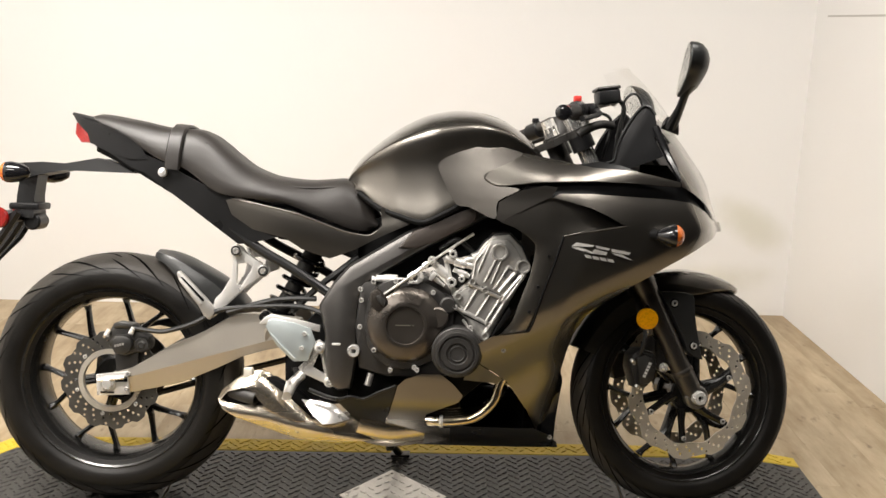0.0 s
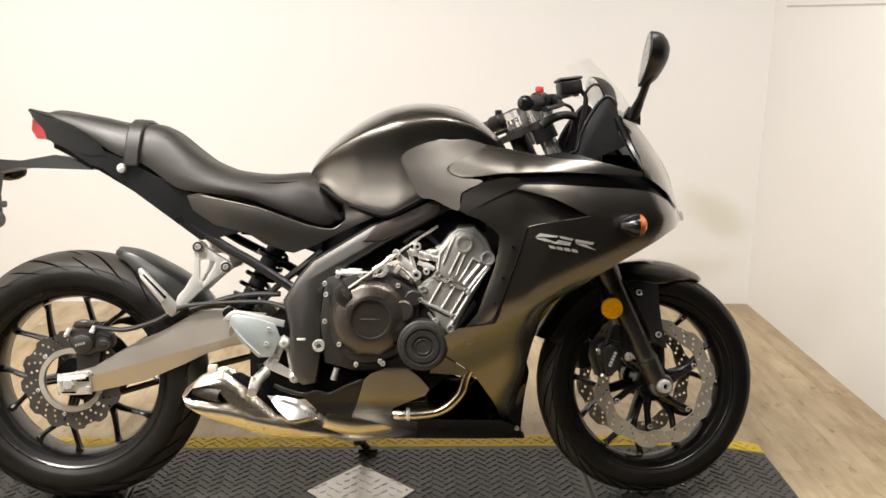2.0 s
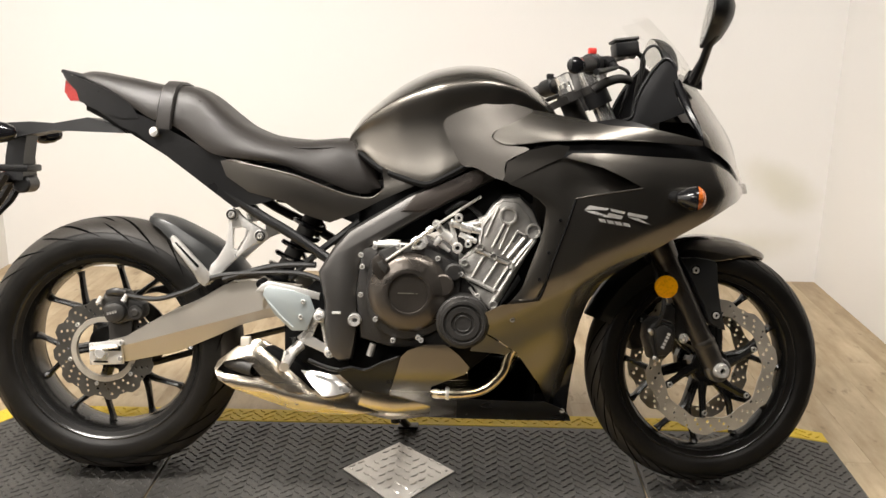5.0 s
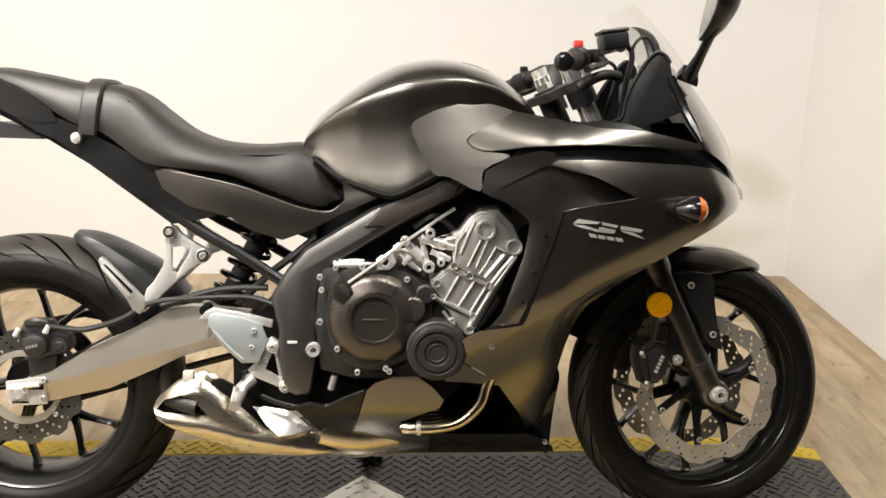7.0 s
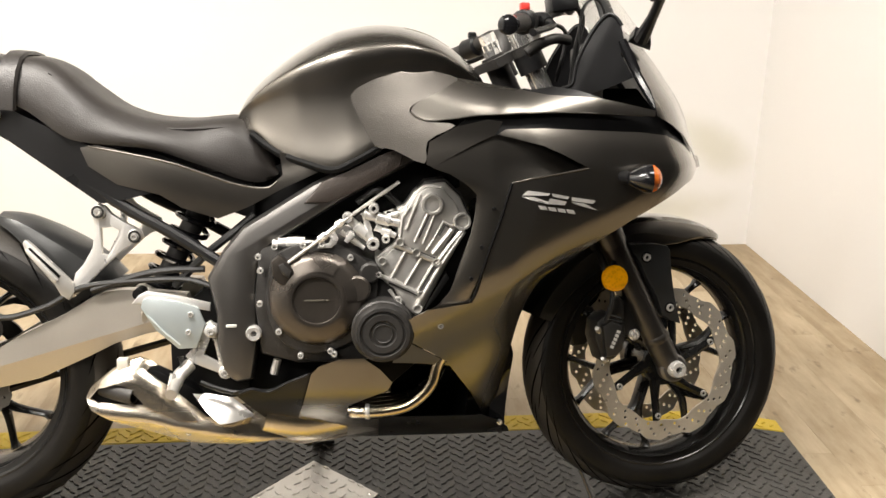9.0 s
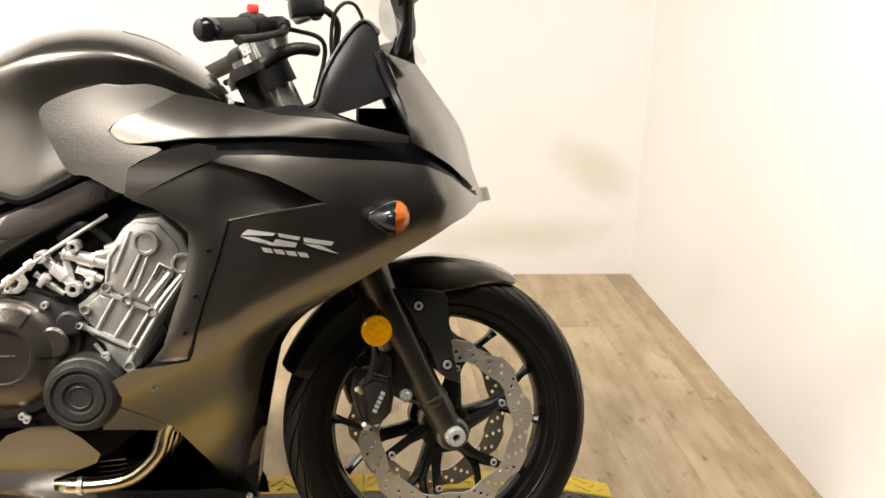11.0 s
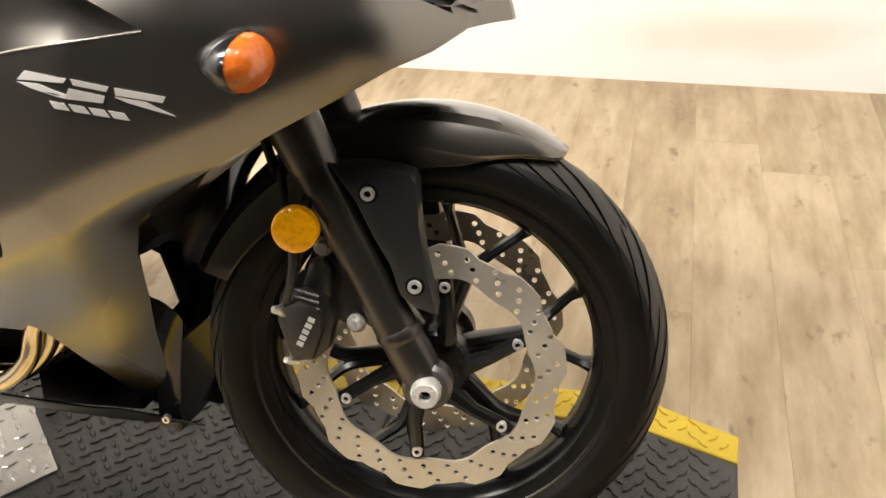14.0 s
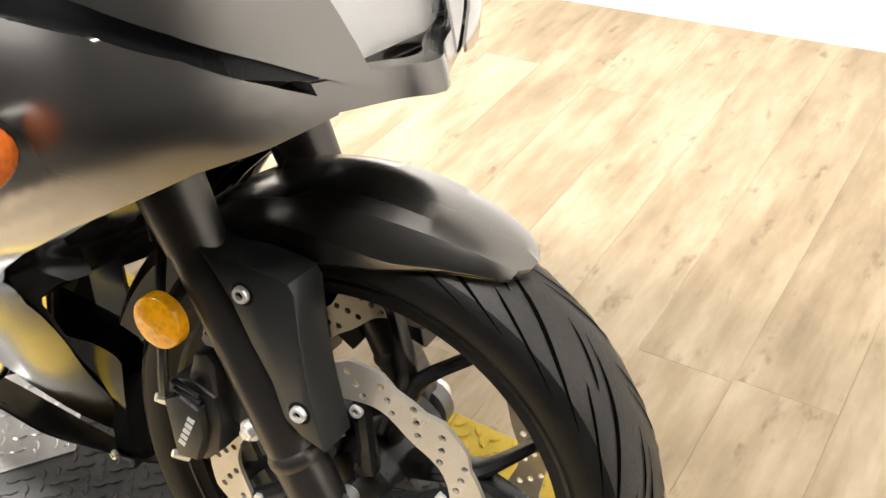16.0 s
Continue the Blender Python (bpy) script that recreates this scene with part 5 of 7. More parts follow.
for a0, a1, out in ((56, 110, 0.003), (116, 172, 0.0016), (-2, 50, 0.0016)):
    part("cover_facet", cover_facet(a0, a1, out), BRONZE, clutch, sharp=50)
part("raised_print", block(0.698, 0.744, -0.2112, -0.2095, 0.4858, 0.4882, 0), BADGE, clutch)
alt = lathe([(1e-4, -0.236), (0.016, -0.236), (0.0175, -0.238), (0.020, -0.236), (0.024, -0.236), (0.026, -0.240), (0.037, -0.240), (0.039, -0.237), (0.042, -0.237), (0.044, -0.241), (0.050, -0.240), (0.055, -0.233), (0.057, -0.222), (0.060, -0.219), (0.061, -0.16)], (0.845, 0, 0.426), 56, closed=False)
part("starter_clutch_cover", alt, ENGINE, eng, "stepped black round engine cover", 30)
part("oil_gallery_boss", drum(0.026, -0.206, -0.15, (0.797, 0.505), 24), BRONZE, eng)
part("oil_gallery_boss", drum(0.020, -0.200, -0.15, (0.822, 0.535), 20), ENGINE, eng)
cyl = part("cylinder_block", plate([(0.875, 0.657), (0.890, 0.662), (0.907, 0.687), (0.926, 0.702), (0.966, 0.705), (0.996, 0.676), (1.014, 0.634), (1.008, 0.614), (0.980, 0.562), (0.925, 0.461), (0.909, 0.447), (0.888, 0.459), (0.871, 0.492), (0.860, 0.520), (0.833, 0.542), (0.832, 0.562), (0.853, 0.579), (0.875, 0.597)], -0.180, 0.180, 0.006), ALLOY, eng, "cast silver cylinder block and head")
part("cam_cover", plate([(0.912, 0.690), (0.928, 0.708), (0.966, 0.712), (0.998, 0.682), (1.018, 0.636), (1.006, 0.622), (0.986, 0.660), (0.962, 0.690), (0.930, 0.690)], -0.172, 0.172, 0.006), ENGINE, cyl, "dark cam cover")
part("head_panel", plate([(0.881, 0.652), (0.893, 0.657), (0.912, 0.684), (0.930, 0.696), (0.962, 0.694), (0.988, 0.664), (1.000, 0.634), (0.988, 0.618), (0.950, 0.556), (0.910, 0.574), (0.880, 0.590)], -0.186, -0.176, 0.004), ALLOY, cyl)
part("barrel_panel", plate([(0.838, 0.546), (0.840, 0.558), (0.868, 0.580), (0.908, 0.565), (0.946, 0.548), (0.918, 0.496), (0.876, 0.514)], -0.184, -0.176, 0.003), ALLOY, cyl)
part("barrel_foot", plate([(0.846, 0.518), (0.876, 0.506), (0.914, 0.488), (0.918, 0.470), (0.906, 0.454), (0.890, 0.464), (0.874, 0.496)], -0.184, -0.176, 0.003), ALLOY, cyl)
for pts, r in (([(0.870, 0.587), (0.910, 0.570), (0.952, 0.552)], 0.0055), ([(0.837, 0.529), (0.876, 0.512), (0.918, 0.490)], 0.005), ([(0.888, 0.507), (0.922, 0.562)], 0.0035), ([(0.913, 0.497), (0.946, 0.552)], 0.0035), ([(0.862, 0.522), (0.892, 0.576)], 0.0035),
               ([(0.943, 0.568), (0.962, 0.592), (0.980, 0.614)], 0.0065), ([(0.949, 0.548), (0.974, 0.582), (1.000, 0.613)], 0.006), ([(0.909, 0.464), (0.951, 0.535), (1.003, 0.612)], 0.0055), ([(0.908, 0.592), (0.935, 0.649)], 0.0035), ([(0.924, 0.588), (0.948, 0.647)], 0.0035),
               ([(0.892, 0.616), (0.919, 0.682)], 0.004), ([(0.945, 0.597), (0.963, 0.630), (0.981, 0.621)], 0.003), ([(0.930, 0.575), (0.945, 0.597)], 0.003), ([(0.880, 0.600), (0.886, 0.640), (0.900, 0.660)], 0.0035), ([(0.858, 0.500), (0.880, 0.470)], 0.0035)):
    part("rib", tube([(x, -0.185, z) for x, z in pts], r, 8, 0), ALLOY, cyl)
# dark bars laid on the casting as the shade between its ribs
for pts in ([(0.900, 0.578), (0.946, 0.558)], [(0.858, 0.514), (0.912, 0.490)], [(0.956, 0.560), (1.004, 0.628)], [(0.918, 0.492), (0.956, 0.552)], [(0.915, 0.600), (0.938, 0.650)], [(0.954, 0.604), (0.966, 0.624), (0.974, 0.619)]):
    part("casting_gap", tube([(x, -0.1835, z) for x, z in pts], 0.0042, 6, 0), ENGINE, cyl)
# near-black plate for the shade beside the long rib
part("side_gap", plate([(0.926, 0.458), (0.946, 0.480), (0.974, 0.520), (0.968, 0.532), (0.930, 0.470)], -0.190, -0.176, 0.002), DARK, cyl)
for x, z, r in ((0.942, 0.664, 0.021), (0.999, 0.630, 0.017), (0.911, 0.571, 0.0085), (0.880, 0.592, 0.008), (0.950, 0.552, 0.008), (0.846, 0.556, 0.008), (0.912, 0.462, 0.009), (0.918, 0.490, 0.007), (0.838, 0.530, 0.007)):
    part("boss", lathe([(1e-4, -0.189), (r * 0.68, -0.189), (r * 0.74, -0.193), (r * 0.94, -0.193), (r, -0.190), (r, -0.17)], (x, 0, z), 26, closed=False), ALLOY, cyl)
for x, z in ((0.613, 0.569), (0.616, 0.543), (0.613, 0.479), (0.647, 0.424), (0.687, 0.376), (0.744, 0.384), (0.751, 0.378), (0.786, 0.565), (0.838, 0.532), (0.644, 0.588), (0.876, 0.475), (0.876, 0.482), (0.733, 0.592), (0.697, 0.590)):
    bolt((x, z), -0.194, 0.006, 0.006, eng)
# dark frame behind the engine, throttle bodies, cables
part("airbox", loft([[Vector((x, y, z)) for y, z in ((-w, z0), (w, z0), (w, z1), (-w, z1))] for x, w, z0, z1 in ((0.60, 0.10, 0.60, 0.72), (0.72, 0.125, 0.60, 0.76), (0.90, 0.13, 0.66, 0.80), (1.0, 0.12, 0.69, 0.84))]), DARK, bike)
for i, y in enumerate((-0.15, -0.05, 0.05, 0.15)):
    # the three inner ones are near-black, their shade put into the colour
    part("throttle_body", tube([(0.800, y, 0.640), (0.835, y, 0.600), (0.875, y, 0.575)], [0.022, 0.02, 0.02], 14, 3), DARK if i else ENGINE, eng)
for a, b, r in (((0.812, 0.645), (0.880, 0.627), 0.0115), ((0.781, 0.639), (0.827, 0.594), 0.011), ((0.833, 0.620), (0.872, 0.603), 0.0085), ((0.811, 0.648), (0.826, 0.602), 0.006), ((0.639, 0.592), (0.717, 0.591), 0.0085), ((0.650, 0.598), (0.700, 0.600), 0.005), ((0.768, 0.612), (0.812, 0.580), 0.006), ((0.853, 0.640), (0.885, 0.646), 0.007)):
    p, q = Vector((a[0], -0.176, a[1])), Vector((b[0], -0.178, b[1]))
    part("fuel_fitting", tube([p, p.lerp(q, 0.06), p.lerp(q, 0.08), p.lerp(q, 0.34), p.lerp(q, 0.36), p.lerp(q, 0.72), p.lerp(q, 0.74), q], [r * 0.9, r * 0.9, r * 0.75, r * 0.75, r, r, r * 0.8, r * 0.7], 14, 0), BRIGHT, eng)
for x, z, r in ((0.829, 0.589, 0.0125), (0.831, 0.657, 0.010), (0.781, 0.640, 0.010), (0.786, 0.606, 0.009), (0.853, 0.598, 0.008)):
    part("fitting_end", lathe([(0.35 * r, -0.188), (0.45 * r, -0.194), (0.85 * r, -0.194), (r, -0.190), (r, -0.165)], (x, 0, z), 18, closed=False), ZINC, eng)
part("clutch_cable", tube([(0.655, -0.205, 0.549), (0.732, -0.198, 0.603), (0.778, -0.192, 0.637), (0.831, -0.180, 0.673), (0.88, -0.165, 0.705)], 0.0035, 8, 5), ALLOY, eng)
part("cable_adjuster", tube([(0.728, -0.197, 0.600), (0.740, -0.196, 0.609), (0.742, -0.196, 0.610), (0.760, -0.195, 0.624), (0.762, -0.195, 0.626), (0.772, -0.194, 0.635)], [0.0075, 0.0075, 0.005, 0.005, 0.008, 0.006], 10, 0), ZINC, eng)
part("cable_bracket", plate([(0.738, 0.610), (0.748, 0.618), (0.757, 0.617), (0.764, 0.602), (0.760, 0.592), (0.749, 0.584), (0.724, 0.584), (0.726, 0.590), (0.745, 0.594), (0.750, 0.603)], -0.199, -0.193, 0.002), BRIGHT, eng)
part("hose_clip", plate([(0.774, 0.597), (0.786, 0.616), (0.794, 0.608), (0.781, 0.592)], -0.196, -0.186, 0.002), BRIGHT, eng)
part("release_housing", plate([(0.638, 0.562), (0.653, 0.574), (0.668, 0.562), (0.684, 0.538), (0.678, 0.508), (0.655, 0.516), (0.640, 0.530)], -0.211, -0.186, 0.004), BRONZE, eng)
part("release_arm", plate([(0.652, 0.556), (0.662, 0.560), (0.676, 0.544), (0.672, 0.530), (0.658, 0.540)], -0.217, -0.209, 0.003), ENGINE, eng)
part("engine_lug", plate([(0.895, 0.43), (0.94, 0.44), (0.99, 0.46), (0.975, 0.445), (0.91, 0.415)], -0.21, -0.19, 0.003), ALLOY, eng)
for pts, r in (([(0.60, -0.12, 0.64), (0.55, -0.13, 0.60), (0.50, -0.12, 0.56), (0.44, -0.11, 0.50)], 0.008), ([(0.88, -0.15, 0.66), (0.84, -0.16, 0.69), (0.80, -0.15, 0.665)], 0.007), ([(0.76, -0.17, 0.55), (0.80, -0.18, 0.56), (0.84, -0.17, 0.545)], 0.006)):
    part("hose", tube(pts, r, 8, 5), HOSE, eng)

# -- frame fittings --
part("pivot_cap", lathe([(0.005, -0.176), (0.006, -0.184), (0.013, -0.185), (0.0155, -0.181), (0.0155, -0.165)], (0.598, 0, 0.418), 24, closed=False), BRIGHT, bike, "bright swingarm pivot cap")
part("frame_mark", block(0.546, 0.566, -0.1805, -0.176, 0.4305, 0.4365, 0.001), WHITEPRINT, bike)
part("switch_knob", drum(0.016, -0.17, -0.14, (0.635, 0.384), 20), GREYPLAST, bike)
part("brake_switch", tube([(0.640, -0.165, 0.362), (0.632, -0.165, 0.333)], 0.008, 10, 0), ALLOY, bike)

# -- belly, headers, silencer --
for i, y in enumerate((-0.134, -0.107, -0.080, -0.053)):
    k = 0.006 * i
    part("exhaust_header", tube([(1.06, y * 1.1, 0.60), (1.06, y * 1.1, 0.50), (1.01, y * 1.1, 0.42), (0.958 + k, y, 0.342), (0.940 + k, y, 0.292), (0.900 + k, y, 0.254), (0.850, y * 0.98, 0.240), (0.790, y * 0.95, 0.238), (0.74, y * 0.75, 0.236), (0.70, y * 0.5, 0.230)], 0.0125, 16, 6), HEADER, bike, "heat-tinted steel exhaust header")
part("header_clamp", lathe([(0.013, -0.005), (0.0155, -0.004), (0.0155, 0.004), (0.013, 0.005)], (0.812, -0.131, 0.239), 20, "X", closed=False), ZINC, bike)
part("collector", tube([(0.76, -0.06, 0.215), (0.68, -0.08, 0.215), (0.60, -0.10, 0.235)], [0.05, 0.055, 0.05], 18, 4), STAINLESS, bike)
sil = new("silencer")
sil.parent = bike


SIL_TOP = ((0.263, 0.302, 0.343, 0.356, 0.434, 0.497), (0.292, 0.328, 0.345, 0.348, 0.296, 0.240))
SIL_LIP = ((0.263, 0.300, 0.386, 0.445, 0.530, 0.680), (0.290, 0.280, 0.266, 0.250, 0.232, 0.196))


def silencer_upper(x, z):
    """The upper spar: a flat face with a chamfer along its top."""
    d = lerp_table(x, *SIL_TOP) - z
    return 0.168 - 0.95 * max(0, 0.017 - d) - 0.25 * max(0, 0.300 - x)


def silencer_lower(x, z):
    """The lower body: a bright lip below the outlet, then a belly drawn in downward."""
    d = lerp_table(x, *SIL_LIP) - z
    return 0.170 - 0.75 * max(0, 0.014 - d) - 0.50 * max(0, d - 0.014) - 0.25 * max(0, 0.300 - x) - 1.3 * max(0, x - 0.48) ** 2


moved = lambda pts: [(x + 0.005, z) for x, z in pts]
part("upper_spar", shell(moved([(0.268, 0.290), (0.275, 0.307), (0.302, 0.328), (0.343, 0.345), (0.356, 0.348), (0.377, 0.340), (0.434, 0.296), (0.497, 0.240), (0.445, 0.243), (0.386, 0.273), (0.350, 0.314), (0.329, 0.320), (0.295, 0.311), (0.277, 0.290)]),
                         silencer_upper, 0.085, 0.01), STAINLESS, sil, "brushed stainless stubby silencer", 50)
part("lower_body", shell(moved([(0.268, 0.290), (0.277, 0.290), (0.295, 0.279), (0.336, 0.275), (0.386, 0.273), (0.445, 0.243), (0.497, 0.240), (0.527, 0.237), (0.585, 0.242), (0.651, 0.212), (0.679, 0.191), (0.568, 0.186), (0.458, 0.194), (0.390, 0.218), (0.315, 0.246), (0.281, 0.267)]),
                         silencer_lower, 0.085, 0.01), STAINLESS, sil, "", 50)
# near-black plate that gives the outlet its inner shade
part("end_recess", plate([(0.274, 0.290), (0.292, 0.316), (0.329, 0.324), (0.354, 0.318), (0.390, 0.274), (0.385, 0.268), (0.336, 0.270), (0.290, 0.276)], -0.150, -0.100, 0.004), DARK, sil)
part("heat_shield", shell(moved([(0.469, 0.288), (0.505, 0.284), (0.547, 0.277), (0.566, 0.262), (0.587, 0.243), (0.526, 0.236), (0.498, 0.258)]), lambda x, z: 0.176 - 0.80 * max(0, z - 0.240) - 0.6 * max(0, x - 0.55), 0.012, 0.01), BRIGHT, sil, "bright plate on top of the silencer")
# near-black plate standing in for the shaded recess beside the spar
part("shield_mount", plate([(0.360, 0.335), (0.400, 0.338), (0.443, 0.315), (0.484, 0.290), (0.526, 0.234), (0.491, 0.236), (0.432, 0.290)], -0.135, -0.095, 0.004), DARK, sil)
part("outlet_pipe", lathe([(0.013, -0.04), (0.0165, -0.04), (0.0175, 0.0), (0.0165, 0.03), (0.013, 0.03)], (0.0, 0, 0), 20, "X"), ENGINE, sil).matrix_basis = pose(0.335, -0.152, 0.299, 0, 10, -20)
bolt((0.463, 0.216), -0.158, 0.006, 0.004, sil)
part("silencer_bracket", block(0.328, 0.350, -0.145, -0.125, 0.340, 0.364, 0.003), CREAM, sil)
bolt((1.088, 0.190), -belly(1.088, 0.190) + 0.004, 0.006, 0.003, bike)
bolt((0.955, 0.433), -rolled(0.955, 0.433), 0.006, 0.004, bike, name="fairing_screw")
bolt((0.640, 0.285), -0.150, 0.006, 0.006, bike)
bolt((1.017, 0.878), -0.176, 0.006, 0.005, bike, name="fairing_screw")

# -- swingarm --
ARM_RIDGE = (0.331, 0.285, 0.045)
mid_z = lambda x: ARM_RIDGE[0] + ARM_RIDGE[1] * (x - ARM_RIDGE[2])
armw = lambda x, z: 0.108 - 0.34 * max(0, mid_z(x) - z) - 0.10 * max(0, z - mid_z(x))
both("swingarm", lambda s: shell([(0.000, 0.338), (0.050, 0.352), (0.14, 0.405), (0.228, 0.446), (0.278, 0.476), (0.306, 0.489), (0.345, 0.492), (0.40, 0.487), (0.465, 0.481), (0.479, 0.440), (0.479, 0.411), (0.42, 0.409), (0.381, 0.402), (0.32, 0.384), (0.268, 0.358), (0.169, 0.314), (0.049, 0.288), (0.0, 0.286)], armw, 0.032, 0.016, 0, 0, 0.003, s, ARM_RIDGE), SWING, bike, "silver sculpted aluminium swingarm", 25)
for s in (-1, 1):
    part("axle_plate", plate([(-0.042, 0.334), (0.036, 0.344), (0.040, 0.286), (-0.040, 0.282)], s * 0.113, s * 0.100, 0.003), BRIGHT, bike)
part("axle_nut", drum(0.014, -0.126, -0.10, (-0.012, 0.312), 6, 0.002), ZINC, bike)
part("axle_washer", drum(0.019, -0.1165, -0.108, (-0.012, 0.312), 24, 0.001), BRIGHT, bike)
# slots drawn as near-black pieces on the plate, shade in place of depth
part("adjuster_slot", block(0.006, 0.036, -0.1145, -0.112, 0.318, 0.330, 0.001), DARK, bike)
part("adjuster_slot", block(-0.030, 0.004, -0.1142, -0.112, 0.289, 0.293, 0.0005), DARK, bike)
for ax, az in ((0.034, 0.300), (0.038, 0.338)):
    bolt((ax, az), -0.113, 0.005, 0.004, bike)
part("chain_adjuster", tube([(-0.035, -0.118, 0.322), (0.03, -0.118, 0.330)], 0.005, 8, 0), ZINC, bike)
part("swingarm_brace", tube([(0.40, -0.10, 0.44), (0.36, 0, 0.46), (0.40, 0.10, 0.44)], 0.03, 12, 4), SWING, bike)
part("swingarm_pivot", tube([(0.50, -0.11, 0.435), (0.50, 0.11, 0.435)], 0.035, 16, 0), SWING, bike)
# near-black drum standing in for the shade in a hole
part("pivot_hole", drum(0.011, -0.128, -0.09, (0.372, 0.488), 16, 0.001), DARK, bike)
# dark filler standing in for the shade around the linkage
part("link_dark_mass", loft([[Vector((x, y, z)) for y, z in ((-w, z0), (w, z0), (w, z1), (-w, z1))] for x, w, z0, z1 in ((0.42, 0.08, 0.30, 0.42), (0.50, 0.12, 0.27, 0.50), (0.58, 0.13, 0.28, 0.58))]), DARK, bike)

# rear brake
rear_cal = part("rear_caliper", plate([(-0.012, 0.432), (-0.006, 0.452), (0.012, 0.462), (0.050, 0.460), (0.060, 0.445), (0.088, 0.430), (0.092, 0.405), (0.078, 0.392), (0.050, 0.388), (0.030, 0.380), (0.004, 0.388), (-0.004, 0.410)], -0.108, -0.066, 0.008, 2), GREYPLAST, bike, "dark grey rear brake caliper")
lobe = part("piston_cover", plate([(-0.004, 0.416), (0.004, 0.431), (0.028, 0.436), (0.046, 0.425), (0.049, 0.403), (0.032, 0.387), (0.006, 0.390)], -0.124, -0.10, 0.008, 2), GREYPLAST, rear_cal)
part("slide_boss", lathe([(1e-4, -0.118), (0.007, -0.118), (0.010, -0.114), (0.016, -0.114), (0.018, -0.110), (0.018, -0.09)], (0.071, 0, 0.411), 20, closed=False), GREYPLAST, rear_cal)
for i in range(4):
    part("raised_print", turned(block(-0.0022, 0.0022, -0.1248, -0.1235, -0.003, 0.003, 0), Matrix.Translation((0.010 + i * 0.0062, 0, 0.409 + i * 0.0016))), ALLOY, lobe)
part("top_bridge", tube([(0.004, -0.104, 0.455), (0.024, -0.110, 0.460), (0.046, -0.104, 0.456)], [0.008, 0.010, 0.008], 10, 3), GREYPLAST, rear_cal)
for x, z in ((-0.012, 0.440), (0.048, 0.446)):
    part("guide_pin", tube([(x + 0.004, -0.112, z + 0.007), (x, -0.115, z), (x - 0.003, -0.116, z - 0.008)], [0.0065, 0.0055, 0.007], 10, 0), ZINC, rear_cal)
part("caliper_bracket", plate([(0.000, 0.392), (0.062, 0.400), (0.054, 0.34), (0.004, 0.335)], -0.100, -0.088, 0.003), ENGINE, rear_cal)
part("rear_brake_hose", tube([(0.055, -0.112, 0.452), (0.09, -0.118, 0.448), (0.132, -0.118, 0.447), (0.20, -0.115, 0.468), (0.26, -0.11, 0.50), (0.35, -0.115, 0.512), (0.46, -0.12, 0.515), (0.52, -0.13, 0.50)], 0.006, 8, 6), HOSE, bike)
part("brake_line", tube([(0.28, -0.11, 0.495), (0.40, -0.115, 0.53), (0.50, -0.12, 0.535)], 0.007, 8, 5), HOSE, bike)


# rear hugger over the tyre
def hugger():
    """A slim curved blade over the rear tyre with rounded flanks."""
    rings = []
    for a in np.linspace(73, 30, 22):
        r = lerp_table(a, (30, 42, 53, 67, 73), (0.380, 0.368, 0.355, 0.345, 0.336))
        h = lerp_table(a, (30, 45, 60, 70, 73), (0.080, 0.080, 0.068, 0.050, 0.030))
        drop = lerp_table(a, (30, 52, 66, 73), (0.085, 0.055, 0.024, 0.010))
        ring = []
        for y, dr in ((-h, -drop), (-h * 0.985, -drop * 0.5), (-h * 0.90, -drop * 0.18), (-h * 0.7, -0.003), (-h * 0.35, 0.002), (0, 0.004), (h * 0.35, 0.002), (h * 0.7, -0.003), (h * 0.90, -drop * 0.18), (h * 0.985, -drop * 0.5), (h, -drop)):
            ring.append(Vector((RX + (r + dr) * math.cos(radians(a)), y, RZ + (r + dr) * math.sin(radians(a)))))
        ring += [p + Vector((-0.004 * math.cos(radians(a)), 0, -0.004 * math.sin(radians(a)))) for p in reversed(ring)]
        rings.append(ring)
    return loft(rings)


part("rear_hugger", hugger(), SATIN, bike, "dark plastic rear tyre hugger")
part("chain_guard", plate([(0.02, 0.435), (0.20, 0.475), (0.40, 0.50), (0.40, 0.47), (0.10, 0.42)], 0.09, 0.115, 0.004), BLACK, bike)


# shock absorber
def coil():
    a, b = Vector((0.385, -0.01, 0.475)), Vector((0.49, -0.01, 0.66))
    d = (b - a).normalized()
    u = Vector((0, 1, 0))
    v = d.cross(u)
    return tube([a + (b - a) * t + (u * math.cos(t * 44) + v * math.sin(t * 44)) * 0.036 for t in np.linspace(0, 1, 90)], 0.006, 6, 0)


part("shock_spring", coil(), GLOSS, bike, "black coil spring")
part("shock_body", tube([(0.375, -0.01, 0.455), (0.44, -0.01, 0.57), (0.50, -0.01, 0.68)], [0.02, 0.022, 0.026], 14, 2), ENGINE, bike)
part("battery_box", loft([[Vector((x, y, z)) for y, z in ((-w, z0), (w, z0), (w, z1), (-w, z1))] for x, w, z0, z1 in ((0.40, 0.085, 0.678, 0.72), (0.50, 0.11, 0.668, 0.72), (0.60, 0.12, 0.63, 0.72))]), DARK, bike)

# rider and passenger footrests
guard_plate = part("heel_guard", plate([(0.384, 0.470), (0.390, 0.485), (0.400, 0.490), (0.452, 0.481), (0.493, 0.467), (0.505, 0.435), (0.486, 0.388), (0.452, 0.387), (0.411, 0.425)], -0.165, -0.159, 0.002), PLATE, bike, "bluish anodised heel guard plate")
part("guard_fold", tube([(0.396, -0.166, 0.455), (0.425, -0.166, 0.422), (0.455, -0.166, 0.395)], 0.0025, 6, 0), PLATE, guard_plate)
for x, z in ((0.478, 0.455), (0.472, 0.420)):
    bolt((x, z), -0.167, 0.0055, 0.003, bike)
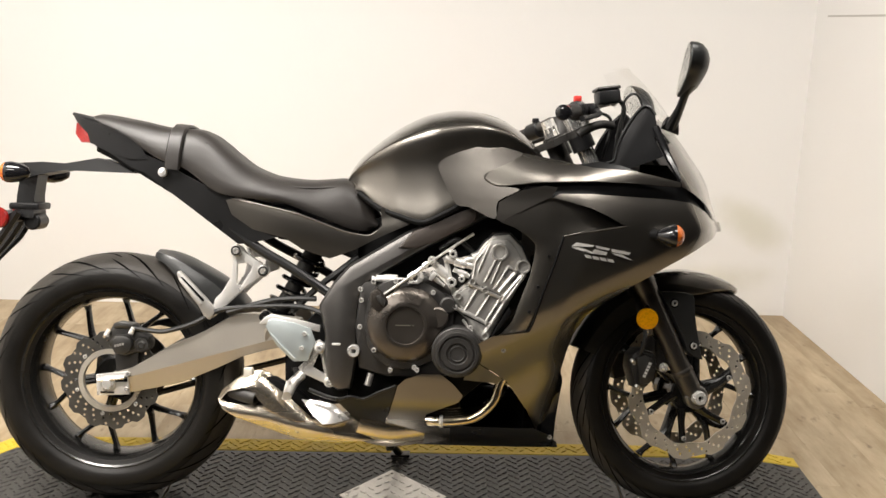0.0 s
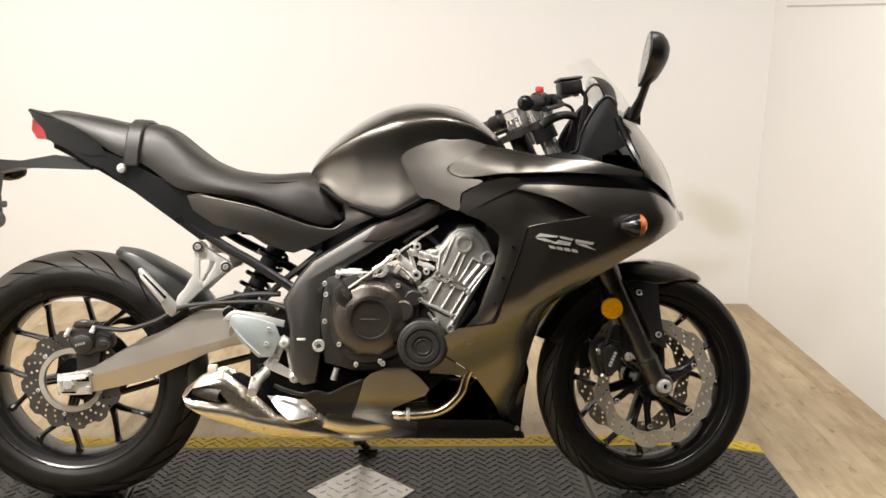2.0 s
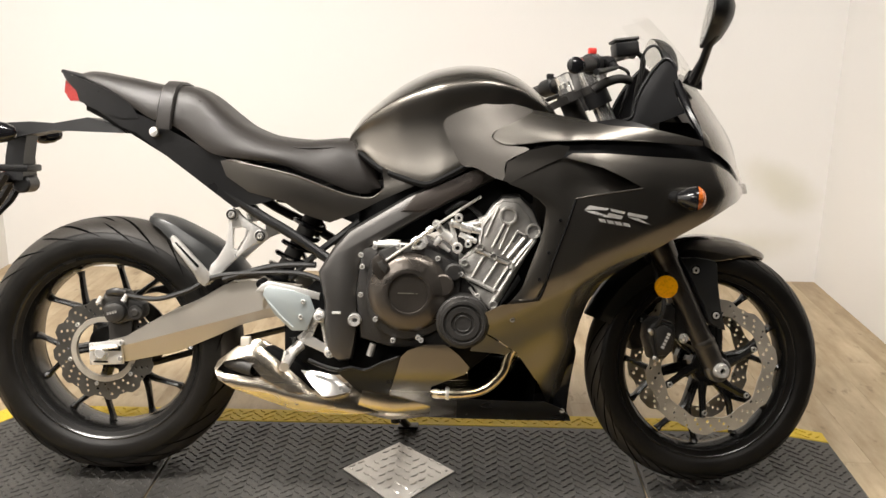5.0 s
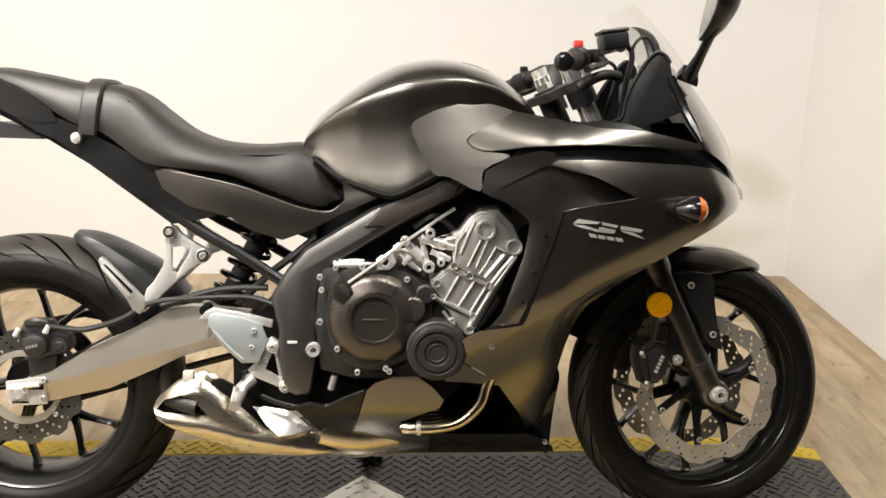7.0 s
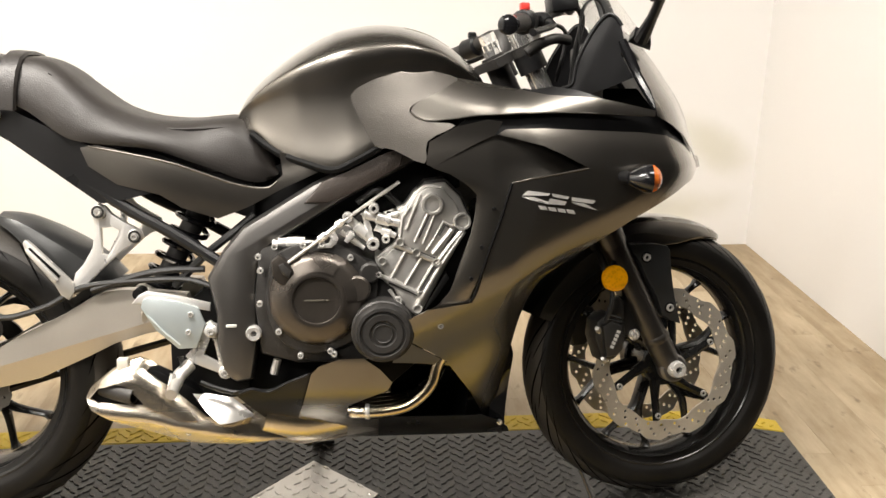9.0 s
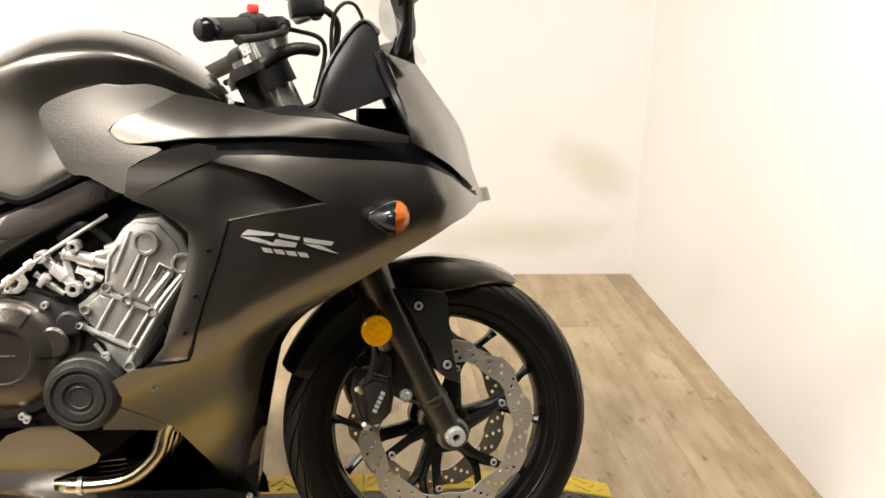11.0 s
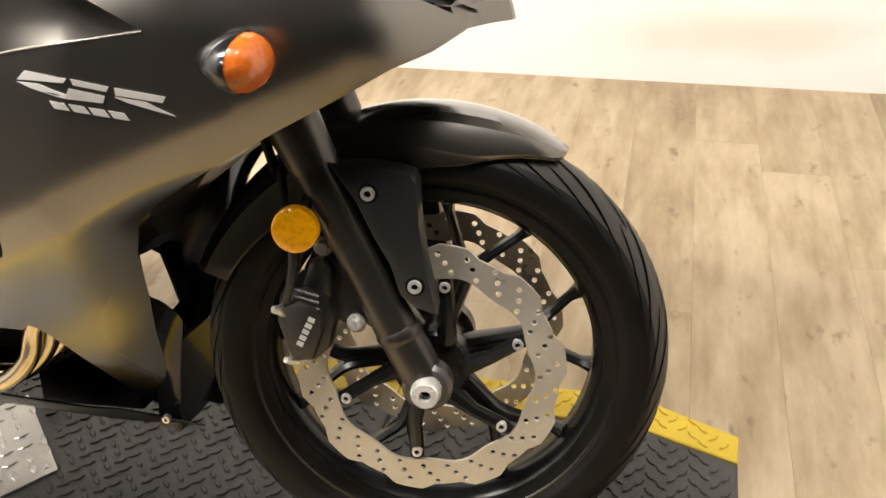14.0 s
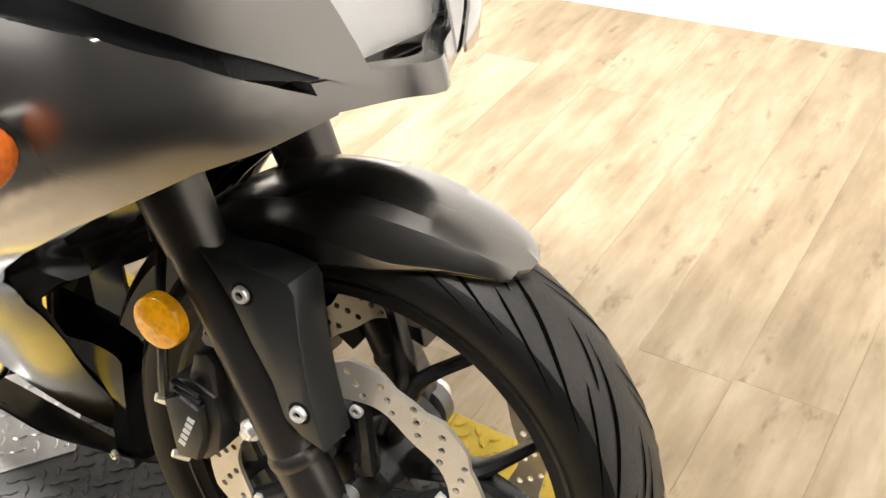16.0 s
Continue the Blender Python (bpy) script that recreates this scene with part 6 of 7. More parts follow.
hb = plate([(0.366, 0.476), (0.380, 0.492), (0.396, 0.500), (0.452, 0.490), (0.515, 0.474), (0.513, 0.458), (0.45, 0.472)], -0.157, -0.146, 0.003)
plate([(0.500, 0.432), (0.512, 0.440), (0.526, 0.430), (0.530, 0.405), (0.552, 0.345), (0.545, 0.326), (0.530, 0.330), (0.518, 0.398)], -0.1565, -0.1455, 0.003, into=hb)
plate([(0.502, 0.428), (0.514, 0.410), (0.498, 0.372), (0.540, 0.346), (0.534, 0.330), (0.470, 0.358), (0.462, 0.370), (0.484, 0.392)], -0.156, -0.145, 0.003, into=hb)
part("footrest_hanger", hb, BRIGHT, bike, "cast silver footrest hanger")
for x, z in ((0.539, 0.338), (0.515, 0.421)):
    part("hanger_boss", drum(0.013, -0.168, -0.14, (x, z), 20, 0.003), BRIGHT, bike)
    bolt((x, z), -0.170, 0.007, 0.004, bike)
part("pedal_spring", tube([(0.455 + 0.006 * math.cos(t * 3.0), -0.165 + 0.006 * math.sin(t * 3.0), 0.372 - t * 0.0016) for t in range(24)], 0.0018, 6, 0), GREYPLAST, bike)
fp = part("rider_footrest", tube([(0.470, -0.150, 0.352), (0.452, -0.172, 0.336), (0.450, -0.188, 0.326)], [0.013, 0.013, 0.012], 12, 0), ALLOY, bike)
part("footrest_rubber", tube([(0.450, -0.182, 0.328), (0.448, -0.235, 0.318)], [0.012, 0.011], 12, 0), ALLOY, fp)
part("footrest_pin", tube([(0.445, -0.19, 0.345), (0.435, -0.195, 0.300)], 0.006, 8, 0), ZINC, fp)
part("brake_pedal", tube([(0.49, -0.16, 0.318), (0.55, -0.17, 0.300), (0.62, -0.175, 0.300), (0.66, -0.18, 0.315)], 0.005, 10, 4), BLACK, bike)
def passenger_hanger(sd):
    """A cast triangular bracket with an open middle, drawn out to the footrest joint."""
    y0, y1 = sd * 0.104, sd * 0.090
    bm = plate([(0.288, 0.656), (0.300, 0.663), (0.314, 0.658), (0.325, 0.643), (0.322, 0.618), (0.303, 0.615), (0.302, 0.565), (0.313, 0.562), (0.306, 0.540), (0.272, 0.507), (0.244, 0.480), (0.230, 0.476), (0.239, 0.497), (0.249, 0.528), (0.265, 0.545), (0.284, 0.577), (0.291, 0.619), (0.287, 0.642)], y0, y1, 0.003)
    plate([(0.318, 0.650), (0.325, 0.643), (0.348, 0.627), (0.364, 0.618), (0.376, 0.610), (0.379, 0.598), (0.372, 0.585), (0.352, 0.578), (0.331, 0.562), (0.306, 0.540), (0.300, 0.546), (0.313, 0.562), (0.336, 0.599), (0.338, 0.610), (0.314, 0.623)], y0 - sd * 0.0005, y1 - sd * 0.0005, 0.003, into=bm)
    return bm


both("passenger_hanger", passenger_hanger, BRIGHT, bike, "bright cast passenger footrest hanger")
both("passenger_footrest", lambda s: plate([(0.157, 0.589), (0.160, 0.595), (0.166, 0.596), (0.177, 0.586), (0.233, 0.527), (0.246, 0.512), (0.250, 0.494), (0.238, 0.477), (0.224, 0.484), (0.212, 0.508), (0.163, 0.570)], s * 0.118, s * 0.104, 0.004), ALLOY, bike, "folded silver passenger footrest")
# near-black strip on the footrest as the shade of its groove
both("footrest_groove", lambda s: plate([(0.168, 0.580), (0.172, 0.582), (0.226, 0.526), (0.222, 0.521)], s * 0.1188, s * 0.117, 0.0004), DARK, bike)
both("footrest_pad", lambda s: plate([(0.162, 0.577), (0.165, 0.580), (0.220, 0.518), (0.214, 0.514)], s * 0.1205, s * 0.117, 0.001), BRIGHT, bike)
for x, z in ((0.300, 0.648), (0.367, 0.599)):
    part("hanger_boss", drum(0.014, -0.110, -0.09, (x, z), 20, 0.003), BRIGHT, bike)
    part("boss_ring", lathe([(0.008, -0.1105), (0.009, -0.1125), (0.0115, -0.1125), (0.0125, -0.1105)], (x, 0, z), 20, closed=False), ENGINE, bike)
    bolt((x, z), -0.112, 0.0065, 0.003, bike)

# side stand
st = part("side_stand", tube([(0.665, 0.06, 0.20), (0.680, 0.14, 0.11), (0.70, 0.235, 0.050)], 0.011, 10, 3), BLACK, bike)
part("stand_foot", block(0.675, 0.73, 0.215, 0.262, 0.0445, 0.052, 0.003), BLACK, st)
part("stand_stub", tube([(0.682, 0.0, 0.17), (0.684, 0.0, 0.128)], 0.012, 10, 0), BLACK, bike)


# -- fork and front end, turned with the steering --
def fork_part(name, bm, mat, label="", parent=None, sharp=35, m=None):
    return part(name, turned(bm, m or STEER), mat, parent or bike, label, sharp)


for s in (-1, 1):
    y = s * 0.098
    leg = tube([on_fork(0.29, 0.038, y), on_fork(0.33, 0.038, y), on_fork(0.36, 0.038, y), on_fork(0.40, 0.036, y), on_fork(0.72, 0.036, y), on_fork(0.73, 0.036, y)], [0.020, 0.026, 0.0265, 0.0255, 0.0275, 0.024], 20, 0)
    fork_part("fork_leg", leg, FORK, "dark grey fork leg")
    fork_part("fork_tube", tube([on_fork(0.70, 0.036, y), on_fork(1.075, 0.036, y)], 0.0205, 18, 0), CHROME)
    fork_part("fork_guard", tube([on_fork(0.60, 0.036, y), on_fork(0.67, 0.036, y), on_fork(0.80, 0.036, y)], [0.0285, 0.033, 0.033], 18, 0), FORK)
    fork_part("fork_collar", tube([on_fork(0.375, 0.037, y), on_fork(0.380, 0.037, y), on_fork(0.386, 0.037, y), on_fork(0.391, 0.037, y)], [0.0262, 0.0282, 0.0282, 0.0258], 20, 0), FORK)
    fork_part("fork_cap", tube([on_fork(1.075, 0.036, y), on_fork(1.095, 0.036, y)], 0.018, 6, 0), ZINC)
    fork_part("axle_clamp", drum(0.030, y - s * 0.012, y + s * 0.018, (FX, FZ), 24, 0.005), FRAMEPAINT)
    fork_part("axle_bolt", lathe([(0.006, s * 0.122), (0.007, s * 0.136), (0.015, s * 0.136), (0.018, s * 0.131), (0.018, s * 0.112)], (FX, 0, FZ), 20, closed=False), ZINC)
fork_part("axle", tube([(FX, -0.11, FZ), (FX, 0.11, FZ)], 0.011, 12, 0), ZINC)
for name, sv, th in (("lower_yoke", 0.80, 0.035), ("top_yoke", 1.035, 0.018)):
    bm = bmesh.new()
    for s in (-1, 1):
        tube([on_fork(sv - th / 2, 0.036, s * 0.098), on_fork(sv + th / 2, 0.036, s * 0.098)], 0.031, 18, 0, into=bm)
    rows = [on_fork(sv - th / 2, 0.055, 0), on_fork(sv + th / 2, 0.055, 0), on_fork(sv + th / 2, -0.03, 0), on_fork(sv - th / 2, -0.03, 0)]
    loft([[p + Vector((0, y, 0)) for p in rows] for y in (-0.105, 0.105)], into=bm)
    fork_part(name, bm, ENGINE)
fork_part("steering_stem", tube([on_fork(0.80, 0, 0), on_fork(1.05, 0, 0)], 0.025, 14, 0), ENGINE)
fork_part("stem_nut", tube([on_fork(1.044, 0, 0), on_fork(1.062, 0, 0)], 0.016, 6, 0), CHROME)


# clip-on bars with grips, levers, switches
def handlebar(s):
    root = new("handlebar")
    root.parent = bike
    a, b, c = Vector((1.130, s * 0.108, 1.002)), Vector((1.082, s * 0.208, 0.986)), Vector((1.014, s * 0.335, 0.962))
    d = (c - b).normalized()
    out = lambda name, bm, mat, label="", par=None: part(name, turned(bm, STEER), mat, par or root, label)
    out("bar", tube([a, b, c], 0.011, 12, 0), BLACK)
    out("bar_clamp", tube([on_fork(0.99, 0.036, s * 0.098), on_fork(1.028, 0.036, s * 0.098)], 0.029, 18, 0), BLACK)
    out("bar_riser", tube([on_fork(1.01, 0.036, s * 0.098), a, b], [0.017, 0.018, 0.014], 12, 3), BRIGHT if s < 0 else ENGINE, "silver cast bar clamp arm")
    g0 = b + d * 0.012
    prof = []
    grip = out("grip", tube([g0, g0 + d * 0.006, g0 + d * 0.105, g0 + d * 0.110], [0.017, 0.0165, 0.0165, 0.015], 18, 0), GRIPRUBBER, "ribbed rubber grip")
    out("bar_end", tube([g0 + d * 0.110, g0 + d * 0.117, g0 + d * 0.135, g0 + d * 0.139], [0.014, 0.0175, 0.0175, 0.010], 18, 0), GLOSS, "", grip)
    sw = tube([b - d * 0.035, b - d * 0.03, b + d * 0.008, b + d * 0.012], [0.015, 0.023, 0.023, 0.018], 14, 0)
    out("switch_housing", sw, BLACK)
    out("kill_switch", turned(block(-0.009, 0.009, -0.007, 0.007, 0.0, 0.014, 0.003), Matrix.Translation(b - d * 0.012 + Vector((0.0, 0, 0.021)))), REDSW if s < 0 else BLACK, "red stop switch" if s < 0 else "")
    out("lever_perch", tube([b - d * 0.05, b - d * 0.045 + Vector((0.03, 0, 0.005)), b - d * 0.02 + Vector((0.045, 0, 0))], [0.015, 0.014, 0.01], 10, 3), BLACK)
    out("lever", tube([b - d * 0.02 + Vector((0.045, 0, 0)), b + d * 0.03 + Vector((0.062, 0, -0.004)), b + d * 0.10 + Vector((0.052, 0, -0.01)), b + d * 0.145 + Vector((0.044, 0, -0.012))], [0.008, 0.006, 0.0055, 0.007], 10, 5), BLACK)
    if s < 0:
        part("clip_on_arm", tube([(1.126, -0.152, 0.946), (1.148, -0.150, 0.962), (1.182, -0.142, 0.974), (1.212, -0.122, 0.972)], [0.010, 0.011, 0.010, 0.010], 14, 5), ENGINE, root, "dark cast clip-on arm")
        res = Matrix.Translation(a + Vector((0.045, -0.045, 0.030))) @ Matrix.Rotation(radians(-8), 4, "Y")
        out("fluid_reservoir", turned(block(-0.028, 0.028, -0.022, 0.022, -0.018, 0.014, 0.006), res), BLACK)
        out("reservoir_cap", turned(block(-0.030, 0.030, -0.024, 0.024, 0.014, 0.022, 0.004), res), GREYPLAST)
        out("master_cylinder", tube([a + Vector((0.03, -0.01, 0.035)), a + Vector((0.062, -0.06, 0.027))], 0.010, 12, 0), BLACK)
        out("banjo_fitting", tube([a + Vector((0.035, 0.0, 0.018)), a + Vector((0.055, -0.03, 0.020)), a + Vector((0.06, -0.05, 0.018))], [0.012, 0.010, 0.012], 12, 2), BRIGHT)
        out("brake_hose", tube([a + Vector((0.07, -0.02, 0.035)), a + Vector((0.10, -0.01, 0.01)), a + Vector((0.095, 0.01, -0.05)), a + Vector((0.09, 0.03, -0.13))], 0.006, 8, 6), HOSE)
        out("throttle_cable", tube([b - d * 0.03, b - d * 0.05 + Vector((0.05, 0.02, 0.0)), a + Vector((0.085, 0.04, -0.02)), a + Vector((0.07, 0.06, -0.11))], 0.004, 8, 6), HOSE)


handlebar(-1)
handlebar(1)


# front mudguard
def mudguard(a0, a1, k=1.0, n=40):
    rings = []
    for a in np.linspace(a0, a1, n):
        r = lerp_table(a, (60, 68, 100, 140, 166), (0.306, 0.311, 0.316, 0.316, 0.316)) - (1 - k) * 0.03
        h = k * lerp_table(a, (60, 61, 63.5, 72, 85, 110, 166), (0.012, 0.026, 0.040, 0.056, 0.067, 0.072, 0.066))
        drop = lerp_table(a, (60, 72, 85, 100, 125, 166), (0.008, 0.032, 0.056, 0.064, 0.060, 0.035))
        c, si = math.cos(radians(a)), math.sin(radians(a))
        outer = []
        edge = drop * lerp_table(a, (60, 74, 88, 105, 125, 166), (0.95, 0.93, 0.72, 0.42, 0.36, 0.36))
        for u, fall in ((0.985, drop), (0.995, edge + 0.001), (1, edge), (0.93, edge * 0.62), (0.80, edge * 0.28), (0.60, edge * 0.08), (0.3, 0), (0, -0.002)):
            outer.append(Vector((FX + (r - fall) * c, -u * h, FZ + (r - fall) * si)))
        outer += [Vector((p.x, -p.y, p.z)) for p in reversed(outer[:-1])]
        inner = [Vector((FX + (p.x - FX) * 0.988, p.y * 0.96, FZ + (p.z - FZ) * 0.988)) for p in reversed(outer)]
        rings.append(outer + inner)
    return loft(rings)


guard = fork_part("front_mudguard", mudguard(60, 116), PAINT, "matte grey front mudguard", sharp=22)
fork_part("mudguard_rear", mudguard(114, 158, 0.9, 20), SATIN, "black rear half of the mudguard", guard)
for s in (-1, 1):
    stay = plate([(1.325, 0.566), (1.336, 0.560), (1.369, 0.562), (1.399, 0.559), (1.416, 0.554), (1.422, 0.545), (1.425, 0.500), (1.432, 0.452), (1.446, 0.392), (1.421, 0.401), (1.404, 0.415), (1.393, 0.450), (1.374, 0.483), (1.356, 0.521)], s * 0.119, s * 0.074, 0.003)
    fork_part("mudguard_stay", stay, SATIN, "", guard)
    if s < 0:
        for x, z in ((1.362, 0.527), (1.414, 0.421)):
            # near-black disc around the bolt as the shade of its recess
            fork_part("bolt_recess", drum(0.012, -0.1195, -0.108, (x, z), 20, 0.001), DARK, "", guard, m=FITTED)
            bolt((x, z), -0.120, 0.0082, 0.004, guard, m=FITTED)


# front calipers
def caliper(s):
    root = new("front_caliper")
    root.parent = bike
    put = lambda name, bm, mat, label="": part(name, turned(bm, FITTED), mat, root, label)
    put("caliper_body", plate([(1.256, 0.398), (1.272, 0.412), (1.290, 0.414), (1.316, 0.400), (1.322, 0.372), (1.316, 0.338), (1.296, 0.318), (1.268, 0.316), (1.260, 0.340), (1.252, 0.366)], s * 0.116, s * 0.048, 0.010), GREYPLAST, "dark grey sliding brake caliper")
    put("piston_housing", plate([(1.263, 0.392), (1.284, 0.402), (1.306, 0.390), (1.310, 0.362), (1.298, 0.328), (1.272, 0.326)], s * 0.129, s * 0.11, 0.008), GREYPLAST)
    put("mounting_lug", plate([(1.282, 0.408), (1.292, 0.440), (1.308, 0.446), (1.318, 0.434), (1.318, 0.398)], s * 0.112, s * 0.090, 0.005), GREYPLAST)
    put("caliper_bracket", plate([(1.305, 0.45), (1.33, 0.44), (1.36, 0.37), (1.345, 0.35), (1.315, 0.37)], s * 0.098, s * 0.082, 0.004), ENGINE)
    for i in range(4):
        z = 0.400 - i * 0.008
        put("rib", tube([(1.275, s * 0.122, z + 0.012), (1.305, s * 0.122, z + 0.004)], 0.003, 6, 0), BLACK)
    if s < 0:
        for i in range(5):
            put("raised_print", turned(block(-0.0030, 0.0030, -0.1292, -0.1275, -0.004, 0.004, 0), Matrix.Translation((1.283 + i * 0.0035, 0, 0.348 + i * 0.0075)) @ Matrix.Rotation(radians(-65), 4, "Y")), WHITEPRINT)
        for x, z, y in ((1.306, 0.456, -0.096), (1.344, 0.365, -0.101)):
            put("flange_washer", lathe([(1e-4, y + 0.004), (0.0115, y + 0.004), (0.0118, y - 0.001), (0.0105, y - 0.0025), (1e-4, y - 0.0025)], (x, 0, z), 20, closed=False), ZINC)
            put("bolt_head", drum(0.0078, y - 0.009, y - 0.001, (x, z), 6, 0.0012), ZINC)
        for x, z, r in ((1.256, 0.384, 0.006), (1.268, 0.321, 0.0055)):
            put("bleed_nipple", tube([(x + 0.006, -0.112, z - 0.004), (x, -0.119, z), (x - 0.004, -0.124, z + 0.003)], [r * 1.2, r, r * 0.7], 10, 0), ZINC)
        put("bleed_hose", tube([(1.268, -0.128, 0.400), (1.276, -0.135, 0.425), (1.280, -0.135, 0.46), (1.270, -0.12, 0.50), (1.262, -0.10, 0.55)], 0.005, 8, 5), HOSE)


caliper(-1)
caliper(1)
fork_part("amber_reflector", lathe([(1e-4, -0.1465), (0.022, -0.1460), (0.0255, -0.144), (0.0265, -0.140), (0.0265, -0.132), (1e-4, -0.132)], (1.285, 0, 0.489), 28, closed=False), AMBER, "round amber side reflector", m=FITTED)
fork_part("reflector_bracket", tube([(1.285, -0.132, 0.489), (1.292, -0.118, 0.512), (1.300, -0.10, 0.530)], 0.007, 8, 3), BLACK, m=FITTED)
fork_part("cable_guide", tube([(1.262, -0.098, 0.596), (1.264, -0.099, 0.592), (1.272, -0.102, 0.582), (1.281, -0.105, 0.571), (1.289, -0.107, 0.561), (1.291, -0.108, 0.557)], [0.004, 0.011, 0.016, 0.0165, 0.012, 0.004], 14, 2), CREAM, "cream plastic cap", m=FITTED)
for s in (-1, 1):
    fork_part("fork_hose", tube([(1.262, s * 0.10, 0.55), (1.245, s * 0.09, 0.60), (1.22, s * 0.07, 0.68), (1.20, s * 0.05, 0.76)], 0.006, 8, 5), HOSE)

# radiator and its fan behind the front wheel
# the near-black colour carries the shade behind the wheel
rad = part("radiator", loft([[Vector((x, y, z)) for x in (xc - 0.018, xc + 0.018) for y in ((-0.15, 0.15) if x < xc else (0.15, -0.15))] for xc, z in ((1.075, 0.44), (1.105, 0.62))]), DARK, bike)
for i in range(14):
    z = 0.45 + i * 0.0118
    xc = 1.075 + (z - 0.44) * 0.167 + 0.0195
    part("cooling_fin", block(xc - 0.002, xc + 0.001, -0.142, 0.142, z, z + 0.004, 0), DARK, rad)
liner = plate([(0.86, 0.62), (1.13, 0.62), (1.125, 0.48), (1.106, 0.372), (1.045, 0.372), (1.030, 0.376), (0.940, 0.325), (0.86, 0.325)], 0.083, 0.087, 0)
plate([(0.86, 0.292), (0.940, 0.292), (1.018, 0.263), (1.050, 0.30), (1.094, 0.30), (1.072, 0.13), (0.86, 0.13)], 0.083, 0.087, 0, into=liner)
plate([(0.86, 0.292), (0.940, 0.292), (0.940, 0.325), (0.86, 0.325)], 0.083, 0.087, 0, into=liner)
plate([(1.050, 0.30), (1.045, 0.372), (1.106, 0.372), (1.094, 0.30)], 0.083, 0.087, 0, into=liner)
part("inner_liner", liner, GLOSS, bike, "gloss black inner fairing liner")
part("belly_nose", loft([[Vector((leading(z) + 0.010 + dx, y, z)) for dx, y in ((0, -0.062), (0.008, -0.062), (0.012, 0), (0.008, 0.062), (0, 0.062))] for z in (0.160, 0.19, 0.23, 0.27, 0.30)]), GLOSS, bike, "gloss black front wall of the belly pan")
# dark filler added to keep the inside of the fairing black
part("oil_filter_mass", plate([(0.86, 0.30), (1.010, 0.295), (1.030, 0.262), (1.020, 0.16), (0.86, 0.15)], -0.03, 0.035, 0.01), DARK, bike)


def flange(s):
    """The black inward return along the fairing's leading edge; the near one is cut back where the floor shows through."""
    rows = []
    for z in np.linspace(0.165, 0.60, 60):
        y0 = max(0.06, rolled(leading(z) - 0.006, z) - 0.006)
        reach = lerp_table(z, (0.165, 0.325, 0.365, 0.392, 0.455, 0.478, 0.487), (1, 1, 0.60, 0.22, 0.22, 0.8, 1)) if s < 0 else 1
        row = [Vector((leading(z) - 0.010 + 0.030 * u ** 1.5, s * (y0 + (0.062 - y0) * u), z)) for u in np.linspace(0, reach, 8)]
        rows.append(row + [p + Vector((-0.004, 0, 0)) for p in reversed(row)])
    return loft(rows)


both("fairing_inner_skin", lambda s: shell([(1.068, 0.172), (1.078, 0.24), (1.092, 0.33), (1.109, 0.42), (1.120, 0.465), (1.142, 0.512), (1.178, 0.545), (1.235, 0.585), (1.32, 0.632), (1.24, 0.690), (1.06, 0.62), (1.02, 0.50), (0.94, 0.41), (1.0, 0.33), (1.045, 0.26)],
                                           rolled, 0.003, 0.02, lift=-0.011, side=s), GLOSS, bike, "black inner skin of the side fairing")
both("inner_flange", flange, GLOSS, bike, "gloss black inner return of the side fairing")
both("inner_wheel_arch", lambda s: shell([(1.140, 0.47), (1.155, 0.475), (1.172, 0.508), (1.23, 0.570), (1.31, 0.622), (1.34, 0.638), (1.28, 0.665), (1.16, 0.61), (1.135, 0.55)], lambda x, z: rolled(x, z) - 0.045, 0.004, 0.02, 0, 0, 0.002, s), GLOSS, bike)

# -- number plate holder, rear signals, reflectors --
holder = part("tail_arm", loft([[Vector((x, y, z)) for y, z in ((-w, z0), (w, z0), (w * 0.9, z1), (-w * 0.9, z1))] for x, w, z0, z1 in
                                ((0.03, 0.045, 0.832, 0.85), (-0.06, 0.05, 0.834, 0.868), (-0.145, 0.04, 0.836, 0.853), (-0.20, 0.045, 0.825, 0.856), (-0.262, 0.04, 0.812, 0.852), (-0.285, 0.03, 0.815, 0.835))]), BLACK, bike, "black number plate holder arm")
part("holder_neck", loft([[Vector((x + dx, y, z)) for dx, y in ((-0.022, -w), (0.022, -w), (0.022, w), (-0.022, w))] for x, z, w in ((-0.235, 0.83, 0.03), (-0.245, 0.77, 0.032), (-0.245, 0.715, 0.04))]), BLACK, holder)
part("plate_lamp", drum(0.022, -0.03, 0.03, (-0.232, 0.705), 16), BLACK, holder)
part("plate_lamp_bracket", block(-0.285, -0.21, -0.04, 0.04, 0.735, 0.752, 0.004), BLACK, holder)
for y in (-0.055, 0.0, 0.055):
    part("plate_bracket_bar", tube([(-0.255, y, 0.73), (-0.30, y, 0.66), (-0.352, y * 0.5, 0.592)], [0.011, 0.010, 0.005], 6, 0), BLACK, holder)
part("plate_bracket_cross", tube([(-0.268, -0.06, 0.71), (-0.268, 0.06, 0.71)], 0.007, 6, 0), BLACK, holder)
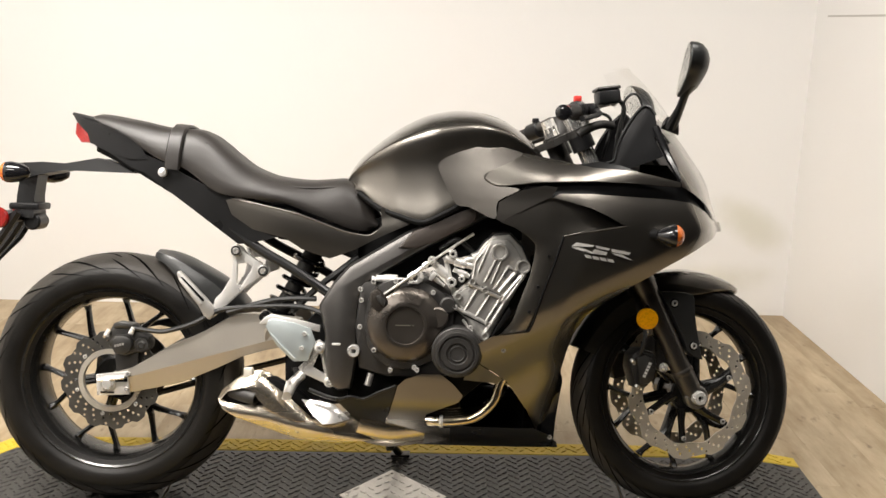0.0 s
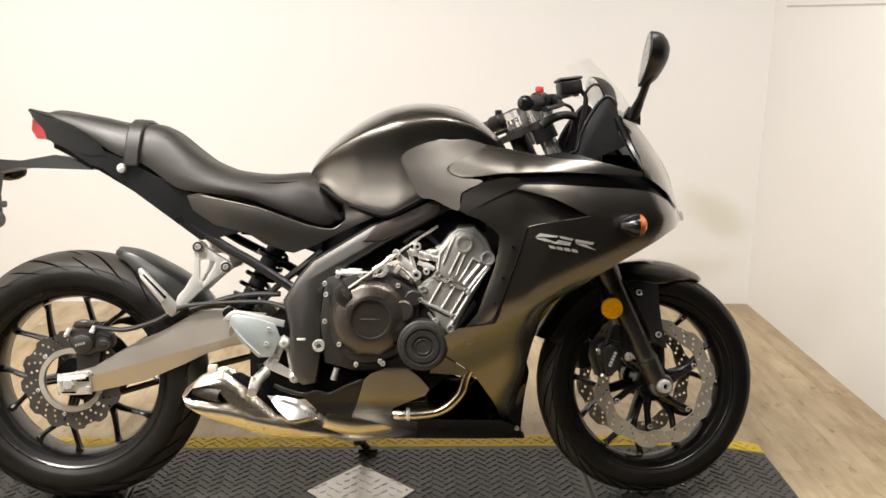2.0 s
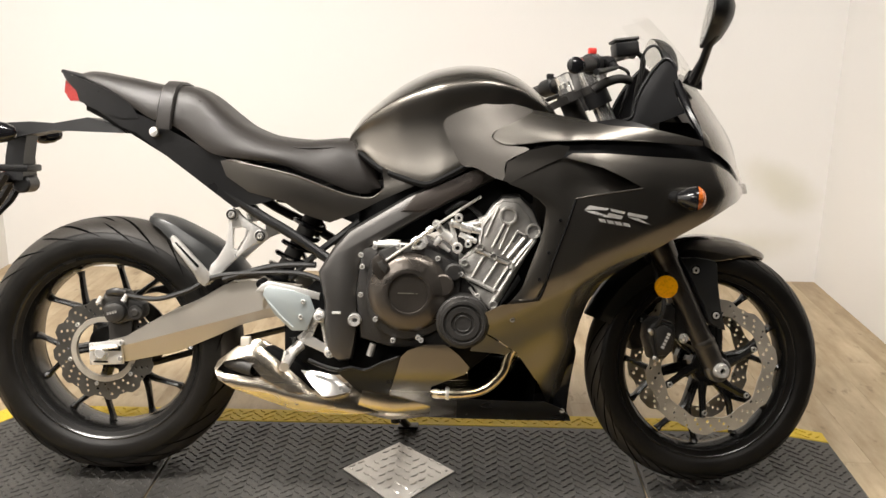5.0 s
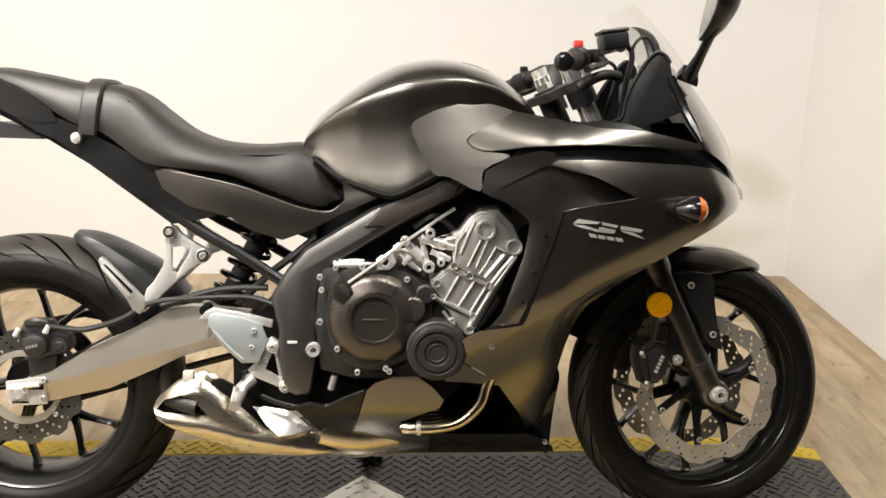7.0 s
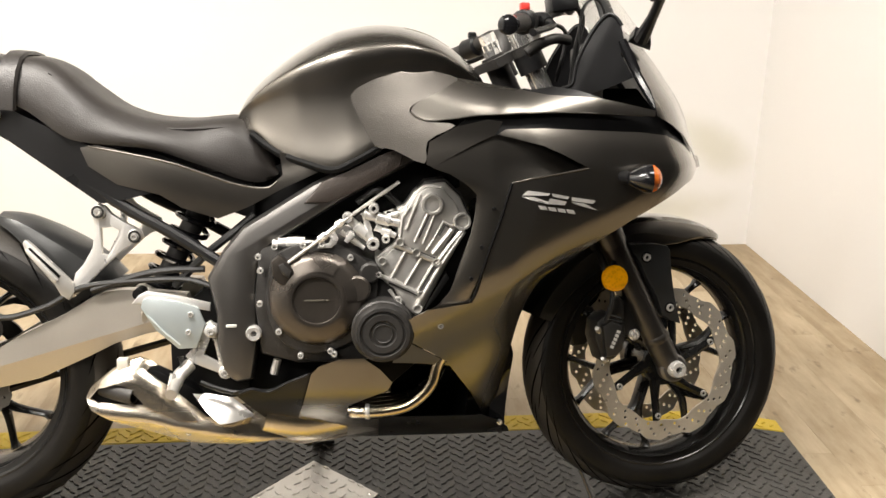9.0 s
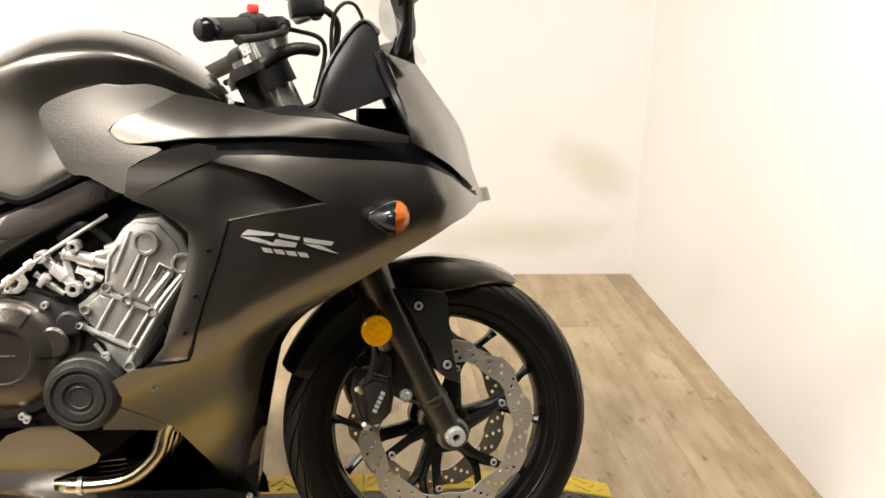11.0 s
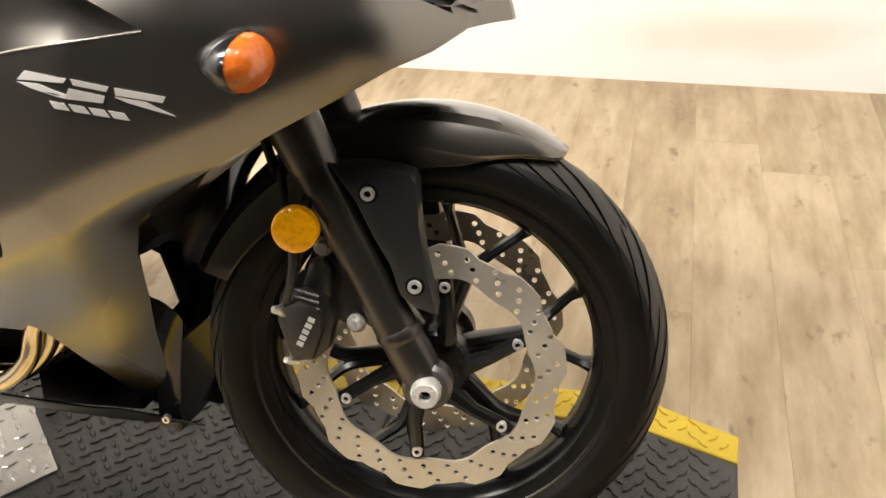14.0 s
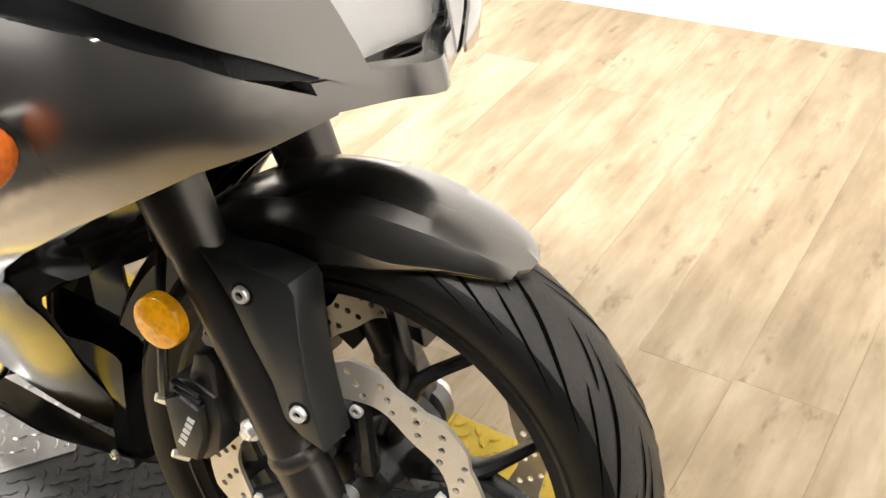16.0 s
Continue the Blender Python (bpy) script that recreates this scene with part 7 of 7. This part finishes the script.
for s in (-1, 1):
    sig = new("rear_turn_signal")
    sig.parent = bike
    part("signal_stem", tube([(-0.24, s * 0.035, 0.832), (-0.235, s * 0.10, 0.830)], 0.008, 8, 0), BLACK, sig)
    part("signal_housing", lathe([(1e-4, 0.045), (0.012, 0.040), (0.022, 0.022), (0.026, 0.0), (0.025, -0.012)], (-0.238, s * 0.125, 0.828), 18, "X", closed=False), GLOSS, sig)
    part("signal_lens", lathe([(1e-4, -0.030), (0.014, -0.027), (0.023, -0.018), (0.025, -0.012)], (-0.238, s * 0.125, 0.828), 18, "X", closed=False), ORANGE, sig)
    part("side_reflector", drum(0.027, s * 0.072, s * 0.060, (-0.300, 0.715), 26), RED, holder, "round red side reflector")
    part("reflector_mount", tube([(-0.300, s * 0.062, 0.715), (-0.268, s * 0.050, 0.728)], 0.010, 8, 0), BLACK, holder)


# -- badges as plain bars --
def decal(cells, mat, lift=0.0008):
    """Thin slanted bars lying on the near fairing flank."""
    out = []
    for pts in cells:
        bm = bmesh.new()
        bm.faces.new([bm.verts.new((x, -(flank(x, z) + lift), z)) for x, z in pts])
        bmesh.ops.subdivide_edges(bm, edges=bm.edges[:], cuts=3, use_grid_fill=True)
        for v in bm.verts:
            v.co.y = -(flank(v.co.x, v.co.z) + lift)
        bmesh.ops.solidify(bm, geom=bm.faces[:], thickness=0.0006)
        out.append(part("badge_bar", bm, mat, bike))
    return out


def bars(x0, z0, x1, z1, h, count, gap, lean):
    """A row of slanted bars from one corner to another."""
    cells = []
    for i in range(count):
        a, b = i / count, (i + 1 - gap) / count
        xa, xb = x0 + (x1 - x0) * a, x0 + (x1 - x0) * b
        za, zb = z0 + (z1 - z0) * a, z0 + (z1 - z0) * b
        cells.append([(xa, za), (xb, zb), (xb - lean, zb + h), (xa - lean, za + h)])
    return cells


decal([[(1.100, 0.687), (1.110, 0.696), (1.152, 0.690), (1.148, 0.686), (1.117, 0.687)], [(1.099, 0.685), (1.114, 0.679), (1.150, 0.670), (1.148, 0.675), (1.121, 0.684)],
       [(1.155, 0.690), (1.189, 0.683), (1.186, 0.678), (1.157, 0.684)], [(1.152, 0.681), (1.184, 0.674), (1.181, 0.667), (1.146, 0.671)],
       [(1.194, 0.682), (1.240, 0.674), (1.236, 0.668), (1.194, 0.675)], [(1.193, 0.673), (1.220, 0.669), (1.246, 0.655), (1.228, 0.660), (1.203, 0.668)]], DECAL)
decal(bars(1.134, 0.661, 1.206, 0.649, 0.0075, 4, 0.2, 0.004), DECAL)


# ---- floor planks ----
def floor():
    # the slab past FLOOR_END is unseen and near-black, for dark reflections
    base = structure("floor", block(UNSEEN_X0 - 0.1, UNSEEN_X1 + 0.1, UNSEEN_Y - 0.1, Y1 + 0.1, ZF - 0.12, ZF - 0.0022, 0), UNSEENFLOOR, "weathered light oak vinyl plank floor", "floor")
    width, length = 0.152, 1.22
    proto = None
    rng = random.Random(4)
    cols = int((X1 - X0) / width) + 1
    for i in range(cols):
        x = X0 + i * width
        y = FLOOR_END - rng.random() * length
        w = min(width, X1 - x)
        while y < Y1:
            a, b = max(y, FLOOR_END), min(y + length, Y1)
            if b - a > 0.004 and w > 0.004:
                full = abs(b - a - length) < 1e-6 and abs(w - width) < 1e-6
                if full and proto:
                    spread(proto, "plank", Matrix.Translation((x, a, 0)), base)
                else:
                    bm = block(0.0001, w - 0.0001, 0.0001, b - a - 0.0001, ZF - 0.002, ZF, 0.0004, seg=1)
                    ob = part("plank", bm, PLANK, base)
                    ob.location = (x, a, 0)
                    if full:
                        proto = ob
            y += length


floor()
